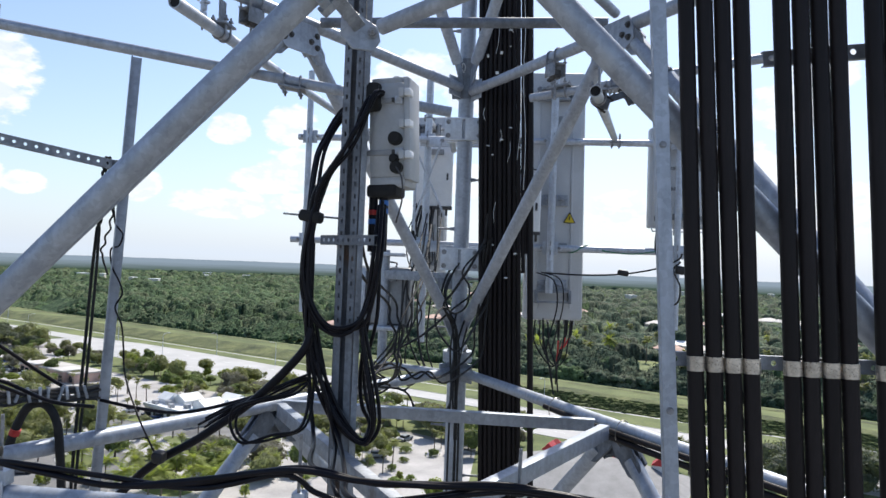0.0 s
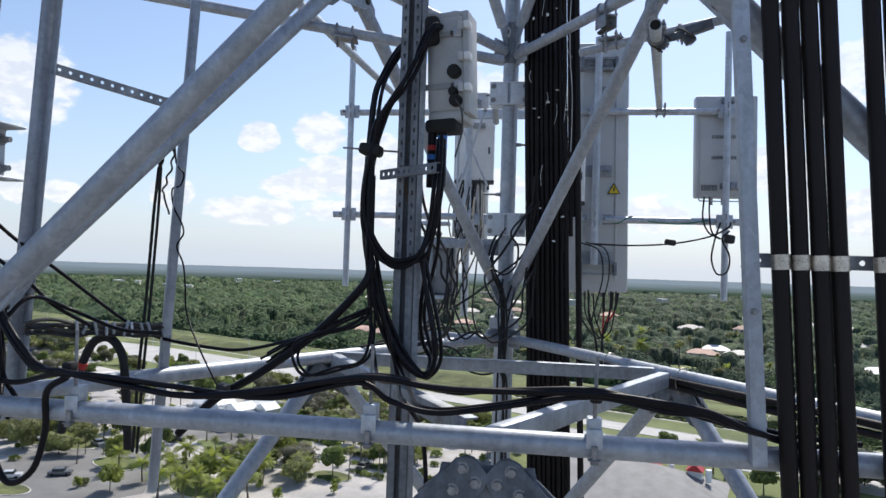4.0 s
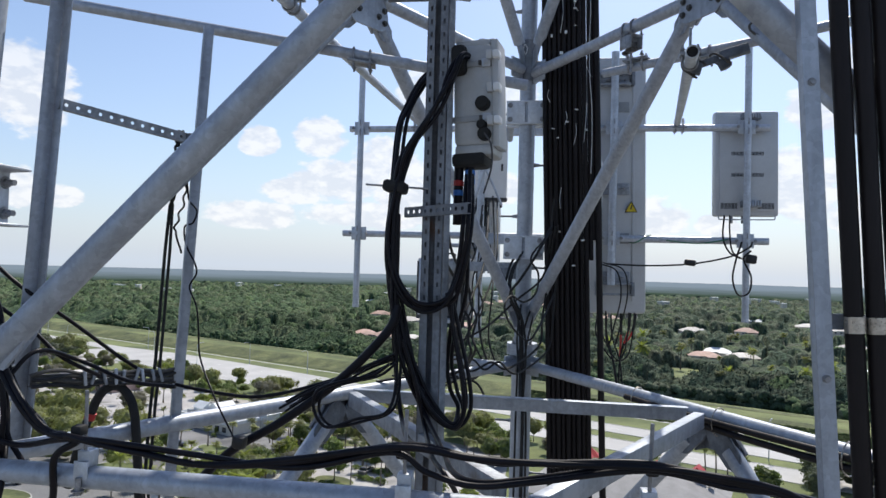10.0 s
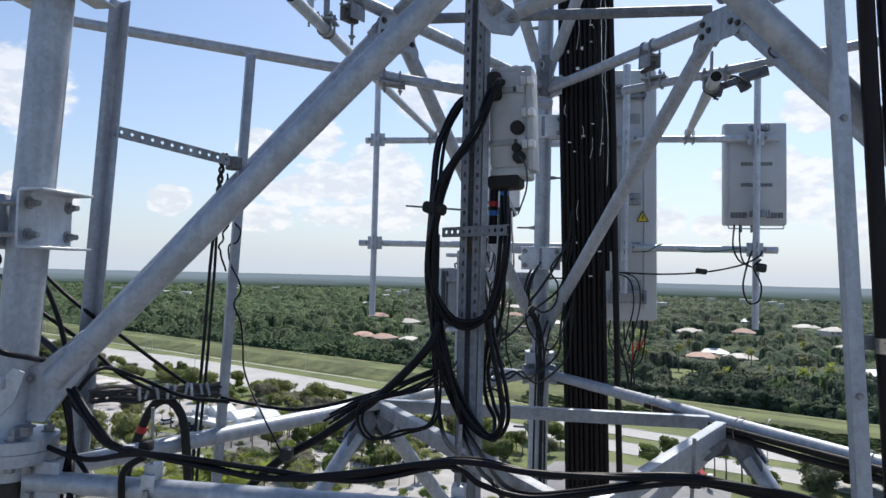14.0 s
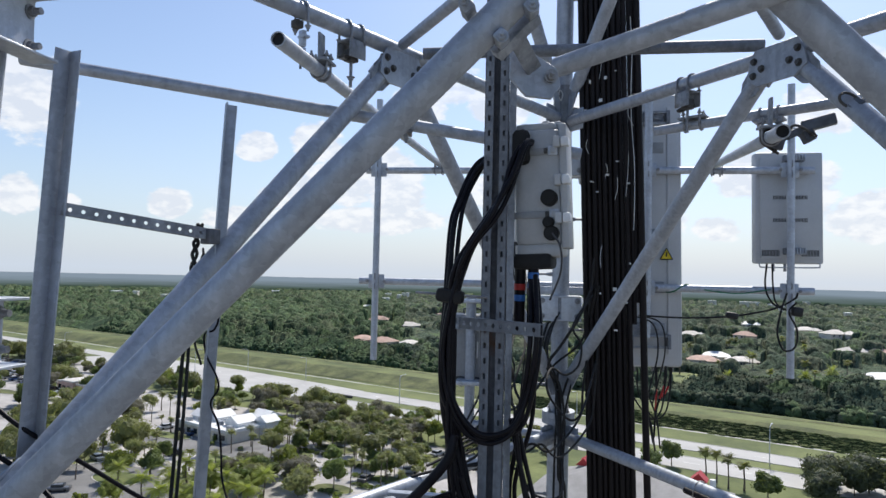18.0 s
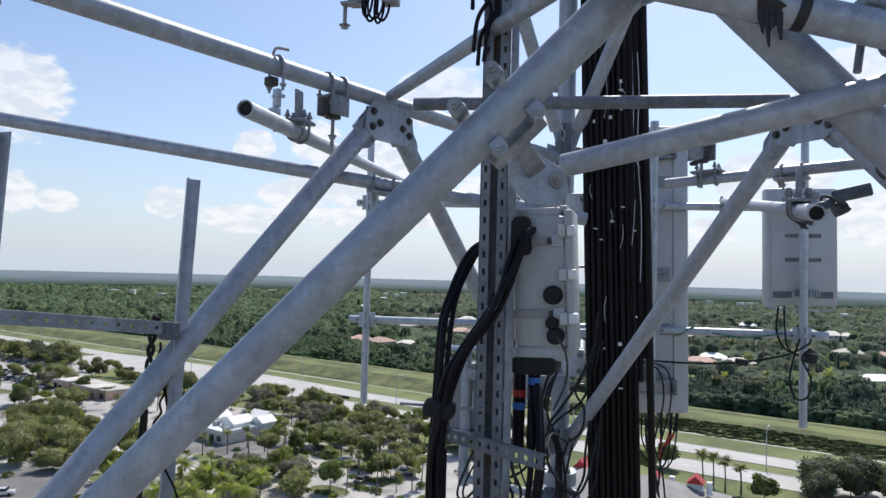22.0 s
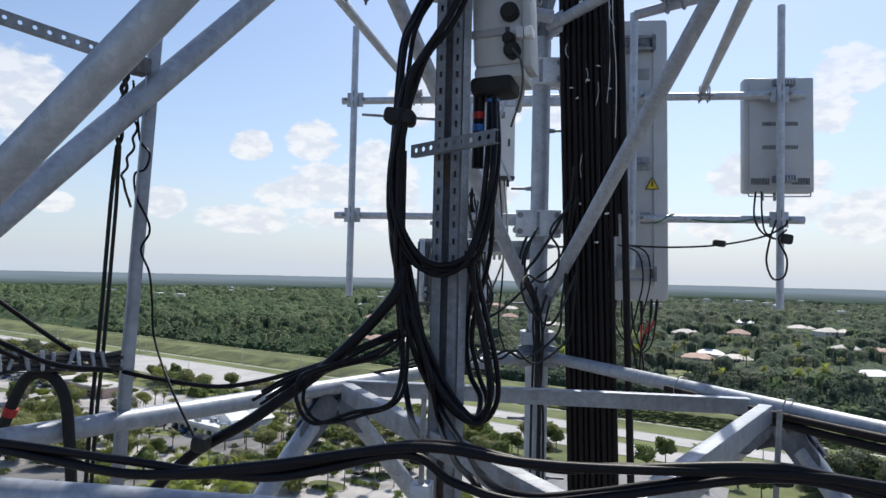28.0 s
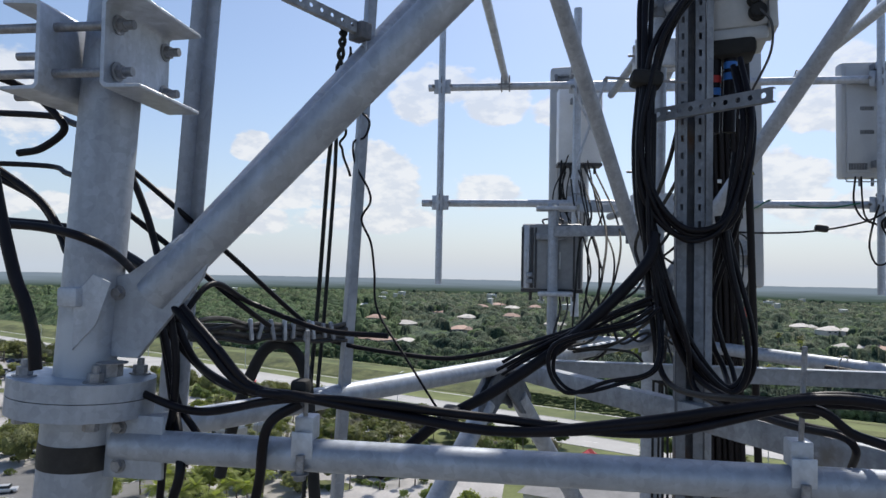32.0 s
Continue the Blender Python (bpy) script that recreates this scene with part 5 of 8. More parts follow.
# step bolts up the back leg
for k in range(17):
    z = 45.69 + 0.403 * (k - 8)
    c, s_ = leg_at("B", z), 1 if k % 2 == 0 else -1
    sb = thing("step_bolt", c, "galvanised climbing step bolt screwed into the tower leg", "step bolt", "step bolts on the back leg")
    bm = B()
    tube(bm, c + Vector((0.055 * s_, 0, 0)), c + Vector((0.20 * s_, 0, 0)), 0.009, 10)
    part("shank", bm, BOLT, sb)
    bm = B()
    tube(bm, c + Vector((0.058 * s_, 0, 0)), c + Vector((0.10 * s_, 0, 0)), 0.017, 12, 0, 0.013)
    part("nut", bm, GALV_OLD, sb)

# ---- frame of angles on the left face ----
fr = thing("cable_ladder", (-1.75, 2.75, 44.0), "open ladder of steel angles and perforated rungs", "cable ladder")


def angle_bar(parent, p0, p1, a, b, w=0.05, t=0.005, name="stile", material=None):
    p0, p1 = Vector(p0), Vector(p1)
    d = (p1 - p0).normalized()
    a = Vector(a)
    a = (a - d * a.dot(d)).normalized()
    b = Vector(b)
    b = (b - d * b.dot(d) - a * b.dot(a)).normalized()
    ln = (p1 - p0).length
    bm = B()
    for u, v in ((a, b), (b, a)):
        box(bm, (ln, w, t), axes((p0 + p1) / 2 + u * w / 2, d, u), 0.001)
    return part(name, bm, material or GALV, parent)


angle_bar(fr, (-1.85, 2.61, 46.0), (-1.955, 2.60, 44.0), (0.85, -0.35, 0), (-0.3, -0.9, 0), 0.055)
angle_bar(fr, (-1.512, 3.075, 45.93), (-1.612, 3.04, 43.6), (0.8, 0.55, 0), (0.4, -0.9, 0), 0.045)
perforated(fr, (-1.85, 2.59, 45.46), (-1.52, 3.05, 45.40), (0.81, -0.58, 0), 0.041, 0.02, 0.043, 0.0075, GALV_OLD)
perforated(fr, (-1.89, 2.55, 44.38), (-1.575, 3.03, 44.345), (0.81, -0.58, 0), 0.045, 0.02, 0.043, 0.0095, DARKMETAL)
rung_a, rung_b = Vector((-1.89, 2.55, 44.385)), Vector((-1.575, 3.03, 44.35))
rng_r = random.Random(12)
for k in range(9):
    c = rung_a.lerp(rung_b, 0.34 + 0.07 * k + rng_r.uniform(-0.015, 0.015))
    lean_ = rng_r.uniform(-0.35, 0.35)
    bm = B()
    box(bm, (0.013, 0.012, rng_r.uniform(0.05, 0.075)), axes(c + Vector((0.022, -0.015, 0.004)), (0.55, 0.83, lean_), (0.83, -0.55, 0)), 0.004)
    part("tie_strap", bm, GALV_OLD if k % 3 else GALV_NEW, fr)
for k in range(4):
    bm = B()
    off = Vector((0.014 + 0.006 * (k % 2), -0.010, 0.024 - 0.017 * k))
    sweep(bm, smooth_line([rung_a.lerp(rung_b, q / 9) + off + Vector((0, 0, rng_r.uniform(-0.009, 0.009))) for q in range(10)], 5), 0.0075, 7)
    part("lashed_cable", bm, TAPE if k % 2 else DARKMETAL, fr, "dirty dark cable lashed along the rung")

bm = B()
box(bm, (0.05, 0.07, 0.06), axes((-1.535, 3.03, 45.395), (0.55, 0.83, 0), (0.83, -0.55, 0)), 0.006)
part("rung_clip", bm, RUSTY, fr, "rust-stained end clip")

# ---- brackets on the left leg ----


def leg_bracket(z):
    c = leg_at("L", z)
    br = thing("leg_bracket", c, "galvanised channel bracket clamped round the tower leg by threaded rods", "bracket", "leg brackets")
    for s in (-1, 1):
        m = axes(c + Vector((s * 0.115, -0.03, 0)), (0, 1, 0), (0, 0, 1))
        bm = B()
        prism(bm, [(-0.105, 0.1), (-0.105, 0.012), (-0.093, 0.0), (0.093, 0.0), (0.105, 0.012), (0.105, 0.1), (0.096, 0.1), (0.096, 0.016), (0.09, 0.009), (-0.09, 0.009), (-0.096, 0.016), (-0.096, 0.1)], 0.27, axes(c + Vector((s * 0.075, -0.03, 0)), (0, 0, 1), (s, 0, 0)), 0.002)
        part("channel_jaw", bm, GALV_NEW, br)
    for y in (-0.115, 0.085):
        for q in (-0.055, 0.055):
            bm = B()
            p = c + Vector((0, y, q))
            tube(bm, p - Vector((0.34, 0, 0)), p + Vector((0.125, 0, 0)), 0.011, 10)
            rod = part("threaded_rod", bm, BOLT, br)
            for x in (0.086, -0.086):
                bm = B()
                hexbolt(bm, p + Vector((x, 0, 0)), (1 if x > 0 else -1, 0, 0), 0.016, 0.014)
                part("nut", bm, BOLT, rod)
    return br


leg_bracket(45.065)
leg_bracket(46.0)

# saddle clamps that hold the lashed bundle over the front pipe
for x in (-1.43, -0.355, 0.372):
    sc = thing("cable_support", (x, 2.27, 44.16), "small galvanised beam clamp with a threaded rod on the pipe", "clamp", "cable supports")
    bm = B()
    box(bm, (0.045, 0.05, 0.055), pose(x, 2.27, 44.195), 0.004)
    box(bm, (0.05, 0.006, 0.06), pose(x, 2.235, 44.16), 0.002)
    part("clamp_body", bm, GALV_NEW, sc)
    bm = B()
    tube(bm, (x, 2.225, 44.0955), (x, 2.225, 44.14), 0.01, 10)
    hexbolt(bm, (x, 2.225, 44.10), (0, 0, -1), 0.014, 0.012)
    part("set_screw", bm, BOLT, sc)
    bm = B()
    tube(bm, (x, 2.255, 44.22), (x + 0.004, 2.245, 44.42), 0.006, 8)
    part("threaded_rod", bm, BOLT, sc)
    bm = B()
    box(bm, (0.04, 0.045, 0.036), pose(x, 2.22, 44.295), 0.01)
    part("cable_hanger", bm, RUBBER, sc)

# small clip and nut on the left leg
lc = leg_at("L", 44.47)
clip = thing("leg_clip", lc, "small bolted galvanised clip on the tower leg", "clip")
bm = B()
box(bm, (0.05, 0.03, 0.045), pose(lc.x + 0.0, lc.y - 0.078, 44.485), 0.004)
part("clip_block", bm, GALV_NEW, clip)
bm = B()
prism(bm, [(-0.02, -0.09), (0.03, -0.03), (0.06, 0.07), (0.02, 0.09), (-0.02, 0.04)], 0.008, axes((lc.x + 0.025, lc.y - 0.066, 44.45), (1, 0.35, 0), (0, 0, 1)), 0.001)
part("clip_plate", bm, GALV_NEW, clip)
bm = B()
hexbolt(bm, (lc.x + 0.095, lc.y - 0.05, 44.333), (0, 0, -1), 0.024, 0.03)
part("nut", bm, BOLT, clip)

CABLE_RUNS = [
    ('loop_a', 0.0096, 4, 0.014, [(-0.29,3.11,45.766),(-0.318,3.01,45.738),(-0.348,2.97,45.655),(-0.379,2.95,45.567),(-0.433,2.94,45.466),(-0.489,2.94,45.383),(-0.532,2.95,45.295),(-0.557,2.95,45.189),(-0.577,2.95,44.988),(-0.557,2.95,44.813),(-0.463,2.95,44.695),(-0.349,2.95,44.716),(-0.285,2.95,44.838),(-0.263,2.95,45.043),(-0.268,3.05,45.26)]),
    ('loop_b', 0.0096, 3, 0.013, [(-0.329,3.15,45.752),(-0.412,3.13,45.736),(-0.473,3.13,45.705),(-0.512,3.12,45.652),(-0.546,3.08,45.557),(-0.569,3.02,45.451),(-0.578,2.98,45.199),(-0.592,2.98,44.964),(-0.575,2.98,44.743),(-0.515,2.98,44.526),(-0.413,2.98,44.33),(-0.308,2.98,44.213),(-0.254,2.98,44.269),(-0.255,2.98,44.393),(-0.301,2.98,44.607),(-0.329,2.98,44.751)]),
    ('loop_c', 0.0108, 1, 0, [(-0.329,3.15,45.752),(-0.412,3.13,45.736),(-0.473,3.13,45.705),(-0.512,3.12,45.652),(-0.546,3.08,45.557),(-0.569,3.02,45.451),(-0.581,2.97,45.191),(-0.595,2.97,44.964),(-0.572,2.97,44.695),(-0.544,2.97,44.404),(-0.498,2.9,44.229),(-0.361,2.4,44.278),(-0.226,2.2,44.309),(-0.067,2.2,44.288),(0.054,2.2,44.299),(0.355,2.2,44.309),(0.533,2.2,44.295),(0.691,2.2,44.273),(0.835,2.25,44.213),(1.022,2.32,44.158),(1.22,2.34,44.142)]),
    ('loop_d', 0.0108, 1, 0, [(-0.557,2.95,45.172),(-0.554,2.95,44.697),(-0.513,2.95,44.457),(-0.41,2.95,44.247),(-0.286,2.6,44.204),(-0.211,2.3,44.223),(-0.127,2.2,44.228),(0.003,2.2,44.244),(0.173,2.2,44.278),(0.338,2.2,44.302),(0.581,2.2,44.278),(0.843,2.27,44.209),(1.058,2.33,44.154),(1.251,2.34,44.142)]),
    ('loop_e', 0.0068, 2, 0.012, [(-0.56,2.95,45.086),(-0.559,2.95,44.697),(-0.532,2.95,44.456),(-0.548,2.9,44.285),(-0.668,2.9,44.238),(-0.795,2.9,44.207),(-0.861,2.9,44.26),(-0.844,2.9,44.34),(-0.751,2.9,44.381),(-0.617,2.9,44.421),(-0.539,2.9,44.475)]),
    ('loop_f', 0.0095, 2, 0.012, [(-0.274,3.02,44.972),(-0.293,3.02,44.751),(-0.348,3.08,44.496),(-0.319,3.08,44.349),(-0.287,3.08,44.264),(-0.306,2.98,44.204),(-0.404,2.98,44.265),(-0.466,2.98,44.382),(-0.515,2.98,44.55),(-0.55,2.98,44.744)]),
    ('loop_g', 0.0095, 1, 0, [(-0.512,2.93,44.556),(-0.451,2.93,44.368),(-0.411,2.93,44.204),(-0.308,2.5,44.208),(-0.236,2.3,44.212),(-0.201,2.42,44.064),(-0.185,2.45,43.688),(-0.165,2.45,42.931)]),
    ('feeder', 0.021, 1, 0, [(-0.544,2.95,44.697),(-0.579,2.93,44.589),(-0.783,2.93,44.375),(-1.03,2.93,44.191),(-1.232,2.93,44.066),(-1.41,2.93,43.896)]),
    ('thin_long', 0.009, 1, 0, [(-2.13,2.55,44.883),(-1.959,2.55,44.751),(-1.83,2.7,44.596),(-1.682,2.9,44.401),(-1.61,3.05,44.313),(-1.345,3.05,44.275),(-1.155,3.05,44.274),(-0.892,3.05,44.344),(-0.555,2.95,44.479)]),
    ('thin_bright', 0.006, 4, 0.016, [(-1.014,2.95,44.249),(-0.913,2.95,44.311),(-0.788,2.95,44.371),(-0.665,2.95,44.431),(-0.543,2.95,44.485)]),
    ('lash', 0.0108, 2, 0.0115, [(-2.966,2.62,44.71),(-2.381,2.62,44.68),(-2.217,2.6,44.638),(-1.996,2.5,44.566),(-1.863,2.42,44.479),(-1.824,2.33,44.493),(-1.657,2.22,44.389),(-1.556,2.22,44.297),(-1.402,2.18,44.275),(-1.198,2.18,44.25),(-0.961,2.18,44.229),(-0.676,2.18,44.259),(-0.348,2.18,44.323),(-0.136,2.18,44.302),(0.053,2.18,44.305),(0.351,2.18,44.312),(0.528,2.18,44.297),(0.684,2.18,44.276),(0.807,2.18,44.231),(1.013,2.3,44.165),(1.215,2.33,44.145)]),
    ('lash2', 0.0108, 1, 0, [(-2.164,2.55,44.26),(-1.99,2.45,44.221),(-1.886,2.28,44.264),(-1.705,2.28,44.215),(-1.403,2.18,44.278),(-1.02,2.18,44.256),(-0.675,2.18,44.238),(-0.384,2.18,44.304),(-0.275,2.18,44.253),(-0.134,2.18,44.223),(0.037,2.18,44.246),(0.351,2.18,44.302),(0.575,2.18,44.271),(0.715,2.18,44.265),(0.934,2.3,44.201),(1.184,2.33,44.176)]),
    ('leg_a', 0.011, 1, 0, [(-2.69,2.0,44.683),(-2.251,2.0,44.658),(-2.081,2.05,44.648),(-1.944,2.05,44.638),(-1.838,2.05,44.612),(-1.87,2.2,44.578),(-1.941,2.38,44.534),(-1.909,2.42,44.456),(-1.844,2.42,44.363),(-1.73,2.42,44.266),(-1.52,2.2,44.282),(-1.415,2.2,44.276)]),
    ('leg_b', 0.011, 1, 0, [(-2.938,2.6,45.039),(-2.42,2.6,45.016),(-2.266,2.55,44.978),(-2.101,2.45,44.917),(-2.021,2.45,44.825),(-1.966,2.45,44.715),(-1.935,2.45,44.627),(-1.861,2.4,44.481),(-1.784,2.4,44.324),(-1.599,2.25,44.281),(-1.502,2.25,44.27)]),
    ('leg_c', 0.009, 1, 0, [(-2.93,2.6,44.878),(-2.413,2.6,44.862),(-2.278,2.55,44.83),(-2.112,2.45,44.778),(-2.042,2.45,44.725),(-1.967,2.5,44.652),(-1.878,2.55,44.569),(-1.756,2.55,44.478),(-1.703,2.7,44.389)]),
    ('leg_d', 0.0105, 1, 0, [(-1.904,2.35,44.396),(-1.864,2.35,44.44),(-1.824,2.35,44.329),(-1.797,2.35,44.218),(-1.733,2.35,44.124),(-1.776,2.35,44.066)]),
    ('leg_e', 0.0105, 1, 0, [(-1.798,2.3,44.446),(-1.779,2.3,44.338),(-1.782,2.3,44.215),(-1.8,2.3,44.119),(-1.81,2.3,43.983)]),
    ('leg_f', 0.013, 1, 0, [(-1.883,2.4,44.449),(-1.85,2.4,44.279),(-1.731,2.25,44.104),(-1.747,2.25,43.983),(-1.678,2.25,43.865),(-1.581,2.25,43.916),(-1.538,2.25,44.057),(-1.499,2.2,44.206),(-1.421,2.2,44.264)]),
    ('leg_g', 0.011, 1, 0, [(-2.834,2.2,45.133),(-2.47,2.3,45.082),(-2.318,2.3,45.05),(-2.245,2.35,45.018),(-2.168,2.35,44.957),(-2.141,2.35,44.913),(-2.205,2.35,44.866),(-2.271,2.35,44.854)]),
    ('leg_h', 0.011, 2, 0.018, [(-2.781,2.3,45.028),(-2.461,2.3,44.905),(-2.382,2.4,44.816),(-2.258,2.4,44.74),(-2.178,2.4,44.666),(-2.134,2.4,44.606)]),
    ('leg_i', 0.014, 1, 0, [(-1.982,1.9,45.007),(-1.992,1.95,44.753),(-1.938,1.95,44.553),(-1.91,1.95,44.488),(-1.888,1.95,44.422),(-1.879,1.95,44.352)]),
    ('cross', 0.009, 1, 0, [(-1.775,2.3,44.428),(-1.739,2.4,44.519),(-1.719,2.6,44.461),(-1.508,2.6,44.392),(-1.316,2.6,44.38)]),
    ('hose', 0.021, 1, 0, [(-1.598,2.85,43.835),(-1.622,2.85,44.1),(-1.646,2.85,44.246),(-1.703,2.85,44.316),(-1.751,2.82,44.314),(-1.798,2.82,44.248),(-1.856,2.82,44.093),(-1.906,2.82,43.894)]),
    ('wavy', 0.0045, 1, 0, [(-1.575,3.05,45.351),(-1.55,3.05,45.20),(-1.538,3.05,45.13),(-1.50,3.05,45.085),(-1.515,3.05,45.03),(-1.555,3.05,45.01),(-1.545,3.05,44.93),(-1.50,3.05,44.85),(-1.49,3.05,44.80),(-1.52,3.05,44.74),(-1.485,3.05,44.66),(-1.47,3.05,44.56),(-1.455,3.05,44.424),(-1.327,2.95,44.269),(-1.201,2.9,44.102)]),
    ('ropeA', 0.0075, 2, 0.0085, [(-1.59,3.05,45.443),(-1.604,3.05,45.382),(-1.622,3.05,45.129),(-1.638,3.05,44.811),(-1.657,3.05,44.441),(-1.678,3.05,44.126),(-1.691,3.05,43.761)]),
    ('ropeB', 0.005, 1, 0.006, [(-1.58,3.05,45.342),(-1.559,3.05,45.156),(-1.6,3.05,44.997),(-1.574,3.05,44.891)]),
    ('earth', 0.009, 1, 0, [(0.61,6.7,44.947),(0.981,6.7,44.94),(1.356,6.7,44.966),(1.684,6.7,45.037),(1.851,6.7,45.124),(1.88,6.7,45.176)]),
    ('pole_loop', 0.009, 1, 0, [(1.78,6.66,45.173),(1.733,6.66,45.017),(1.706,6.66,44.835),(1.756,6.66,44.698),(1.844,6.66,44.721),(1.862,6.66,44.865),(1.797,6.66,45.018),(1.859,6.66,45.097)]),
    ('small_jump', 0.008, 2, 0.02, [(1.685,6.8,45.43),(1.692,6.8,45.229),(1.734,6.8,45.097),(1.835,6.8,45.021)]),
    ('panel_jump_a', 0.008, 3, 0.03, [(0.624,6.7,44.49),(0.639,6.7,44.278),(0.696,6.7,44.068),(0.732,6.7,43.831)]),
    ('panel_jump_b', 0.007, 2, 0.02, [(0.544,6.6,44.964),(0.711,6.6,44.889),(0.757,6.6,44.654),(0.696,6.6,44.391),(0.65,6.6,44.18)]),
    ('panel_jump_c', 0.007, 2, 0.02, [(0.837,6.75,44.496),(0.83,6.75,44.309),(0.793,6.75,44.121),(0.69,6.75,44.063),(0.554,6.75,44.271),(0.549,6.75,44.486)]),
    ('tangle_a', 0.009, 1, 0, [(0.1,5.34,45.4),(0.08,5.38,45.1),(0.03,5.5,44.817),(-0.165,5.5,44.633),(-0.336,5.0,44.468),(-0.538,5.0,44.338),(-0.615,4.5,44.219),(-0.93,4.2,44.17)]),
    ('tangle_b', 0.009, 2, 0.02, [(-0.12,5.62,45.05),(-0.2,5.5,44.9),(-0.227,5.4,44.719),(-0.134,5.4,44.504),(-0.097,5.4,44.243),(-0.105,5.4,43.896),(-0.08,5.4,43.637),(-0.08,5.4,42)]),
    ('tangle_c', 0.008, 2, 0.02, [(0.12,5.36,45.2),(0.053,5.5,44.773),(-0.031,5.5,44.593),(-0.103,5.5,44.324),(-0.125,5.5,43.969),(-0.13,5.52,42.5)]),
    ('tangle_d', 0.0075, 2, 0.04, [(-0.62,7.05,45.56),(-0.58,6.4,45.1),(-0.535,5.8,44.762),(-0.487,5.8,44.574),(-0.515,5.8,44.383),(-0.427,5.8,44.151),(-0.354,5.8,44.06),(-0.431,5.8,44.292),(-0.418,5.8,44.671),(-0.45,6.5,45.0),(-0.5,7.05,45.56)]),
    ('tangle_e', 0.008, 1, 0, [(-0.75,4.45,44.17),(-0.401,4.6,44.144),(-0.285,4.6,44.001),(-0.135,4.6,43.99),(-0.101,5.0,44.034),(-0.146,5.3,44.335),(-0.13,5.5,44.6)]),
    ('tangle_f', 0.008, 2, 0.03, [(-0.85,4.35,44.18),(-0.508,4.8,44.274),(-0.388,4.8,44.201),(-0.271,4.8,44.245),(-0.153,4.8,44.172),(0.047,5.3,44.3),(0.062,5.3,44.513),(0.1,5.34,44.8)]),
    ('tangle_g', 0.0075, 2, 0.04, [(-0.55,7.05,45.56),(-0.485,5.9,45.033),(-0.56,5.9,44.784),(-0.575,5.9,44.495),(-0.629,5.9,44.164),(-0.545,5.9,44.003),(-0.446,5.9,44.089),(-0.5,5.5,44.0),(-0.55,4.95,44.14)]),
    ('tangle_h', 0.008, 2, 0.04, [(-0.48,7.05,45.56),(-0.4,5.8,44.95),(-0.442,5.2,44.583),(-0.541,5.2,44.368),(-0.642,5.2,44.222),(-0.788,4.8,44.185),(-0.69,4.8,44.06),(-0.533,4.8,44.131),(-0.62,4.75,44.15)]),
    ('tangle_i', 0.008, 2, 0.03, [(-0.847,6.2,44.922),(-0.776,6.2,44.615),(-0.704,6.2,44.31),(-0.776,5.5,44.115),(-0.624,5.5,44.008),(-0.66,4.85,44.15)]),
    ('rru_jump', 0.009, 3, 0.03, [(-0.712,7.1,45.576),(-0.729,7.02,45.37),(-0.696,7.02,45.218),(-0.646,7.02,45.168),(-0.608,7.02,45.269),(-0.591,7.1,45.576)]),
    ('rru_wire', 0.006, 4, 0.05, [(-0.673,7.0,45.557),(-0.735,7.0,45.296),(-0.687,7.0,45.009),(-0.541,7.0,44.955),(-0.587,7.0,45.558)]),
    ('hang_ring', 0.007, 3, 0.02, [(-0.485,3.0,46.504),(-0.496,3.0,46.579),(-0.46,3.0,46.596),(-0.436,3.0,46.503),(-0.465,3.0,46.43),(-0.476,3.0,46.32)]),
    ('tangle_j', 0.011, 1, 0, [(0.09,5.34,45.2),(-0.012,5.2,44.985),(-0.124,5.2,44.803),(-0.2,5.2,44.686),(-0.158,5.42,44.561),(-0.119,5.42,44.47),(-0.107,5.42,44.139),(-0.098,5.42,43.625)]),
    ('tangle_k', 0.010, 1, 0, [(-0.12,5.62,45.0),(-0.2,5.52,44.88),(-0.227,5.45,44.72),(-0.172,5.45,44.58),(-0.126,5.45,44.5),(-0.102,5.45,44.13),(-0.09,5.45,43.614)]),
    ('tangle_l', 0.008, 1, 0, [(0.09,5.32,45.15),(-0.049,5.0,44.958),(0.002,5.0,44.842),(-0.012,5.0,44.706),(-0.094,5.0,44.641),(-0.179,5.0,44.681),(-0.214,4.8,44.622),(-0.18,4.8,44.511),(-0.067,4.8,44.397),(0.011,4.8,44.475),(0.12,5.3,44.7)]),
    ('tangle_m', 0.008, 2, 0.03, [(-0.4,3.09,45.2),(-0.41,3.4,44.95),(-0.416,4.2,44.759),(-0.395,4.2,44.649),(-0.357,4.2,44.569),(-0.374,4.2,44.458),(-0.34,4.2,44.378),(-0.5,4.6,44.2),(-0.75,4.5,44.16)]),
]

# ---- loose cables ----

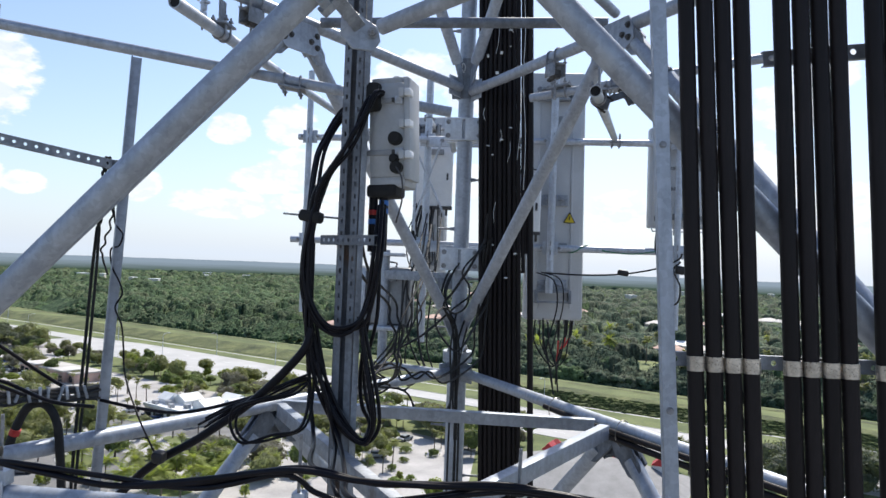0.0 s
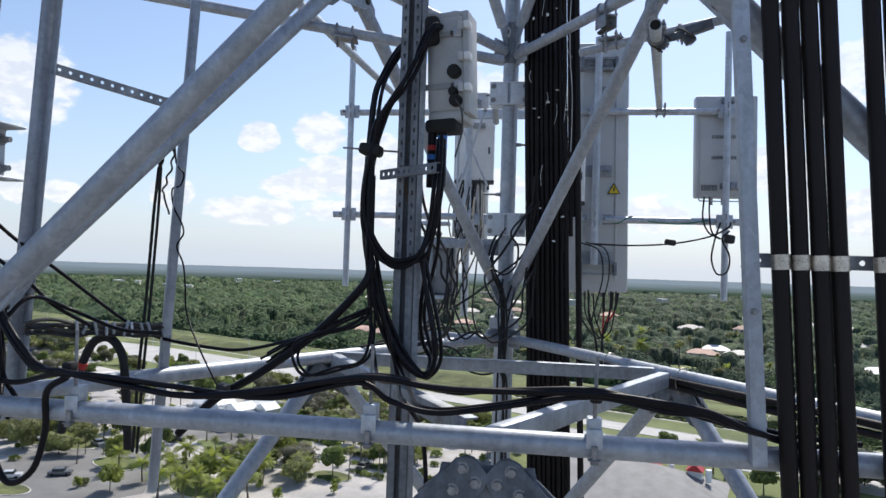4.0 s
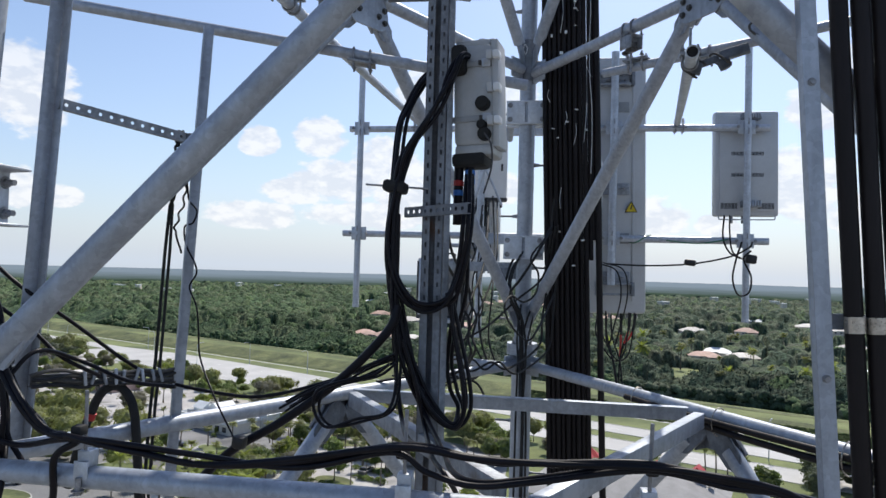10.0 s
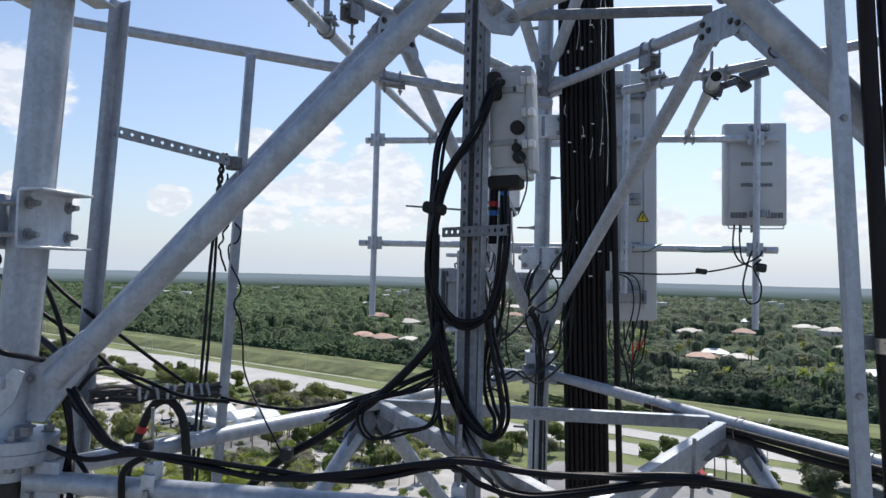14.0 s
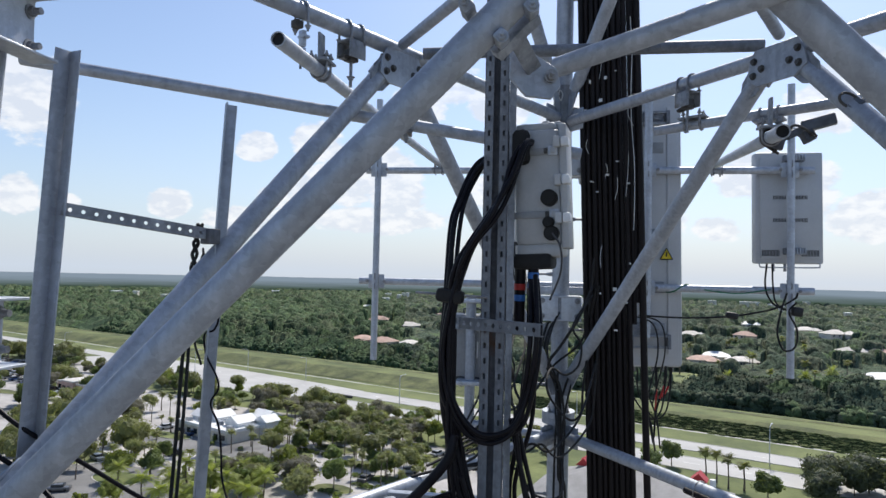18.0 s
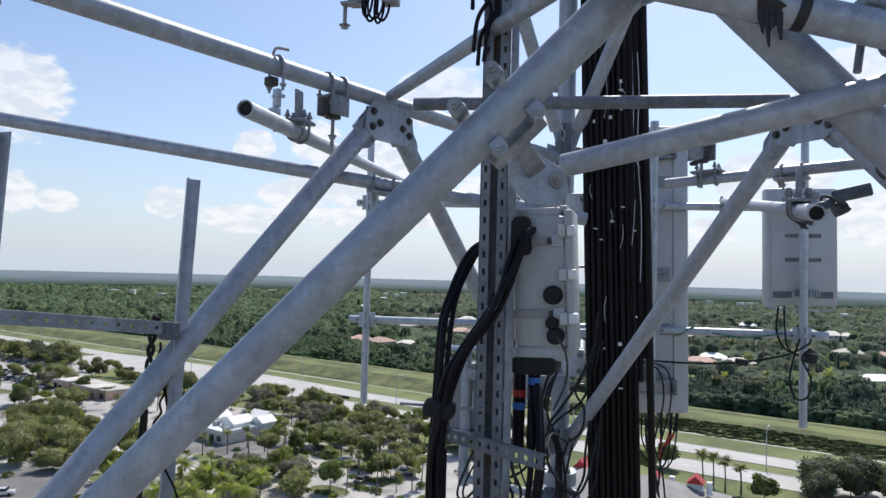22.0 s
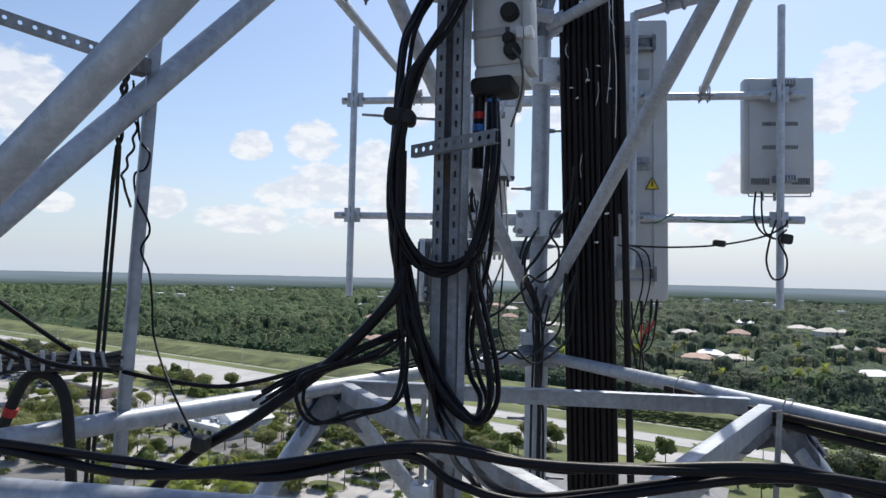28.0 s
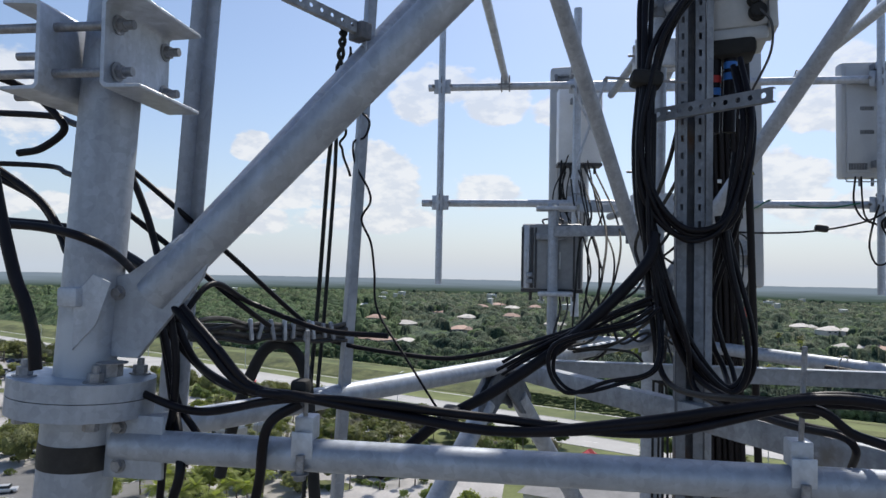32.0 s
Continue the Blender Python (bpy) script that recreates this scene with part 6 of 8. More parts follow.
def run_cables(runs):
    rnd = random.Random(11)
    for name, r, count, spread, pts in runs:
        kind = name.split("_")[0]
        for k in range(count):
            sx, sy, sz = (rnd.uniform(-1, 1) * spread for _ in range(3))
            if count > 1:
                a = k * math.tau / count
                sx, sz = sx * 0.4 + math.cos(a) * spread, sz * 0.4 + math.sin(a) * spread
            wob = [Vector((rnd.gauss(0, 0.3) * spread, rnd.gauss(0, 0.5) * spread, rnd.gauss(0, 0.3) * spread)) for _ in pts]
            line = smooth_line([Vector(p) + Vector((sx, sy, sz)) + w for p, w in zip(pts, wob)], 8)
            if kind.startswith("rope"):
                mid = smooth_line([Vector(p) for p in pts], 30)
                line = [p + Vector((math.cos(min(j, 62) * 0.5 + k * math.pi), math.sin(min(j, 62) * 0.5 + k * math.pi), 0)) * spread * (1.0 if j < 62 else min(2.0, 1 + (j - 62) * 0.05)) for j, p in enumerate(mid)]
            bm = B()
            sweep(bm, line, r * (1 if k % 3 else 0.9), 10)
            if kind.startswith("rope"):
                solid("rope", bm, ROPE, line[0], "dark rope hanging beside the cable ladder", "rope", "hanging ropes")
            elif kind == "hose":
                solid("hose", bm, RUBBER, line[0], "thick black hose bent over the lower rung", "hose")
            elif kind in ("loop", "feeder", "feeder2"):
                solid("cable", bm, JACKET, line[0], "black jumper cable looped beside the slotted post", "cable", "cables at the post")
            elif kind in ("lash", "lash2"):
                solid("cable", bm, JACKET, line[0], "black cable lashed in a bundle over the front pipe", "cable", "lashed front cables")
            elif kind == "leg":
                solid("cable", bm, JACKET, line[0], "black cable curling round the tower leg", "cable", "cables at the leg")
            elif kind in ("tangle", "panel", "rru", "small", "pole", "earth"):
                solid("cable", bm, RUBBER, line[0], "thin black jumper cable among the antennas", "cable", "antenna jumpers")
            else:
                solid("cable", bm, JACKET, line[0], "thin black cable strung across the tower", "cable", "thin cables")


run_cables(CABLE_RUNS)

# red marker band on the hose
hose = bpy.data.objects["hose"]
hp0, hp1 = [Vector(p) for n_, r_, c_, s_, pts in CABLE_RUNS if n_ == "hose" for p in (pts[5], pts[6])]
bm = B()
tube(bm, hp0.lerp(hp1, 0.25), hp0.lerp(hp1, 0.42), 0.0222, 16)
part("marker_band", bm, RED, hose, "red marker tape")
# thick feeders tied along the lower right ring pipe
ra, rb = leg_at("R", RING0), leg_at("B", RING0)
for k in range(2):
    rnd = random.Random(k + 40)
    line = [ra.lerp(rb, t) + Vector((-0.042, -0.026, -0.014 - 0.034 * k + 0.008 * math.sin(t * 9 + k))) for t in np.linspace(0.02, 0.66 - 0.1 * k, 12)]
    bm = B()
    sweep(bm, smooth_line(line, 4), 0.017, 12)
    solid("feeder_cable", bm, COAX, line[0], "black feeder cable tied along the lower ring pipe", "cable", "ring cables")
for t in (0.12, 0.3, 0.48, 0.64):
    c = ra.lerp(rb, t)
    d = (rb - ra).normalized()
    bm = B()
    e, f = d.cross(UP).normalized(), UP
    o = c + Vector((-0.015, -0.01, -0.02))
    sweep(bm, [o + (e * math.cos(k * math.tau / 24) * 0.052 + f * math.sin(k * math.tau / 24) * 0.072) for k in range(25)], 0.0035, 6)
    solid("cable_strap", bm, STEELBAND, c, "thin steel strap round pipe and cables", "strap", "ring straps")
# lumps where the earth cable is spliced
for c, s in (((-1.17, 2.86, 44.12), (0.055, 0.06, 0.055)), ((1.33, 6.62, 44.975), (0.10, 0.06, 0.055)), ((1.86, 6.66, 45.02), (0.09, 0.07, 0.08))):
    bm = B()
    box(bm, s, pose(*c, 0, 8, 0), 0.018)
    solid("cable_splice", bm, TAPE, c, "lump of black tape round a cable splice", "splice", "cable splices")
# upper pipe across the back leg with a coil of spare wire
cp = thing("support_pipe", (-1.5, 5.28, 47.53), "galvanised pipe level across the back leg above the ring", "pipe", "spare pipes clamped to the tower")
bm = B()
tube(bm, (-4.2, 5.28, 47.60), (0.3, 5.28, 47.49), 0.03, 18)
part("pipe", bm, GALV, cp)
for x in (-1.53, -1.30):
    bm = B()
    box(bm, (0.11, 0.12, 0.13), pose(x, 5.24, 47.47), 0.012)
    part("clamp_block", bm, GALV_OLD, cp)
bm = B()
tube(bm, (-1.60, 5.2, 47.42), (-1.60, 5.2, 47.24), 0.013, 10)
hexbolt(bm, (-1.60, 5.2, 47.26), (0, 0, -1), 0.026, 0.02)
box(bm, (0.13, 0.07, 0.016), pose(-1.56, 5.2, 47.40), 0.002)
part("bolt", bm, BOLT, cp)
coil = thing("wire_coil", (-1.4, 5.2, 47.4), "loose coil of thin black wire hanging under a pipe", "wire coil")
for k in range(5):
    bm = B()
    cx, w, h = -1.44 + 0.022 * k, 0.032 + 0.01 * (k % 3), 0.12 + 0.012 * (k % 2)
    sweep(bm, smooth_line([Vector((cx + w * math.cos(t), 5.17 + 0.02 * k + 0.03 * math.sin(t), 47.53 - h + h * math.sin(t))) for t in np.linspace(0, math.tau, 14)], 3), 0.0085, 8)
    part("turn", bm, JACKET, coil)
# brown channel bracket over the scuffed pipe
pb_ = thing("pipe_bracket", (0.45, 2.33, 46.2), "brown stained channel bracket clamped over the scuffed pipe", "bracket")
bm = B()
prism(bm, [(-0.07, 0.0), (0.07, 0.0), (0.07, 0.08), (0.064, 0.08), (0.064, 0.006), (-0.064, 0.006), (-0.064, 0.08), (-0.07, 0.08)], 0.14, axes((0.45, 2.30, 46.33), (0.12, 0.05, 1), (-0.1, 0.9, 0)), 0.002)
part("channel", bm, RUSTY, pb_)
for x, z in ((0.437, 46.27), (0.445, 46.36)):
    bm = B()
    hexbolt(bm, (x, 2.295, z), (0.1, -1, 0), 0.011, 0.010, True, 0.02)
    part("bolt", bm, BOLT, pb_)
for x in (0.375, 0.45):
    bm = B()
    tube(bm, (x + 0.02, 2.30, 46.24), (x - 0.02, 2.26, 46.04), 0.008, 10)
    part("threaded_rod", bm, BOLT, pb_)
bm = B()
box(bm, (0.13, 0.10, 0.03), axes((0.42, 2.27, 46.165), (1, 0, -0.25), (0, 1, 0)), 0.006)
part("clamp_plate", bm, GALV_OLD, pb_)
for x in (0.39, 0.45):
    bm = B()
    u_bolt(bm, (x, 2.19, 46.248 - 0.2542 * (x + 0.211)), (1, 0, -0.254), (0, 0.5, 0.85), 0.042, 0.08)
    part("u_bolt", bm, BOLT, pb_)
# ragged tape on that pipe
rnd = random.Random(9)
for x0, x1, jag, r in ((0.142, 0.178, 0.011, 0.0368),):
    bm = B()
    n = 28
    rows_ = []
    for x, s_ in ((x0, 1), (x1, 1)):
        c = Vector((x, 2.19, 46.248 - 0.2542 * (x + 0.211)))
        row = []
        for k in range(n):
            a = k * math.tau / n
            off = rnd.uniform(-1, 1) * jag
            row.append(bm.verts.new(c + Vector((off, math.cos(a) * r * rnd.uniform(1.0, 1.06), math.sin(a) * r * rnd.uniform(1.0, 1.06) - 0.254 * off))))
        rows_.append(row)
    for k in range(n):
        bm.faces.new((rows_[0][k], rows_[0][(k + 1) % n], rows_[1][(k + 1) % n], rows_[1][k]))
    part("tape_wrap", bm, TAPE, bpy.data.objects["support_pipe.002"], "ragged black tape wrap")
for k in range(4):
    x = 0.143 + 0.011 * k
    o = Vector((x, 2.160, 46.248 - 0.254 * (x + 0.211) - 0.03))
    ln = (0.03, 0.055, 0.02, 0.035)[k]
    bm = B()
    prism(bm, [(-0.006, 0.02), (0.008, 0.022), (0.006, -0.01), (0.002, -0.012 - ln), (-0.002, -0.008 - ln), (-0.007, -0.006)], 0.003, axes(o, (1, rnd.uniform(-0.3, 0.3), rnd.uniform(-0.3, 0.3)), (0, 0.1, 1)))
    solid("tape_rag", bm, TAPE, o, "torn strip of black tape hanging from the pipe", "tape", "tape rags")

# green earth wire wound along the lower mount pipe
pts = [Vector((0.62 + 0.055 * k, MY - 0.036 * math.cos(k * 1.1), 45.19 + 0.037 * math.sin(k * 1.1))) for k in range(9)] + [Vector((1.2, MY - 0.045, 45.175)), Vector((1.45, MY - 0.04, 45.16)), Vector((1.7, MY - 0.04, 45.20))]
bm = B()
sweep(bm, smooth_line(pts, 6), 0.006, 6)
solid("earth_wire", bm, GREEN, pts[0], "thin green earth wire wound round the antenna frame pipe", "wire")

# jumper plugs under the tall antenna: black boots on red leads
for pts in ([(0.851, 6.93, 44.50), (0.844, 6.93, 44.353), (0.819, 6.93, 44.251), (0.789, 6.93, 44.171), (0.770, 6.95, 44.069), (0.762, 6.97, 43.90)],
            [(0.905, 6.96, 44.50), (0.888, 6.96, 44.344), (0.853, 6.96, 44.253), (0.805, 6.96, 44.183), (0.776, 6.97, 44.058), (0.764, 6.98, 43.86)],
            [(0.769, 6.95, 44.50), (0.772, 6.95, 44.321), (0.771, 6.95, 44.192), (0.766, 6.96, 44.012), (0.762, 6.98, 43.84)]):
    line = smooth_line([Vector(p) for p in pts], 6)
    bm = B()
    sweep(bm, line, 0.0075, 8)
    lead = solid("jumper_lead", bm, JACKET, line[0], "black jumper lead with a red sleeve hanging under the tall antenna", "cable", "sleeved jumper leads")
    bm = B()
    sweep(bm, line[:8], 0.0135, 10)
    part("boot", bm, RUBBER, lead, "black rubber boot")
    bm = B()
    sweep(bm, line[8:17], 0.0095, 10)
    part("sleeve", bm, RED, lead, "red sleeve")

# ---- the land below ----
RU, RV = Vector((0.8944, -0.4472, 0)), Vector((0.4472, 0.8944, 0))


def uv(u, v, z=0.0):
    return RU * u + RV * v + UP * z


def flat(name, corners, z, material, label, category="", kind="structure"):
    bm = B()
    other = [bm.verts.new((p[0], p[1], z)) for p in corners]
    bm.faces.new(other)
    ob = solid(name, bm, material, (corners[0][0], corners[0][1], 0), label, category, "", kind)
    return ob


bm = B()
N = 48
ring = [bm.verts.new((4950 * math.cos(k * math.tau / N), 4950 * math.sin(k * math.tau / N), 0)) for k in range(N)]
bm.faces.new(ring)
solid("ground", bm, GROUND, (0, 0, 0), "flat subtropical ground with grass and bare soil", "ground", "", "structure")


def strip(name, v0, v1, z, material, label, u0=-900, u1=700):
    return flat(name, [uv(u0, v0), uv(u1, v0), uv(u1, v1), uv(u0, v1)], z, material, label, name)


strip("grass_verge", 150, 262, 0.02, GRASS, "mown grass strip beside the road")
strip("road", 171, 183, 0.06, CONCRETE, "pale sunlit road carriageway")
strip("road", 190, 200, 0.06, CONCRETE, "pale sunlit road carriageway")
for v in (177, 195):
    bm = B()
    for k in range(90):
        u = -700 + k * 13
        c = [bm.verts.new(uv(u + du, v + dv, 0.075)) for du, dv in ((0, -0.1), (4, -0.1), (4, 0.1), (0, 0.1))]
        bm.faces.new(c)
    solid("lane_marking", bm, PAINT, uv(-700, v), "dashed white lane line", "road marking", "", "structure")
for v in (171, 183, 190, 200):
    bm = B()
    box(bm, (1500, 0.25, 0.2) if v == 171 else (880, 0.25, 0.2), axes(uv(-100 if v == 171 else 268, v, 0.06), RU, RV), 0)
    solid("kerb", bm, KERB, uv(-100, v), "concrete road kerb", "kerb", "", "structure")
flat("junction", [uv(a, b) for a, b in ((-345, 183), (-300, 171.5), (-215, 171.5), (-190, 175), (-178, 184), (-176, 200.5), (-205, 203), (-250, 205), (-300, 205), (-340, 200.5))], 0.067, CONCRETE, "wide pale sunlit road junction", "road")
strip("dirt_track", 213.6, 214.8, 0.035, KERB, "narrow pale path along the foot of the levee")
# low levee beyond the road
bm = B()
prof = [(215, 0.03), (218, 0.25), (227, 2.5), (231, 2.75), (244, 2.4), (258, 0.3)]
us = [-900 + 20 * k for k in range(81)]
rows = [[bm.verts.new(uv(u, v + noise.noise((u * 0.02, v * 0.1, 0)) * 1.5, h)) for v, h in prof] for u in us]
for p, q in zip(rows, rows[1:]):
    for k in range(len(prof) - 1):
        bm.faces.new((p[k], q[k], q[k + 1], p[k + 1]))
solid("levee", bm, GRASS, uv(-900, 203), "grassy levee bank along the road", "bank", "", "structure")



def ragged_strip(name, v0, v1, lift, material, label, seed):
    """A band along the road with uneven edges that follows the bank."""
    bm = B()
    hs = lambda v: float(np.interp(v, [q for q, _ in prof], [h for _, h in prof]))
    rows = []
    for k in range(181):
        u = -800 + 6 * k
        a = v0 + 2.2 * noise.noise((u * 0.06, seed, 0)) + 1.2 * noise.noise((u * 0.3, seed, 5))
        b = v1 + 2.2 * noise.noise((u * 0.05, seed, 9)) + 1.2 * noise.noise((u * 0.27, seed, 2))
        rows.append([bm.verts.new(uv(u, a + (b - a) * j / 5, hs(a + (b - a) * j / 5) + lift)) for j in range(6)])
    for p, q in zip(rows, rows[1:]):
        for j in range(5):
            bm.faces.new((p[j], q[j], q[j + 1], p[j + 1]))
    solid(name, bm, material, uv(-800, v0), label, "grass", "", "structure")


ragged_strip("rough_grass", 217, 228.5, 0.16, ROUGHGRASS, "uncut darker grass up the face of the levee", 1)
ragged_strip("rough_grass", 239, 243, 0.12, ROUGHGRASS, "uncut darker grass along the top of the levee", 4)

# ---- trees, hedges and woods ----
tree_rng = np.random.default_rng(21)


def leaf_quads(centres, radii, count, size, rng_, squash=0.8, jitter=0.5):
    """Leaf clumps strewn over a few overlapping lumps: arrays of corners (count, 4, 3)."""
    k = rng_.integers(0, len(centres), count)
    d = rng_.normal(size=(count, 3))
    d /= np.linalg.norm(d, axis=1)[:, None]
    d[:, 2] = np.where(d[:, 2] < -0.45, -d[:, 2] * 0.6, d[:, 2])
    depth = rng_.uniform(0.62, 1.06, count)[:, None]
    c = np.asarray(centres)[k] + d * np.asarray(radii)[k][:, None] * depth * np.array([1, 1, squash])
    n = d + rng_.normal(scale=jitter, size=(count, 3))
    n /= np.linalg.norm(n, axis=1)[:, None]
    a = np.cross(n, rng_.normal(size=(count, 3)))
    a /= np.linalg.norm(a, axis=1)[:, None]
    b = np.cross(n, a)
    s = rng_.uniform(0.6, 1.25, count)[:, None] * size
    fold = n * s * 0.25
    return np.stack([c - a * s, c - b * s * 0.6 - fold, c + a * s, c + b * s * 0.6 - fold], 1)


def quad_mesh(name, q, material):
    me = bpy.data.meshes.new(name)
    me.from_pydata(q.reshape(-1, 3).tolist(), [], np.arange(len(q) * 4).reshape(-1, 4).tolist())
    me.materials.append(material)
    return me


def child(name, me, parent, label=""):
    ob = new(name, me)
    ob.parent = parent
    return tagged(ob, label)


def broadleaf(at, h, w, material, seed, label, clumps=1300, size=0.3):
    rg = np.random.default_rng(seed)
    tr = thing("tree", (at[0], at[1], 0), label, "tree", "trees round the car parks")
    n = 8
    ang = np.linspace(0, math.tau, n, endpoint=False) + rg.uniform(0, 0.6, n)
    rad = rg.uniform(0.2, 0.55, n) * w / 2
    cs = np.stack([np.cos(ang) * rad, np.sin(ang) * rad, h * rg.uniform(0.36 if w > 8 else 0.45, 0.82, n)], 1)
    cs = np.vstack([cs, [[0, 0, h * 0.72]]])
    rs = np.append(rg.uniform(0.42, 0.62, n) * w / 2, 0.62 * w / 2)
    child("crown", quad_mesh("crown", leaf_quads(cs, rs, clumps, size, rg), material), tr)
    # the shaded inner leaf mass
    core = bmesh.new()
    for c, r in zip(cs, rs):
        bmesh.ops.create_icosphere(core, subdivisions=2, radius=float(r) * 0.62, matrix=Matrix.Translation(Vector(c)))
    for v in core.verts:
        v.co += Vector(rg.uniform(-0.22, 0.22, 3))
    me = bpy.data.meshes.new("inner_leaves")
    core.to_mesh(me)
    core.free()
    me.materials.append(material)
    child("inner_leaves", me, tr)
    bm = B()
    rings(bm, [Vector((0, 0, 0)), Vector((0.05, 0, h * 0.25)), Vector((0, 0.06, h * 0.5))], [UP] * 3, [0.15, 0.12, 0.08], 8)
    child("trunk", finish(bm, "trunk", BARK), tr)
    for c in cs[:5]:
        bm = B()
        p = Vector((0.02, 0.02, h * 0.36))
        q = Vector(c)
        rings(bm, [p, p.lerp(q, 0.5) + Vector((0, 0, 0.2)), q], [q - p] * 3, [0.09, 0.06, 0.025], 6)
        child("limb", finish(bm, "limb", BARK), tr)
    return tr


def palm(at, h, seed, label, fan=False):
    rg = random.Random(seed)
    tr = thing("palm_tree", (at[0], at[1], 0), label, "palm tree", "palms")
    top = Vector((rg.uniform(-0.3, 0.3), rg.uniform(-0.3, 0.3), h))
    bm = B()
    rings(bm, [Vector((0, 0, 0)), top * 0.4 + Vector((0.1, 0, 0)), top], [UP] * 3, [0.22, 0.15, 0.13], 10)
    child("trunk", finish(bm, "trunk", BARK), tr)
    verts = []
    for k in range(34):
        az, el = k * 2.4 + rg.uniform(-0.2, 0.2), rg.uniform(-0.5, 1.15)
        d = Vector((math.cos(az) * math.cos(el), math.sin(az) * math.cos(el), math.sin(el)))
        side = d.cross(UP).normalized()
        ln = rg.uniform(1.8, 2.5) * (0.8 if fan else 1.35)
        p = top.copy()
        for j in range(8):
            q = p + d * ln / 8
            d = (d + Vector((0, 0, -0.13))).normalized()
            wd = (0.55 if not fan else 0.5) * math.sin(math.pi * (j + 0.7) / 8.4) + 0.05
            dr = Vector((0, 0, -0.35 * wd))
            for s in (-1, 1):
                verts.append([p, p.lerp(q, 0.62), p.lerp(q, 1.1) + side * s * wd + dr, p.lerp(q, 0.55) + side * s * wd + dr])
            p = q
    child("crown", quad_mesh("crown", np.array([[tuple(v) for v in f] for f in verts]), LEAF_LIGHT if not fan else LEAF_OLIVE), tr)
    return tr


def bush(at, h, w, material, seed, label):
    rg = np.random.default_rng(seed)
    tr = thing("shrub", (at[0], at[1], 0), label, "shrub", "shrubs")
    cs = np.stack([rg.uniform(-0.2, 0.2, 5) * w, rg.uniform(-0.2, 0.2, 5) * w, np.linspace(0.2, 0.75, 5) * h], 1)
    rs = np.linspace(0.5, 0.22, 5) * w
    child("foliage", quad_mesh("foliage", leaf_quads(cs, rs, 220, 0.24, rg), material), tr)
    bm = B()
    tube(bm, (0, 0, 0), (0, 0, h * 0.5), 0.07, 6)
    child("stem", finish(bm, "stem", BARK), tr)
    return tr


PROTO = [broadleaf((-43, 141), 6.8, 6.5, LEAF, 1, "round green broadleaf tree in a car park island"),
         broadleaf((-40, 160), 7.6, 7.5, LEAF_OLIVE, 2, "olive green broadleaf tree beside the car park"),
         broadleaf((-52, 172), 6.2, 6.0, LEAF, 3, "dense green broadleaf tree beside the car park"),
         broadleaf((-63, 185), 7.4, 9.0, LEAF_DULL, 4, "dull mauve broadleaf tree near the road"),
         broadleaf((-112, 152), 7.5, 10.5, LEAF_OLIVE, 5, "wide olive canopy tree over parked cars", 2200, 0.33),
         broadleaf((-66, 130), 6.5, 6.8, LEAF_LIGHT, 6, "yellow-green broadleaf tree beside the drive"),
         broadleaf((60, 163), 6.4, 10.5, LEAF_OAK, 7, "broad dark olive oak beside the road", 2400, 0.34)]
PALMS = [palm((36, 163), 7.2, 1, "tall fan palm near the road", True), palm((-64, 128), 6.0, 2, "feathery palm beside the drive"), palm((40, 160), 6.6, 3, "tall fan palm near the road", True)]
SHRUBS = [bush((-22, 140), 2.6, 1.7, LEAF_LIGHT, 1, "small young conifer in the car park"), bush((-30, 150), 1.3, 2.6, LEAF, 2, "low rounded green shrub")]


def plant(proto, x, y, s, a):
    k = (x * 3.7 + y * 1.3) % 1
    return copy_thing(proto, Matrix.LocRotScale((x, y, 0), Euler((0, 0, a)), (s * (0.8 + 0.45 * k), s * (1.2 - 0.4 * k), s * (0.8 + 0.4 * ((x * 7 + y) % 1)))))


rnd = random.Random(8)
SPOTS = [(64, 168, 6), (71, 164, 6), (78, 158, 6), (-122, 155, 4), (-115, 160, 4), (-128, 163, 4), (-110, 150, 4), (-134, 166, 4), (-118, 168, 4), (-126, 148, 4), (-140, 172, 4), (-106, 140, 4), (-36, 176, 1), (-30, 168, 2), (-58, 178, 0), (-72, 166, 0), (-60, 166, 2), (-47, 158, 0), (-34, 150, 2), (-56, 150, 5), (-78, 158, 1), (-86, 150, 0), (-70, 145, 2), (-50, 182, 3), (-74, 190, 2),
         (-120, 162, 4), (-128, 172, 4), (-105, 165, 1), (-100, 158, 4), (-130, 156, 1), (-118, 142, 4), (-138, 182, 1), (-150, 190, 0), (-96, 176, 5), (-60, 196, 0), (-45, 190, 1), (-86, 208, 0), (-100, 212, 2),
         (-112, 216, 0), (-125, 232, 2), (-140, 240, 1), (-175, 238, 4), (-186, 244, 4), (-196, 250, 0), (-160, 225, 2), (-172, 212, 0), (-190, 220, 2), (-205, 230, 1), (-165, 200, 0), (-150, 210, 2), (-182, 200, 1), (-215, 250, 0),
         (67, 160, 6), (57, 156, 6), (74, 155, 6), (30, 176, 0), (24, 168, 2), (-6, 176, 0), (-14, 182, 2), (2, 186, 1), (82, 150, 6), (-25, 190, 2), (-10, 160, 2), (-90, 136, 5), (-98, 128, 0), (-80, 122, 5), (-74, 130, 2), (-84, 142, 0),
         (-58, 138, 1), (-50, 128, 2), (-102, 144, 1), (-88, 165, 2), (-68, 174, 1), (-40, 184, 0), (-20, 176, 1), (46, 150, 0)]
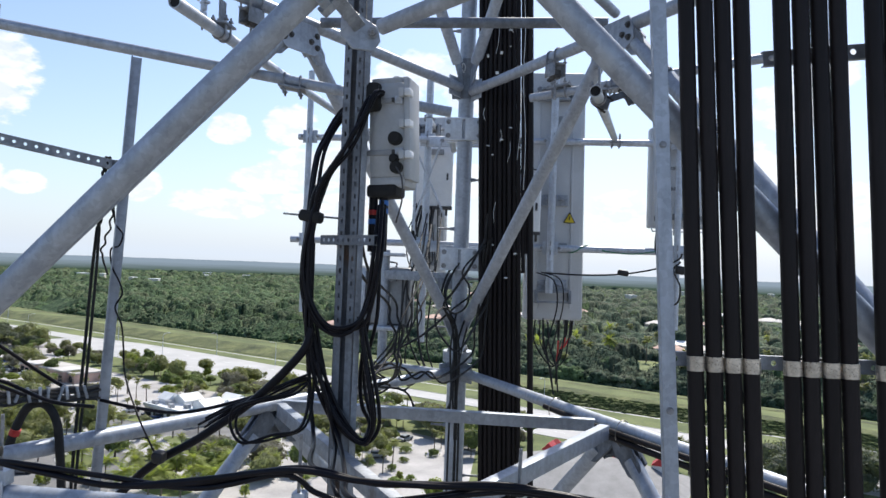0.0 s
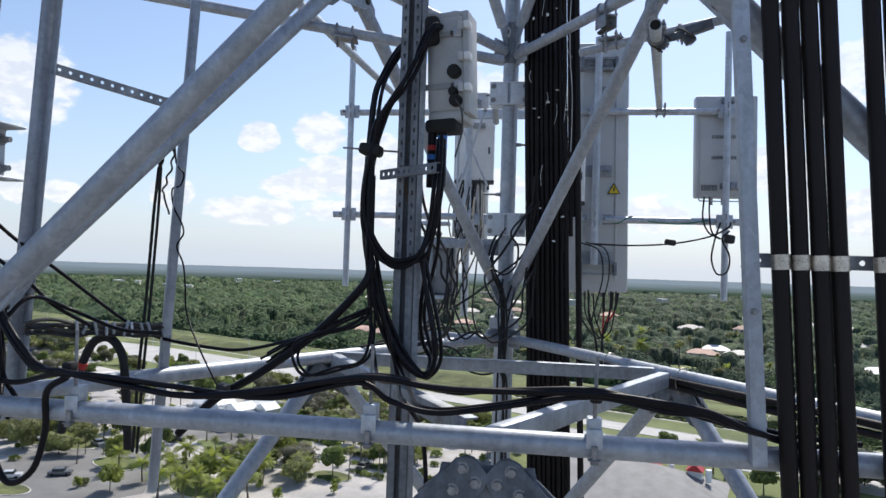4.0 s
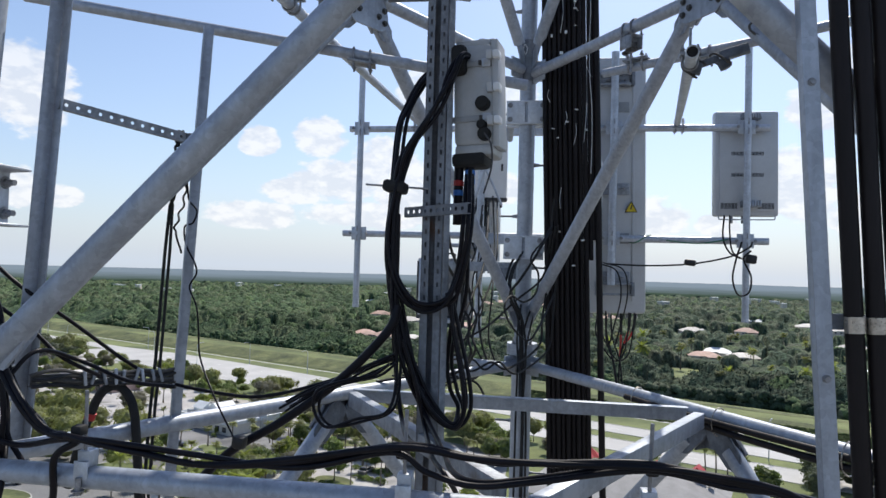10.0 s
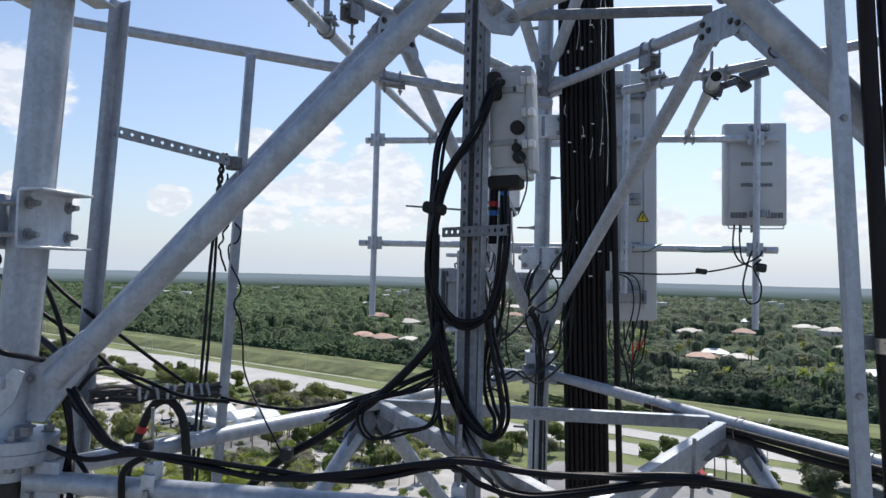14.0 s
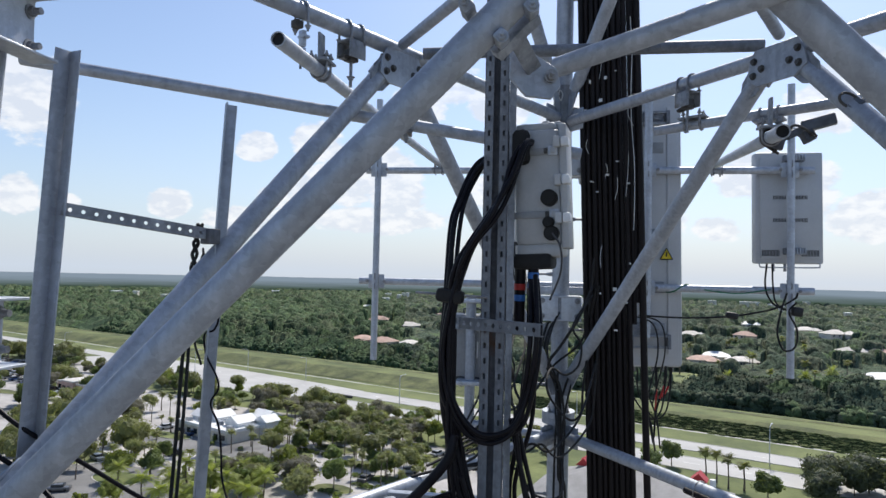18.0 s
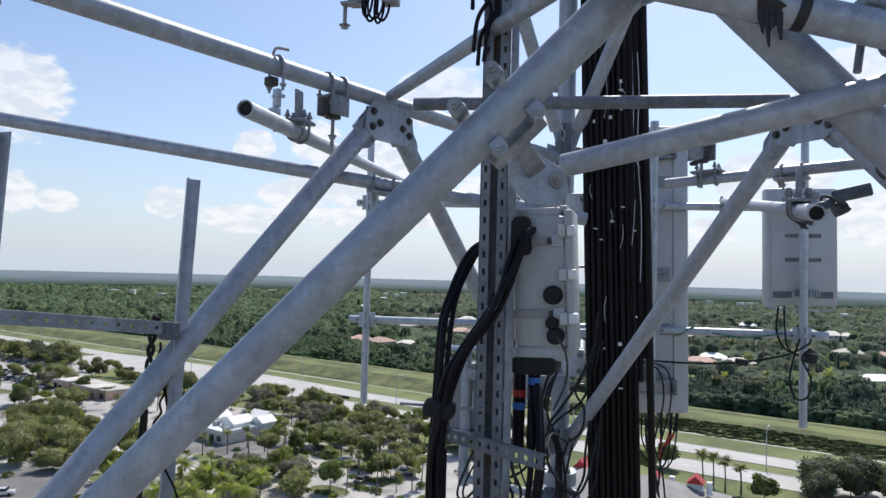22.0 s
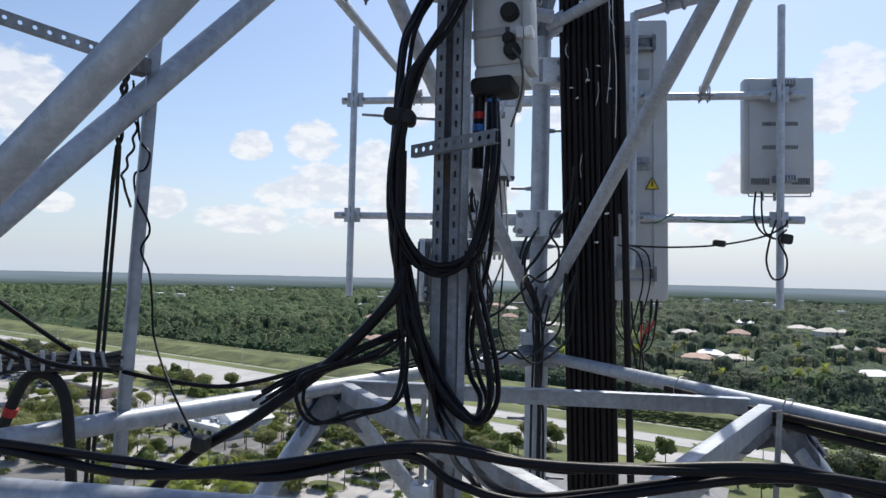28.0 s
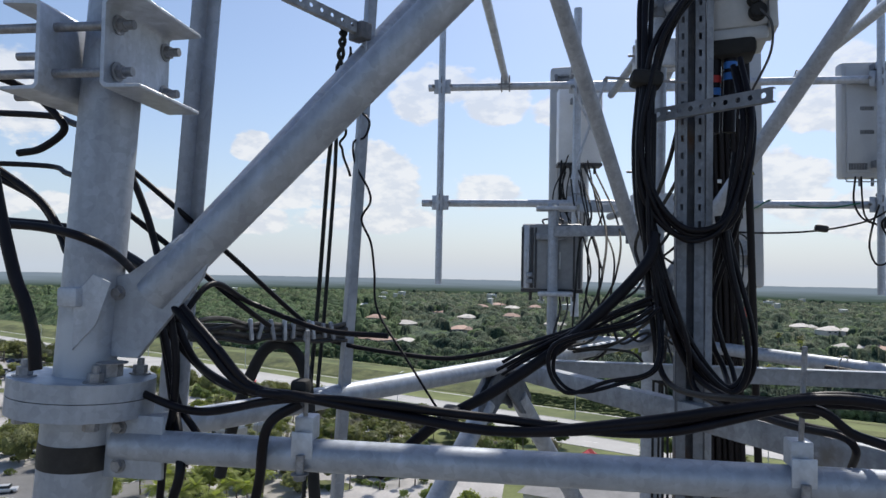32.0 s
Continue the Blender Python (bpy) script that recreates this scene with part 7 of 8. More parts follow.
for x, y, k in SPOTS:
    if (x + 84) ** 2 + (y - 170) ** 2 < 330 or (y < 136 and k != 5):
        continue
    plant(PROTO[k], x + rnd.uniform(-1.5, 1.5), y + rnd.uniform(-1.5, 1.5), rnd.uniform(0.72, 1.05) * (1.12 if k == 6 else 1.0), rnd.uniform(0, 6))
for x, y, k in [(38.5, 164, 0), (43, 159, 2), (-60, 126, 1), (-68, 132, 1), (-55, 133, 1), (-74, 138, 1), (-62, 140, 1), (-76, 200, 0), (-72, 196, 2), (-90, 222, 0), (-30, 200, 0), (-54, 124, 1), (-78, 128, 1), (-130, 200, 0), (-120, 206, 2), (-46, 168, 0), (-39, 168, 2), (-62, 172, 0), (-70, 120, 1), (-64, 118, 1), (-58, 118, 1), (-48, 136, 1), (-52, 142, 1), (-86, 132, 1), (-36, 172, 2), (70, 280, 0), (76, 283, 2), (82, 282, 0), (92, 280, 2), (98, 284, 0), (60, 278, 2)]:
    plant(PALMS[k], x, y, rnd.uniform(0.75, 1.05), rnd.uniform(0, 6))
for k in range(520):
    x, y = rnd.uniform(-230, -8), rnd.uniform(126, 262)
    v = 0.4472 * x + 0.8944 * y
    if v > 168 or (x + 84) ** 2 + (y - 168) ** 2 < 360 or (x + 88) ** 2 + (y - 180) ** 2 < 230 or (x + 158) ** 2 + (y - 228) ** 2 < 330 or abs(x + 92 + (y - 125) * 0.6) < 5:
        continue
    if noise.noise((x * 0.045, y * 0.045, 2)) > (0.0 if x > -140 else -0.15) and v < 150:
        continue
    plant(PROTO[rnd.choice((0, 0, 1, 1, 1, 2, 2, 4, 5, 3))], x, y, rnd.uniform(0.55, 0.95), rnd.uniform(0, 6))
# the wide dark clump beside the junction, with palms under it
for k in range(20):
    p = uv(-372 + 3.0 * k + rnd.uniform(-2, 2), rnd.uniform(157, 167))
    plant(PROTO[(6, 4, 6, 2)[k % 4]], p.x, p.y, rnd.uniform(0.85, 1.15), rnd.uniform(0, 6))
for k in range(14):
    p = uv(-372 + 4.2 * k, rnd.uniform(146, 153))
    plant(PALMS[(0, 2)[k % 2]], p.x, p.y, rnd.uniform(0.75, 1.0), rnd.uniform(0, 6))
# small trees and palms before the pink plaza
for k, (x, y) in enumerate(((-152, 215), (-161, 217), (-169, 221), (-146, 219), (-139, 224), (-176, 224), (-156, 211), (-164, 212), (-143, 213))):
    if k % 3 == 2:
        plant(PALMS[0], x, y, 0.65, k)
    else:
        plant(PROTO[(1, 5, 3)[k % 3]], x, y, 0.55 + 0.04 * (k % 4), k)
# sabal palms, mauve trees and bright shrubs round the white building
for x, y in ((-71, 164), (-76, 163), (-68, 167), (-62, 180), (-52, 169), (-52, 182), (-81, 160), (-87, 158), (-57, 174), (-65, 172), (-60, 166), (-74, 170), (-66, 176), (-47, 176), (-92, 156)):
    plant(PALMS[(0, 2)[x % 2]], x, y, rnd.uniform(0.8, 1.0), rnd.uniform(0, 6))
for x, y in ((-90, 217), (-70, 206), (-78, 209), (-63, 203), (-51, 142), (-42, 189), (-35, 183)):
    plant(PROTO[3], x, y, rnd.uniform(0.85, 1.1), rnd.uniform(0, 6))
for x, y in ((-104, 220), (-99, 214), (-58, 137), (-61, 134), (-70, 180), (-66, 186), (-72, 186), (-141, 182), (-136, 178), (-146, 187), (-132, 184)):
    plant(PROTO[5], x, y, rnd.uniform(0.65, 1.0), rnd.uniform(0, 6))
for x, y in ((-65, 127), (-61, 130), (-68, 124), (-72, 128), (-57, 126), (-63, 121), (-75, 133)):
    plant(PALMS[1], x, y, rnd.uniform(0.85, 1.1), rnd.uniform(0, 6))
# a loose row of small trees and palms along the near side of the road
for k in range(64):
    p = uv(-345 + 3.5 * k + rnd.uniform(-2, 2), rnd.uniform(152, 166))
    if rnd.random() < 0.3:
        plant(PALMS[rnd.choice((0, 2))], p.x, p.y, rnd.uniform(0.6, 0.8), rnd.uniform(0, 6))
    else:
        plant(PROTO[rnd.choice((0, 1, 1, 2, 3, 4))], p.x, p.y, rnd.uniform(0.5, 0.8), rnd.uniform(0, 6))
for k in range(14):
    p = uv(-122 + 3.6 * k + rnd.uniform(-1.5, 1.5), rnd.uniform(150, 167))
    if k % 4 == 3:
        plant(PALMS[(0, 2)[k % 2]], p.x, p.y, rnd.uniform(0.7, 0.9), rnd.uniform(0, 6))
    else:
        plant(PROTO[(0, 3, 1, 5)[k % 4]], p.x, p.y, rnd.uniform(0.55, 0.85), rnd.uniform(0, 6))
# low hedges along the planting islands
for x, y, a, b in ((-46, 139, 5, -2), (-37, 149, 4, -2), (-43, 158, 5, -2.4), (-58, 168, 5, -2.4), (-36, 143, 3.5, -1.6)):
    for j in range(6):
        plant(SHRUBS[1], x + a * (j / 2.5 - 1), y + b * (j / 2.5 - 1), rnd.uniform(0.6, 0.85), rnd.uniform(0, 6))
# sabal palms standing among the car park trees
for k in range(70):
    x, y = rnd.uniform(-115, -14), rnd.uniform(134, 205)
    if 0.4472 * x + 0.8944 * y > 166 or (x + 84) ** 2 + (y - 168) ** 2 < 330:
        continue
    plant(PALMS[rnd.choice((0, 2))], x, y, rnd.uniform(0.6, 0.85), rnd.uniform(0, 6))
for k in range(90):
    u, v = rnd.uniform(-160, 130), 272 + 190 * rnd.random()
    q = RU * u + RV * v
    plant(PALMS[k % 3], q.x, q.y, rnd.uniform(1.0, 1.6), rnd.uniform(0, 6))
for k in range(46):
    plant(SHRUBS[k % 2], rnd.uniform(-120, -12), rnd.uniform(120, 180), rnd.uniform(0.6, 1.2), rnd.uniform(0, 6))


def tri_mesh(name, v, t, material):
    me = bpy.data.meshes.new(name)
    me.vertices.add(len(v))
    me.vertices.foreach_set("co", v.astype(np.float32).ravel())
    me.loops.add(len(t) * 3)
    me.loops.foreach_set("vertex_index", t.astype(np.int32).ravel())
    me.polygons.add(len(t))
    me.polygons.foreach_set("loop_start", np.arange(len(t), dtype=np.int32) * 3)
    me.polygons.foreach_set("use_smooth", np.ones(len(t), dtype=bool))
    me.update(calc_edges=True)
    me.materials.append(material)
    return me


CLEAR = [(56, 322, 17), (64, 342, 14), (52, 298, 12), (-112, 424, 12), (-82, 410, 9), (-99, 416, 12), (62, 300, 20), (84, 300, 20), (104, 296, 16), (147, 334, 8), (107, 535, 18), (109, 548, 18), (150, 552, 18), (153, 565, 18), (217, 558, 20), (82, 376, 14), (101, 378, 14), (232, 482, 17), (-58, 503, 16), (-145, 598, 18), (-66, 636, 18), (-29, 678, 18), (10, 580, 18), (57, 655, 18), (-105, 540, 18), (183, 452, 17), (193, 695, 20), (320, 655, 20), (-148, 610, 14), (-69, 650, 14), (20, 420, 14), (-30, 460, 12), (150, 430, 14), (60, 470, 12), (-77, 868, 18), (-36, 852, 18), (-110, 716, 17), (-8, 890, 17), (-215, 820, 17), (228, 645, 17), (95, 400, 14), (203, 452, 14), (-58, 930, 17)]


def open_land(x, y):
    return any((x - cx) ** 2 + (y - cy) ** 2 < r * r for cx, cy, r in CLEAR)


def sight(x, y):
    """True where a tall tree would stand before one of the open places."""
    r = math.hypot(x, y)
    for cx, cy, q in CLEAR:
        c = math.hypot(cx, cy)
        if c > 350 and 0 < c - r < 0.13 * c and abs(x * cy - y * cx) / c < q * 0.7:
            return True
    return False


def patchy(shape, cell, seed):
    """A smooth random field over a grid, in -1..1."""
    rg = np.random.default_rng(seed)
    n, m = shape[0] // cell + 3, shape[1] // cell + 3
    f = rg.uniform(-1, 1, (n, m))
    i, j = np.arange(shape[0]) / cell, np.arange(shape[1]) / cell
    i0, j0 = i.astype(int), j.astype(int)
    a, b = (i - i0)[:, None], (j - j0)[None, :]
    a, b = a * a * (3 - 2 * a), b * b * (3 - 2 * b)
    g = lambda p, q: f[np.ix_(i0 + p, j0 + q)]
    return g(0, 0) * (1 - a) * (1 - b) + g(1, 0) * a * (1 - b) + g(0, 1) * (1 - a) * b + g(1, 1) * a * b


def wood_front(u):
    """Where the first row of trees stands, across the road's direction."""
    return 257.0 + 2.5 * math.sin(u * 0.045) + 2.0 * math.sin(u * 0.11 + 1) + (4.0 if u > -80 else 0.0)


A0, A1, R0, R1 = -0.92, 0.66, 262.0, 1360.0
DA, GROW = 0.00135, 1.0046
na_, nr_ = int((A1 - A0) / DA), int(math.log(R1 / R0) / math.log(GROW))
rad_ = R0 * GROW ** np.arange(nr_)
ang_ = A0 + DA * np.arange(na_)
rg = np.random.default_rng(31)
R, A = np.meshgrid(rad_, ang_, indexing="ij")
R = R * (1 + rg.uniform(-0.0015, 0.0015, R.shape))
A = A + rg.uniform(-0.4, 0.4, A.shape) * DA
X, Y = R * np.sin(A), R * np.cos(A)
U, V = 0.8944 * X - 0.4472 * Y, 0.4472 * X + 0.8944 * Y
ripple = patchy(X.shape, 3, 5) * 0.6 + patchy(X.shape, 7, 6) * 0.7
H = 3.6 + 1.2 * patchy(X.shape, 9, 7) + 0.7 * patchy(X.shape, 3, 8)
for cx, cy, q in CLEAR:
    H = np.where((X - cx) ** 2 + (Y - cy) ** 2 < q * q, -2.0, H)
crown_rng = random.Random(77)
crowns = 0
while crowns < 26000:
    a, t = crown_rng.uniform(A0, A1), crown_rng.random()
    r = math.sqrt(R0 ** 2 + t * (R1 ** 2 - R0 ** 2))
    if r > 700 and crown_rng.random() < 0.45:
        r = math.sqrt(R0 ** 2 + crown_rng.random() * (900 ** 2 - R0 ** 2))
    x, y = r * math.sin(a), r * math.cos(a)
    u, v = 0.8944 * x - 0.4472 * y, 0.4472 * x + 0.8944 * y
    crowns += 1
    if v < wood_front(u) or open_land(x, y):
        continue
    town = a > -0.22 + 0.1 * math.sin(r * 0.01) and r > 300
    if town and noise.noise((x * 0.022, y * 0.022, 9)) > 0.08:
        continue
    rad = crown_rng.uniform(2.2, 5.2) * (1.0 if r < 700 else 1.25)
    h = crown_rng.uniform(5.5, 11.0) * (0.75 + 0.35 * (rad / 4.0)) * (0.85 if town else 1.0)
    h *= 1 + 0.22 * noise.noise((x * 0.015, y * 0.015, 4))
    h *= min(1.0, 0.62 + 0.04 * (v - wood_front(u)))
    if sight(x, y):
        h = min(h, 4.2)
    i0, i1 = int(math.log(max(R0, r - rad) / R0) / math.log(GROW)), int(math.log((r + rad) / R0) / math.log(GROW)) + 2
    j0, j1 = max(0, int((a - rad / r - A0) / DA)), int((a + rad / r - A0) / DA) + 2
    sl = (slice(i0, min(i1, nr_)), slice(j0, min(j1, na_)))
    d = np.hypot(X[sl] - x, Y[sl] - y) / rad + ripple[sl] * 0.14
    top = h - 0.85 * rad * (1 - np.sqrt(np.clip(1 - d * d, 0, 1))) + ripple[sl] * 0.55
    H[sl] = np.where(d < 1, np.maximum(H[sl], top), H[sl])
H = H + rg.normal(0, 0.16, H.shape) * np.clip(H, 0, 1)
front = 257.0 + 2.5 * np.sin(U * 0.045) + 2.0 * np.sin(U * 0.11 + 1) + np.where(U > -80, 4.0, 0.0)
H = np.where(V < front + 14, np.minimum(H, 1.2 + 0.55 * np.clip(V - front, 0, None) + 0.5 * ripple), H)
H = np.where(V < front - 3, -3.0, H)
idx = np.arange(X.size).reshape(X.shape)
verts = np.stack([X, Y, H], -1).reshape(-1, 3)
for name, label, material, lo, hi in (("woodland", "dense mixed green woodland reaching to the horizon", CANOPY, 0, int((-0.2 - A0) / DA)), ("garden_trees", "green and olive trees crowding round the houses", SUBURB, int((-0.2 - A0) / DA), na_ - 1)):
    q = np.stack([idx[:-1, lo:hi], idx[:-1, lo + 1:hi + 1], idx[1:, lo + 1:hi + 1], idx[1:, lo:hi]], -1).reshape(-1, 4)
    q = q[(verts[q][:, :, 2].max(1) > -1.0)]
    used, inv = np.unique(q, return_inverse=True)
    q = inv.reshape(q.shape)
    tagged(new(name, tri_mesh(name, verts[used], np.concatenate([q[:, [0, 1, 2]], q[:, [0, 2, 3]]]), material)), label, "forest", "", "stuff")

# loose leaf sprays that break the outline of the first rows of trees
rows_ = (V > front - 2) & (V < front + 60) & (H > 3.0) & (R < 520)
pick = np.argwhere(rows_)
pick = pick[rg.permutation(len(pick))[:40000]]
c = np.stack([X[pick[:, 0], pick[:, 1]], Y[pick[:, 0], pick[:, 1]], H[pick[:, 0], pick[:, 1]] + 0.12], -1) + rg.normal(0, 0.25, (len(pick), 3))
n_ = rg.normal(size=c.shape)
n_ /= np.linalg.norm(n_, axis=1)[:, None]
a_ = np.cross(n_, rg.normal(size=c.shape))
a_ /= np.linalg.norm(a_, axis=1)[:, None]
b_ = np.cross(n_, a_)
s_ = rg.uniform(0.25, 0.55, len(c))[:, None]
tagged(new("leaf_sprays", quad_mesh("leaf_sprays", np.stack([c - a_ * s_, c - b_ * s_ * 0.6, c + a_ * s_, c + b_ * s_ * 0.6], 1), SUBURB)), "loose leafy sprays on the woodland crowns", "foliage", "", "stuff")


def mounds(name, label, category, material, spots, seed, level=2):
    """Many low leafy lumps along a bank or hedge, one sheet of stuff."""
    rg = np.random.default_rng(seed)
    bm = bmesh.new()
    bmesh.ops.create_icosphere(bm, subdivisions=level, radius=1)
    lv = np.array([tuple(p.co) for p in bm.verts])
    lt = np.array([[p.index for p in f.verts] for f in bm.faces if f.calc_center_median().z > -0.4])
    bm.free()
    vs, ts = [], []
    for k, (x, y, z, w, h) in enumerate(spots):
        vs.append(np.array([x, y, z]) + lv * rg.uniform(0.72, 1.2, (len(lv), 1)) * np.array([w, w, h]))
        ts.append(lt + k * len(lv))
    tagged(new(name, tri_mesh(name, np.concatenate(vs), np.concatenate(ts), material)), label, category, "", "stuff")


spots = {"edge_trees": [], "garden_edge_trees": []}
for k in range(4200):
    u = tree_rng.uniform(-470, 170)
    v = wood_front(u) + 34 * tree_rng.random() ** 1.6 - 1.5
    p = uv(u, v)
    if open_land(p.x, p.y):
        continue
    grove = 0.7 + 0.5 * noise.noise((p.x * 0.06, p.y * 0.06, 3))
    w = tree_rng.uniform(0.9, 2.1)
    z = tree_rng.uniform(0.8, 7.6 if not sight(p.x, p.y) else 3.0) * grove * min(1.0, 0.62 + 0.04 * (v - wood_front(u)))
    spots["garden_edge_trees" if u > -150 else "edge_trees"].append((p.x, p.y, z, w, w * tree_rng.uniform(0.75, 1.05)))
for k in range(2600):
    u = tree_rng.uniform(-150, 190)
    v = wood_front(u) + 16 * tree_rng.random() - 1.0
    p = uv(u, v)
    if open_land(p.x, p.y):
        continue
    w = tree_rng.uniform(1.2, 2.5)
    z = tree_rng.uniform(0.4, 4.8 if not sight(p.x, p.y) else 2.6) * (0.75 + 0.5 * noise.noise((p.x * 0.06, p.y * 0.06, 3)))
    spots["garden_edge_trees"].append((p.x, p.y, z, w, w * tree_rng.uniform(0.7, 0.95)))
mounds("edge_trees", "leafy crowns along the front of the woodland", "forest", CANOPY, spots["edge_trees"], 41, 1)
mounds("garden_edge_trees", "leafy crowns of the first garden trees", "forest", SUBURB, spots["garden_edge_trees"], 42, 1)
spots = []
for k in range(1700):
    u = tree_rng.uniform(-100, 190)
    p = uv(u, wood_front(u) + 1 + tree_rng.uniform(-1.6, 1.6))
    w = tree_rng.uniform(1.0, 2.0)
    spots.append((p.x, p.y, tree_rng.uniform(0.5, 3.4), w, w * tree_rng.uniform(0.8, 1.1)))
mounds("hedge", "tall dark hedge of close-set trees along the grass", "hedge", HEDGE, spots, 9, 1)
spots = []
for k in range(2800):
    u, v = tree_rng.uniform(-118, 110), tree_rng.uniform(215.8, 225.5)
    p = uv(u, v)
    w = tree_rng.uniform(1.0, 2.4)
    spots.append((p.x, p.y, float(np.interp(v, [q for q, _ in prof], [h for _, h in prof])), w, tree_rng.uniform(0.12, 0.3)))
mounds("bank_brush", "low dark green brush covering the face of the levee", "brush", BRUSH, spots, 19, 1)
# the backdrop: a low ring far behind the woods, its haze painted on
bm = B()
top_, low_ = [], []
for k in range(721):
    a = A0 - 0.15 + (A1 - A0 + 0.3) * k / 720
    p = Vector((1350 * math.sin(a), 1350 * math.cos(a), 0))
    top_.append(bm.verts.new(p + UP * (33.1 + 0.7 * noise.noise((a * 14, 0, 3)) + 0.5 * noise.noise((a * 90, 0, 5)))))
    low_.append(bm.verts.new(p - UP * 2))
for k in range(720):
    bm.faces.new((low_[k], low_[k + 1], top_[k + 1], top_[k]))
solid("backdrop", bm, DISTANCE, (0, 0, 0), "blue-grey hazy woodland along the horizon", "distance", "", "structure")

# ---- car parks, islands and buildings ----
strip("wood_floor", 262, 520, 0.03, WOODFLOOR, "shaded leaf litter under the woods")
flat("lawn", [(40, 284), (104, 282), (98, 350), (48, 352)], 0.06, GRASS, "sunny mown lawn among the trees", "lawn")
flat("pavement", [(-150, 105), (-8, 105), (-8, 165), (-60, 205), (-112, 222), (-160, 180)], 0.03, PAVER, "pale sunlit car park paving", "car park")
flat("car_park", [(-118, 108), (-92, 100), (-74, 122), (-84, 146), (-112, 150)], 0.045, ASPHALT, "sun-bleached asphalt drive", "car park")
flat("car_park", [(-215, 190), (-120, 205), (-112, 224), (-200, 262), (-240, 250)], 0.045, PAVER, "pale car park paving with rows of cars", "car park")
flat("car_park", [(-262, 296), (-270, 276), (-205, 236), (-182, 238), (-186, 282), (-214, 306)], 0.05, PAVER, "pale car park paving with rows of cars", "car park")
flat("car_park", [(-112, 172), (-62, 150), (-52, 170), (-100, 196)], 0.05, ASPHALT, "sun-bleached asphalt car park", "car park")
flat("lawn", [(-8, 108), (110, 108), (110, 130), (60, 168), (-8, 196)], 0.035, GRASS, "mown lawn beside the building", "lawn")
rnd = random.Random(5)
ISLES = [(-43, 141, 5, 3), (-40, 160, 6, 3), (-52, 172, 7, 3.2), (-66, 128, 9, 5), (-112, 152, 12, 7), (-34, 150, 4, 2.5), (-78, 158, 6, 3), (-90, 138, 7, 4), (-60, 166, 6, 3), (-30, 170, 8, 3.5), (-128, 168, 11, 6),
         (-100, 176, 8, 3), (-56, 184, 14, 5), (-76, 140, 6, 3), (-22, 140, 3, 2), (-100, 118, 6, 3), (-140, 186, 9, 5), (-175, 236, 13, 7), (-160, 212, 8, 3), (-190, 222, 9, 3)]
for x, y, a, b in ISLES:
    t = rnd.uniform(-0.7, -0.2)
    pts = [(x + math.cos(k * math.tau / 26) * a * math.cos(t) - math.sin(k * math.tau / 26) * b * math.sin(t), y + math.cos(k * math.tau / 26) * a * math.sin(t) + math.sin(k * math.tau / 26) * b * math.cos(t)) for k in range(26)]
    bm = B()
    prism(bm, pts, 0.22, Matrix.Translation((0, 0, 0.06)))
    isl = thing("planting_island", (x, y, 0), "kerbed grass island in the car park", "island", "planting islands", "structure")
    part("kerb_ring", bm, KERB, isl)
    bm = B()
    prism(bm, [(x + (p - x) * 0.94, y + (q - y) * 0.94) for p, q in pts], 0.06, Matrix.Translation((0, 0, 0.165)))
    part("turf", bm, GRASS if rnd.random() < 0.6 else ROUGHGRASS, isl)


def gable(bm, w, d, z0, z1, m, over=0.4):
    w, d = w / 2 + over, d / 2 + over
    v = [bm.verts.new(m @ Vector(p)) for p in ((-w, -d, z0), (w, -d, z0), (w, d, z0), (-w, d, z0), (-w, 0, z1), (w, 0, z1))]
    for f in ((0, 1, 5, 4), (2, 3, 4, 5), (0, 4, 3), (1, 2, 5), (3, 2, 1, 0)):
        bm.faces.new([v[k] for k in f])


def hip(bm, w, d, z0, z1, m, over=0.5):
    w, d = w / 2 + over, d / 2 + over
    r = max(0.3, w - d)
    v = [bm.verts.new(m @ Vector(p)) for p in ((-w, -d, z0), (w, -d, z0), (w, d, z0), (-w, d, z0), (-r, 0, z1), (r, 0, z1))]
    for f in ((0, 1, 5, 4), (2, 3, 4, 5), (3, 0, 4), (1, 2, 5), (3, 2, 1, 0)):
        bm.faces.new([v[k] for k in f])


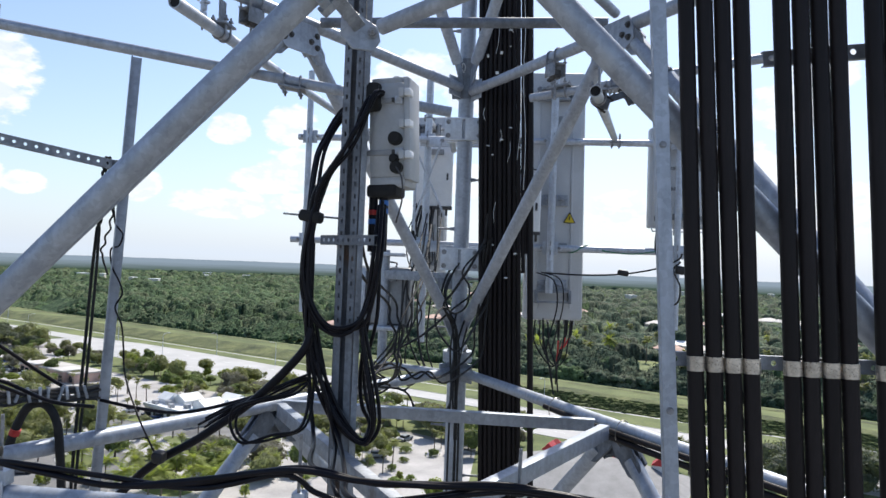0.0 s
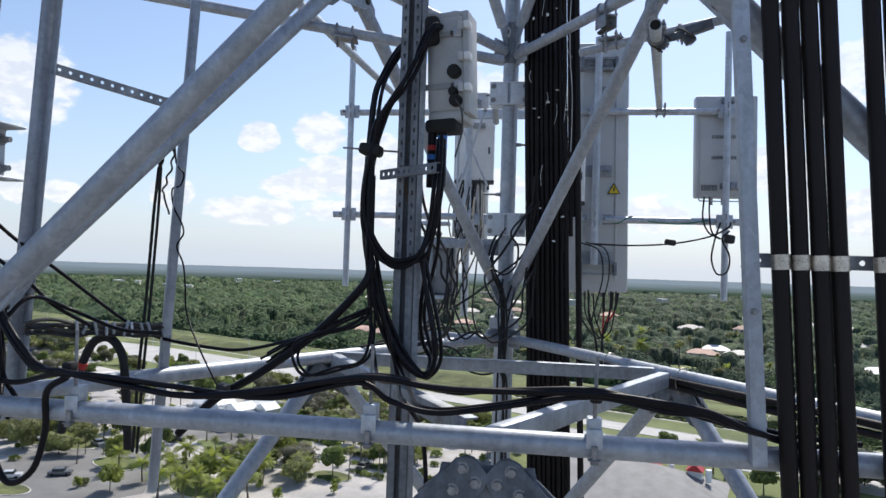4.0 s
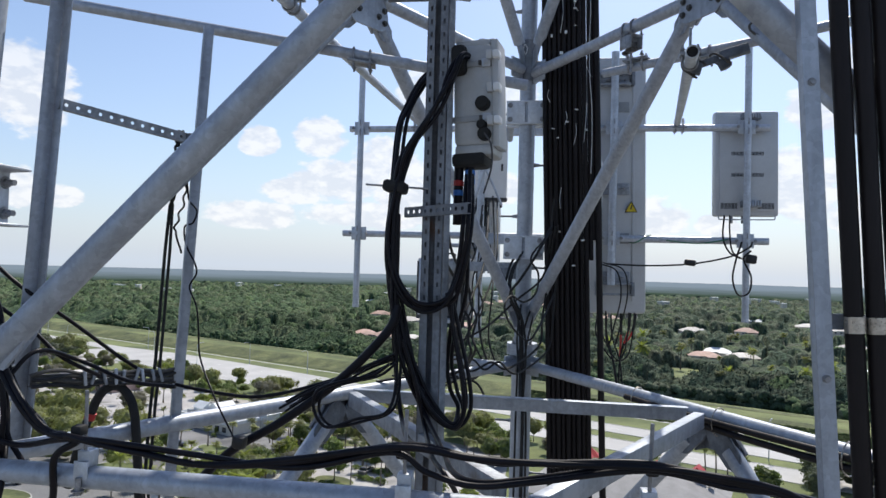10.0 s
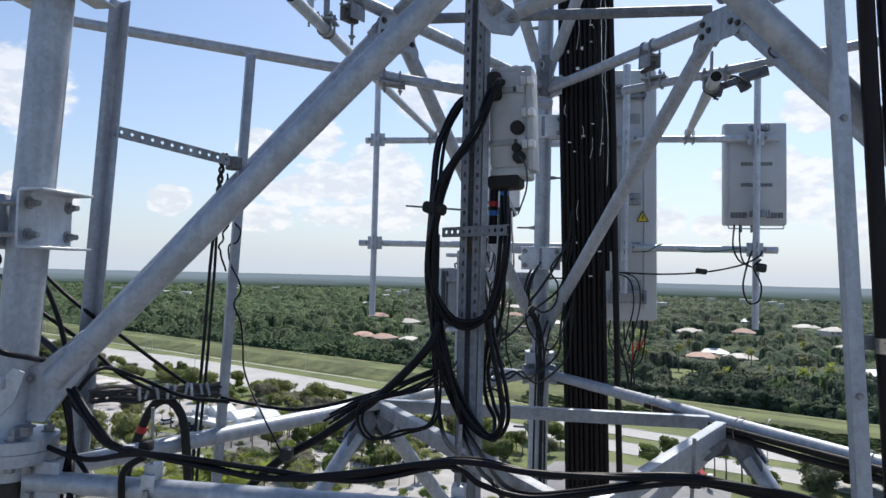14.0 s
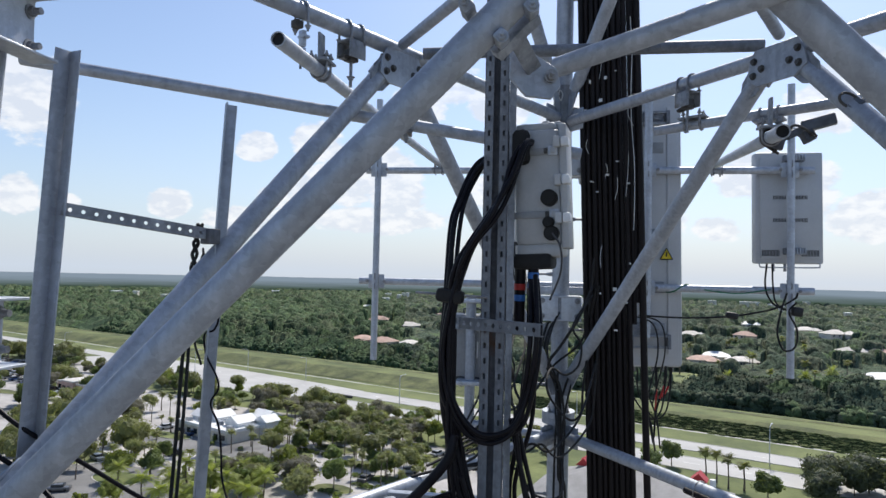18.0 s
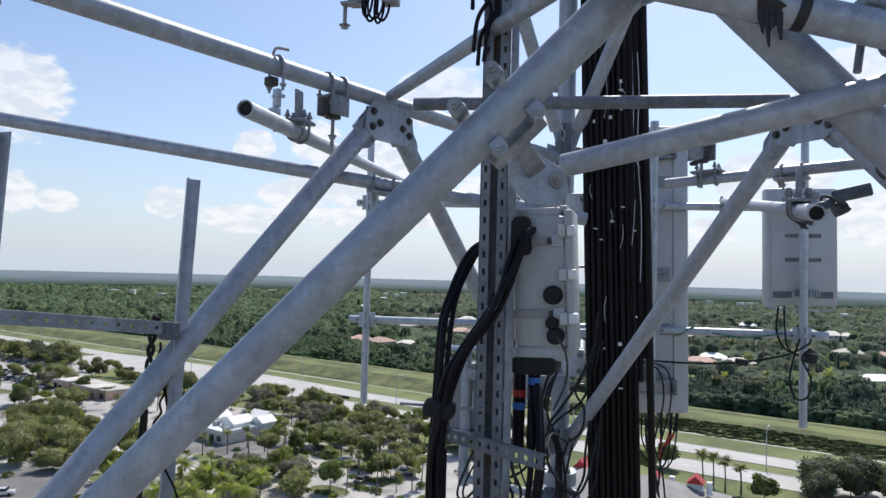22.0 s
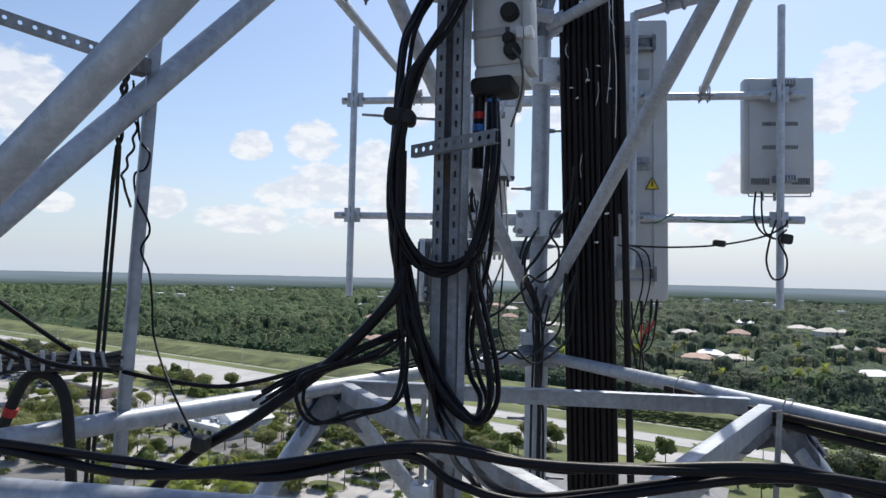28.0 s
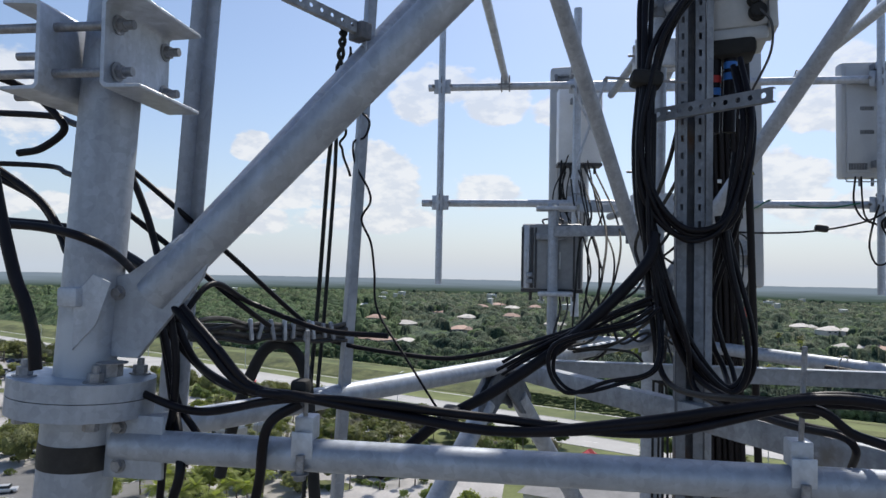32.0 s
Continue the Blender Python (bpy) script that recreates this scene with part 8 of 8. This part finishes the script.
def house(x, y, w, d, turn, wall, roof, label, storeys=1, shape=hip, wing=True):
    h = 3.0 * storeys
    hs = thing("house", (x, y, 0), label, "house", "houses among the trees")
    m = pose(x, y, 0, 0, 0, turn)
    bm = B()
    box(bm, (w, d, h), m @ Matrix.Translation((0, 0, h / 2)), 0)
    part("wall", bm, wall, hs)
    bm = B()
    shape(bm, w, d, h, h + d * 0.24, m)
    part("roof", bm, roof, hs)
    if wing:
        bm = B()
        box(bm, (w * 0.4, d * 0.7, h), m @ Matrix.Translation((w * 0.28, -d * 0.6, h / 2)), 0)
        part("wall", bm, wall, hs)
        bm = B()
        shape(bm, w * 0.4, d * 0.9, h + 0.02, h + d * 0.2, m @ Matrix.Translation((w * 0.28, -d * 0.6, 0)))
        part("roof", bm, roof, hs)
    for s in range(storeys):
        for k in range(4):
            bm = B()
            wx = -w / 2 + w * (k + 0.5) / 4
            box(bm, (w * 0.11, 0.12, 1.3), m @ Matrix.Translation((wx, -d / 2 - 0.02, 1.7 + 3 * s)), 0)
            win = part("window", bm, WHITE, hs)
            bm = B()
            box(bm, (w * 0.09, 0.06, 1.1), m @ Matrix.Translation((wx, -d / 2 - 0.09, 1.7 + 3 * s)), 0)
            part("pane", bm, GLASS, win)
    bm = B()
    box(bm, (1.1, 0.1, 2.1), m @ Matrix.Translation((0, -d / 2 - 0.03, 1.05)), 0)
    part("door", bm, DARKGREY, hs)
    return hs


for x, y, w, d, t, wall, roof, lab in [
        (-114, 432, 15, 10, -20, PINK, ROOF_TILE, "house with a terracotta tiled hip roof"), (-99, 424, 16, 10, -30, WALL, ROOF_TILE, "house with a terracotta tiled roof among trees"),
        (-81, 416, 12, 8, 15, WALL, ROOF_PALE, "small house with a pale roof among trees"), (112, 560, 18, 12, 10, WALL, ROOF_PALE, "house with a pale grey hip roof"),
        (156, 575, 17, 12, -15, WALL, ROOF_TILE, "house with a terracotta tiled roof among trees"), (225, 580, 20, 13, 20, WALL, ROOF_PALE, "house with a pale hip roof"),
        (150, 340, 18, 10, 12, WALL, ROOF_WHITE, "low house with a bright white roof"), (84, 388, 16, 9, -5, WALL, ROOF_TILE, "low house with a tan roof behind trees"),
        (104, 390, 14, 9, 5, WALL, ROOF_PALE, "low house with a pale roof behind trees"), (240, 500, 18, 11, -12, WALL, ROOF_WHITE, "house with a bright white roof"),
        (-60, 520, 16, 11, 20, WALL, ROOF_TILE, "house with a terracotta tiled roof among trees"), (-150, 620, 18, 12, 8, WALL, ROOF_TILE, "house with a terracotta tiled roof among trees"),
        (-70, 660, 18, 12, -18, WALL, ROOF_PALE, "house with a pale roof among trees"), (-30, 700, 18, 12, 10, WALL, ROOF_TILE, "house with a terracotta tiled roof among trees"),
        (10, 600, 16, 11, 25, WALL, ROOF_PALE, "house with a pale roof among trees"), (60, 680, 18, 12, -8, WALL, ROOF_TILE, "house with a terracotta tiled roof among trees"),
        (-110, 560, 18, 11, -25, WALL, ROOF_PALE, "house with a pale roof among trees"), (190, 470, 15, 10, 30, WALL, ROOF_PALE, "house with a pale roof among trees"),
        (200, 720, 18, 12, 0, WALL, ROOF_WHITE, "house with a bright white roof"), (330, 680, 18, 12, 14, WALL, ROOF_PALE, "house with a pale roof among trees"),
        (-77, 885, 19, 12, 12, WALL, ROOF_TILE, "house with a terracotta tiled roof among trees"), (-36, 868, 19, 12, -16, WALL, ROOF_PALE, "house with a pale roof among trees"), (-110, 735, 18, 12, 22, WALL, ROOF_TILE, "house with a terracotta tiled roof among trees"),
        (-8, 905, 18, 12, 5, WALL, ROOF_TILE, "house with a terracotta tiled roof among trees"), (-215, 835, 18, 12, -8, WALL, ROOF_WHITE, "house with a bright white roof"), (230, 660, 18, 12, 16, WALL, ROOF_PALE, "house with a pale roof among trees"),
        (96, 412, 15, 9, -12, WALL, ROOF_WHITE, "low house with a bright white roof"), (205, 465, 15, 10, 8, WALL, ROOF_TILE, "house with a tan roof behind trees"), (-60, 945, 18, 12, 30, WALL, ROOF_TILE, "house with a terracotta tiled roof among trees")]:
    house(x, y, w, d, t, wall, roof, lab, 2 if w > 19 else 1)
for k in range(26):
    a, r = rnd.uniform(-0.6, 0.5), rnd.uniform(760, 1320)
    far = thing("far_building", (r * math.sin(a), r * math.cos(a), 0), "small white building far off among the woods", "building", "far buildings")
    fm = pose(r * math.sin(a), r * math.cos(a), 0, 0, 0, rnd.uniform(-30, 30))
    fw, fh = rnd.uniform(5, 12), rnd.uniform(10.5, 12.5)
    bm = B()
    box(bm, (fw, 12, fh), fm @ Matrix.Translation((0, 0, fh / 2)), 0)
    part("wall", bm, WALL, far)
    bm = B()
    box(bm, (fw + 0.8, 12.8, 0.8), fm @ Matrix.Translation((0, 0, fh + 0.4)), 0)
    part("roof", bm, ROOF_WHITE, far)

# white roofed restaurant
wb = thing("restaurant_building", (-88, 180, 0), "low white building with a flat roof and small gables", "building")
WM = pose(-88, 180, 0, 0, 0, -28)
for w, d, cx, cy in ((22, 11, 0, 0.5), (13, 9, 5, 9.5)):
    bm = B()
    box(bm, (w, d, 2.7), WM @ Matrix.Translation((cx, cy, 1.35)), 0)
    part("wall", bm, WALL, wb)
    bm = B()
    box(bm, (w + 0.6, d + 0.6, 0.3), WM @ Matrix.Translation((cx, cy, 2.86)), 0.05)
    part("flat_roof", bm, ROOF_WHITE, wb)
    for sx, sy, px, py in ((w + 0.6, 0.3, 0, -d / 2 - 0.16), (0.3, d + 0.6, -w / 2 - 0.16, 0), (0.3, d + 0.6, w / 2 + 0.16, 0)):
        bm = B()
        box(bm, (sx, sy, 0.55), WM @ Matrix.Translation((cx + px, cy + py, 3.27)), 0.03)
        part("parapet", bm, ROOF_WHITE, wb)
for cx, cy, w, d, turn in ((-4.6, 4.2, 5.6, 5.0, 90), (5.2, 3.6, 6.2, 5.4, 90), (4.5, 12.5, 6, 5.6, 0), (10.2, 8.5, 4.4, 4.4, 90), (-9.0, 1.2, 4.2, 3.8, 0)):
    gm_ = WM @ Matrix.Translation((cx, cy, 0)) @ pose(0, 0, 0, 0, 0, turn)
    bm = B()
    box(bm, (w, d, 4.1), gm_ @ Matrix.Translation((0, 0, 2.05)), 0)
    part("gable_block", bm, ROOF_WHITE, wb)
    bm = B()
    gable(bm, w, d, 4.1, 5.7, gm_)
    part("gable_roof", bm, ROOF_WHITE, wb)
for cx, cy in ((-6, -1), (-2, -3), (1.5, -0.5), (-9, -3), (0.5, 2.8), (8.5, -2.5)):
    bm = B()
    box(bm, (1.6, 1.3, 1.1), WM @ Matrix.Translation((cx, cy, 3.5)), 0.05)
    part("roof_unit", bm, RRU, wb)
for k in range(7):
    bm = B()
    box(bm, (1.6, 0.1, 1.3), WM @ Matrix.Translation((-9 + k * 3.0, -5.06, 1.4)), 0)
    part("window", bm, GLASS, wb)
# pink plaza
pb = thing("plaza_building", (-158, 228, 0), "low pink stuccoed plaza building with a flat roof", "building")
QM = pose(-158, 228, 0, 0, 0, -27)
for cx, cy, w, d, h in ((0, 0, 36, 10, 3.0), (-9, -2.5, 8, 7, 3.8), (10, -3, 7, 7, 3.6)):
    bm = B()
    box(bm, (w, d, h), QM @ Matrix.Translation((cx, cy, h / 2)), 0)
    part("wall", bm, PINK, pb)
    bm = B()
    box(bm, (w + 0.5, d + 0.5, 0.5), QM @ Matrix.Translation((cx, cy, h + 0.2)), 0.04)
    part("parapet_roof", bm, ROOF_PALE, pb)
for k in range(8):
    bm = B()
    box(bm, (2.2, 0.1, 1.9), QM @ Matrix.Translation(((-16.0, -12.4 + 1.3, -7.6, -2.6, 1.0, 8.4, 11.8, 15.6)[k], (-5.05, -6.05, -6.05, -5.05, -5.05, -6.55, -6.55, -5.05)[k], 1.3)), 0)
    part("shop_window", bm, GLASS, pb)
# grey roofed building with red dormers
gb = thing("shingled_building", (16, 136, 0), "building with a broad grey shingle roof and red dormers", "building")
GM = pose(16, 136, 0, 0, 0, -18)
bm = B()
box(bm, (34, 22, 4.4), GM @ Matrix.Translation((0, 0, 2.2)), 0)
part("wall", bm, WALL, gb)
bm = B()
hip(bm, 34, 22, 4.4, 9.2, GM, 0.9)
part("roof", bm, ROOF_GREY, gb)
for cx, cy in ((-9.5, 4.6), (4.5, 3.5), (12.0, 5.2)):
    bm = B()
    box(bm, (2.6, 2.2, 1.5), GM @ Matrix.Translation((cx, cy, 7.1)), 0)
    dm = part("dormer", bm, WHITE, gb, "white dormer with a red gable")
    bm = B()
    gable(bm, 2.8, 2.6, 7.85, 9.3, GM @ Matrix.Translation((cx, cy, 0)) @ pose(0, 0, 0, 0, 0, 90).to_3x3().to_4x4(), 0.25)
    part("dormer_roof", bm, REDROOF, dm)
for cx, cy in ((-6.2, 5.2), (7.8, 4.4), (14.5, 4.0)):
    bm = B()
    tube(bm, GM @ Vector((cx, cy, 6.2)), GM @ Vector((cx, cy, 8.5)), 0.55, 12)
    part("roof_vent", bm, ROOF_WHITE, gb)
ks = thing("kiosk", (11, 166, 0), "small kiosk with a red pyramid roof", "kiosk")
for dx, dy in ((-1.4, -1.4), (1.4, -1.4), (1.4, 1.4), (-1.4, 1.4)):
    bm = B()
    tube(bm, (11 + dx, 166 + dy, 0), (11 + dx, 166 + dy, 2.6), 0.1, 8)
    part("post", bm, WHITE, ks)
bm = B()
hip(bm, 3.6, 3.5, 2.6, 4.4, Matrix.Translation((11, 166, 0)), 0.3)
part("roof", bm, REDROOF, ks)


def street_lamp(u, v, h, way):
    p = uv(u, v)
    sl = thing("street_lamp", p, "tall galvanised street lamp with a curved arm", "street lamp", "street lamps")
    bm = B()
    tube(bm, p, p + UP * h, 0.13, 10, 0, 0.08)
    part("pole", bm, GALV_NEW, sl)
    bm = B()
    a = RV * way
    sweep(bm, smooth_line([p + UP * h, p + UP * (h + 0.7) + a * 0.8, p + UP * (h + 0.9) + a * 2.6], 6), 0.06, 8)
    part("arm", bm, GALV_NEW, sl)
    bm = B()
    box(bm, (0.35, 0.9, 0.16), axes(p + UP * (h + 0.9) + a * 2.9, RU, RV), 0.05)
    part("lamp_head", bm, GALV_NEW, sl)


for u, v, h, w in ((-32, 187, 9, 1), (-148, 187, 9.5, 1), (-90, 203, 9, -1), (-210, 203, 9, -1), (-262, 187, 9, 1), (-320, 203, 9, -1), (-330, 206, 10, -1), (-375, 187, 9, 1), (-430, 203, 9, -1), (-490, 187, 9, 1), (22, 203, 9, -1), (-250, 206, 9, -1)):
    street_lamp(u, v, h, w)
# cars
car = thing("car", (-100, 190, 0), "small parked car with dark windows", "car", "cars in the car parks")
bm = B()
box(bm, (4.4, 1.8, 0.72), pose(-100, 190, 0.62), 0.16)
part("body", bm, CARS[0], car)
bm = B()
box(bm, (2.4, 1.6, 0.6), pose(-100.2, 190, 1.2), 0.22)
part("cabin", bm, GLASS, car)
bm = B()
box(bm, (1.7, 1.5, 0.06), pose(-100.2, 190, 1.5), 0.02)
part("roof_panel", bm, CARS[0], car)
for dx in (-1.35, 1.35):
    for dy in (-0.85, 0.85):
        bm = B()
        tube(bm, (-100 + dx, 190 + dy - 0.1, 0.33), (-100 + dx, 190 + dy + 0.1, 0.33), 0.33, 14)
        part("wheel", bm, RUBBER, car)
CAR_SPOTS = [(-250 + 5.2 * k, 288 - 2.6 * k + 4, 62) for k in range(9)] + [(-236 + 5.2 * k, 268 - 2.6 * k, 62) for k in range(10)] + [(-215 + 5.2 * k, 250 - 2.6 * k, 62) for k in range(8)] + [(-96, 128, 20), (-104, 124, 24), (-94, 163, 70)] + [(-105, 183, 60), (-98, 180, 60), (-94, 178, 62), (-88, 158, 20), (-110, 146, 15), (-120, 150, 10), (-70, 158, 62), (-66, 156, 62), (-62, 160, 64), (-103, 150, -30), (-150, 232, 62), (-156, 235, 62), (-162, 238, 62), (-170, 226, 62), (-176, 229, 62),
             (-182, 232, 62), (-188, 235, 62), (-194, 238, 62), (-166, 224, 62), (-146, 230, 62), (-98, 196, 62), (-93, 193, 62), (-30, 156, 10), (-38, 148, 75), (-26, 172, 62), (-140, 196, 30), (-200, 226, 62), (-206, 229, 62)]
mats_made = {}
for k, (x, y, a) in enumerate(CAR_SPOTS):
    c = copy_thing(car, pose(x, y, 0.03, 0, 0, a))
    tone = CARS[(k * 7 + k // 3) % 5]
    for o in c.children:
        if o.name.startswith(("body", "roof_panel")):
            key = (o.name.split(".")[0], tone.name)
            if key not in mats_made:
                me2 = o.data.copy()
                me2.materials[0] = tone
                mats_made[key] = me2
            o.data = mats_made[key]
# a long guard rail and trucks' barrier beside the road
bm = B()
box(bm, (14, 0.3, 0.9), axes(uv(-176, 186.5, 0.5), RU, RV), 0.05)
solid("road_barrier", bm, DARKGREY, uv(-176, 186.5), "dark low barrier in the road median", "barrier")
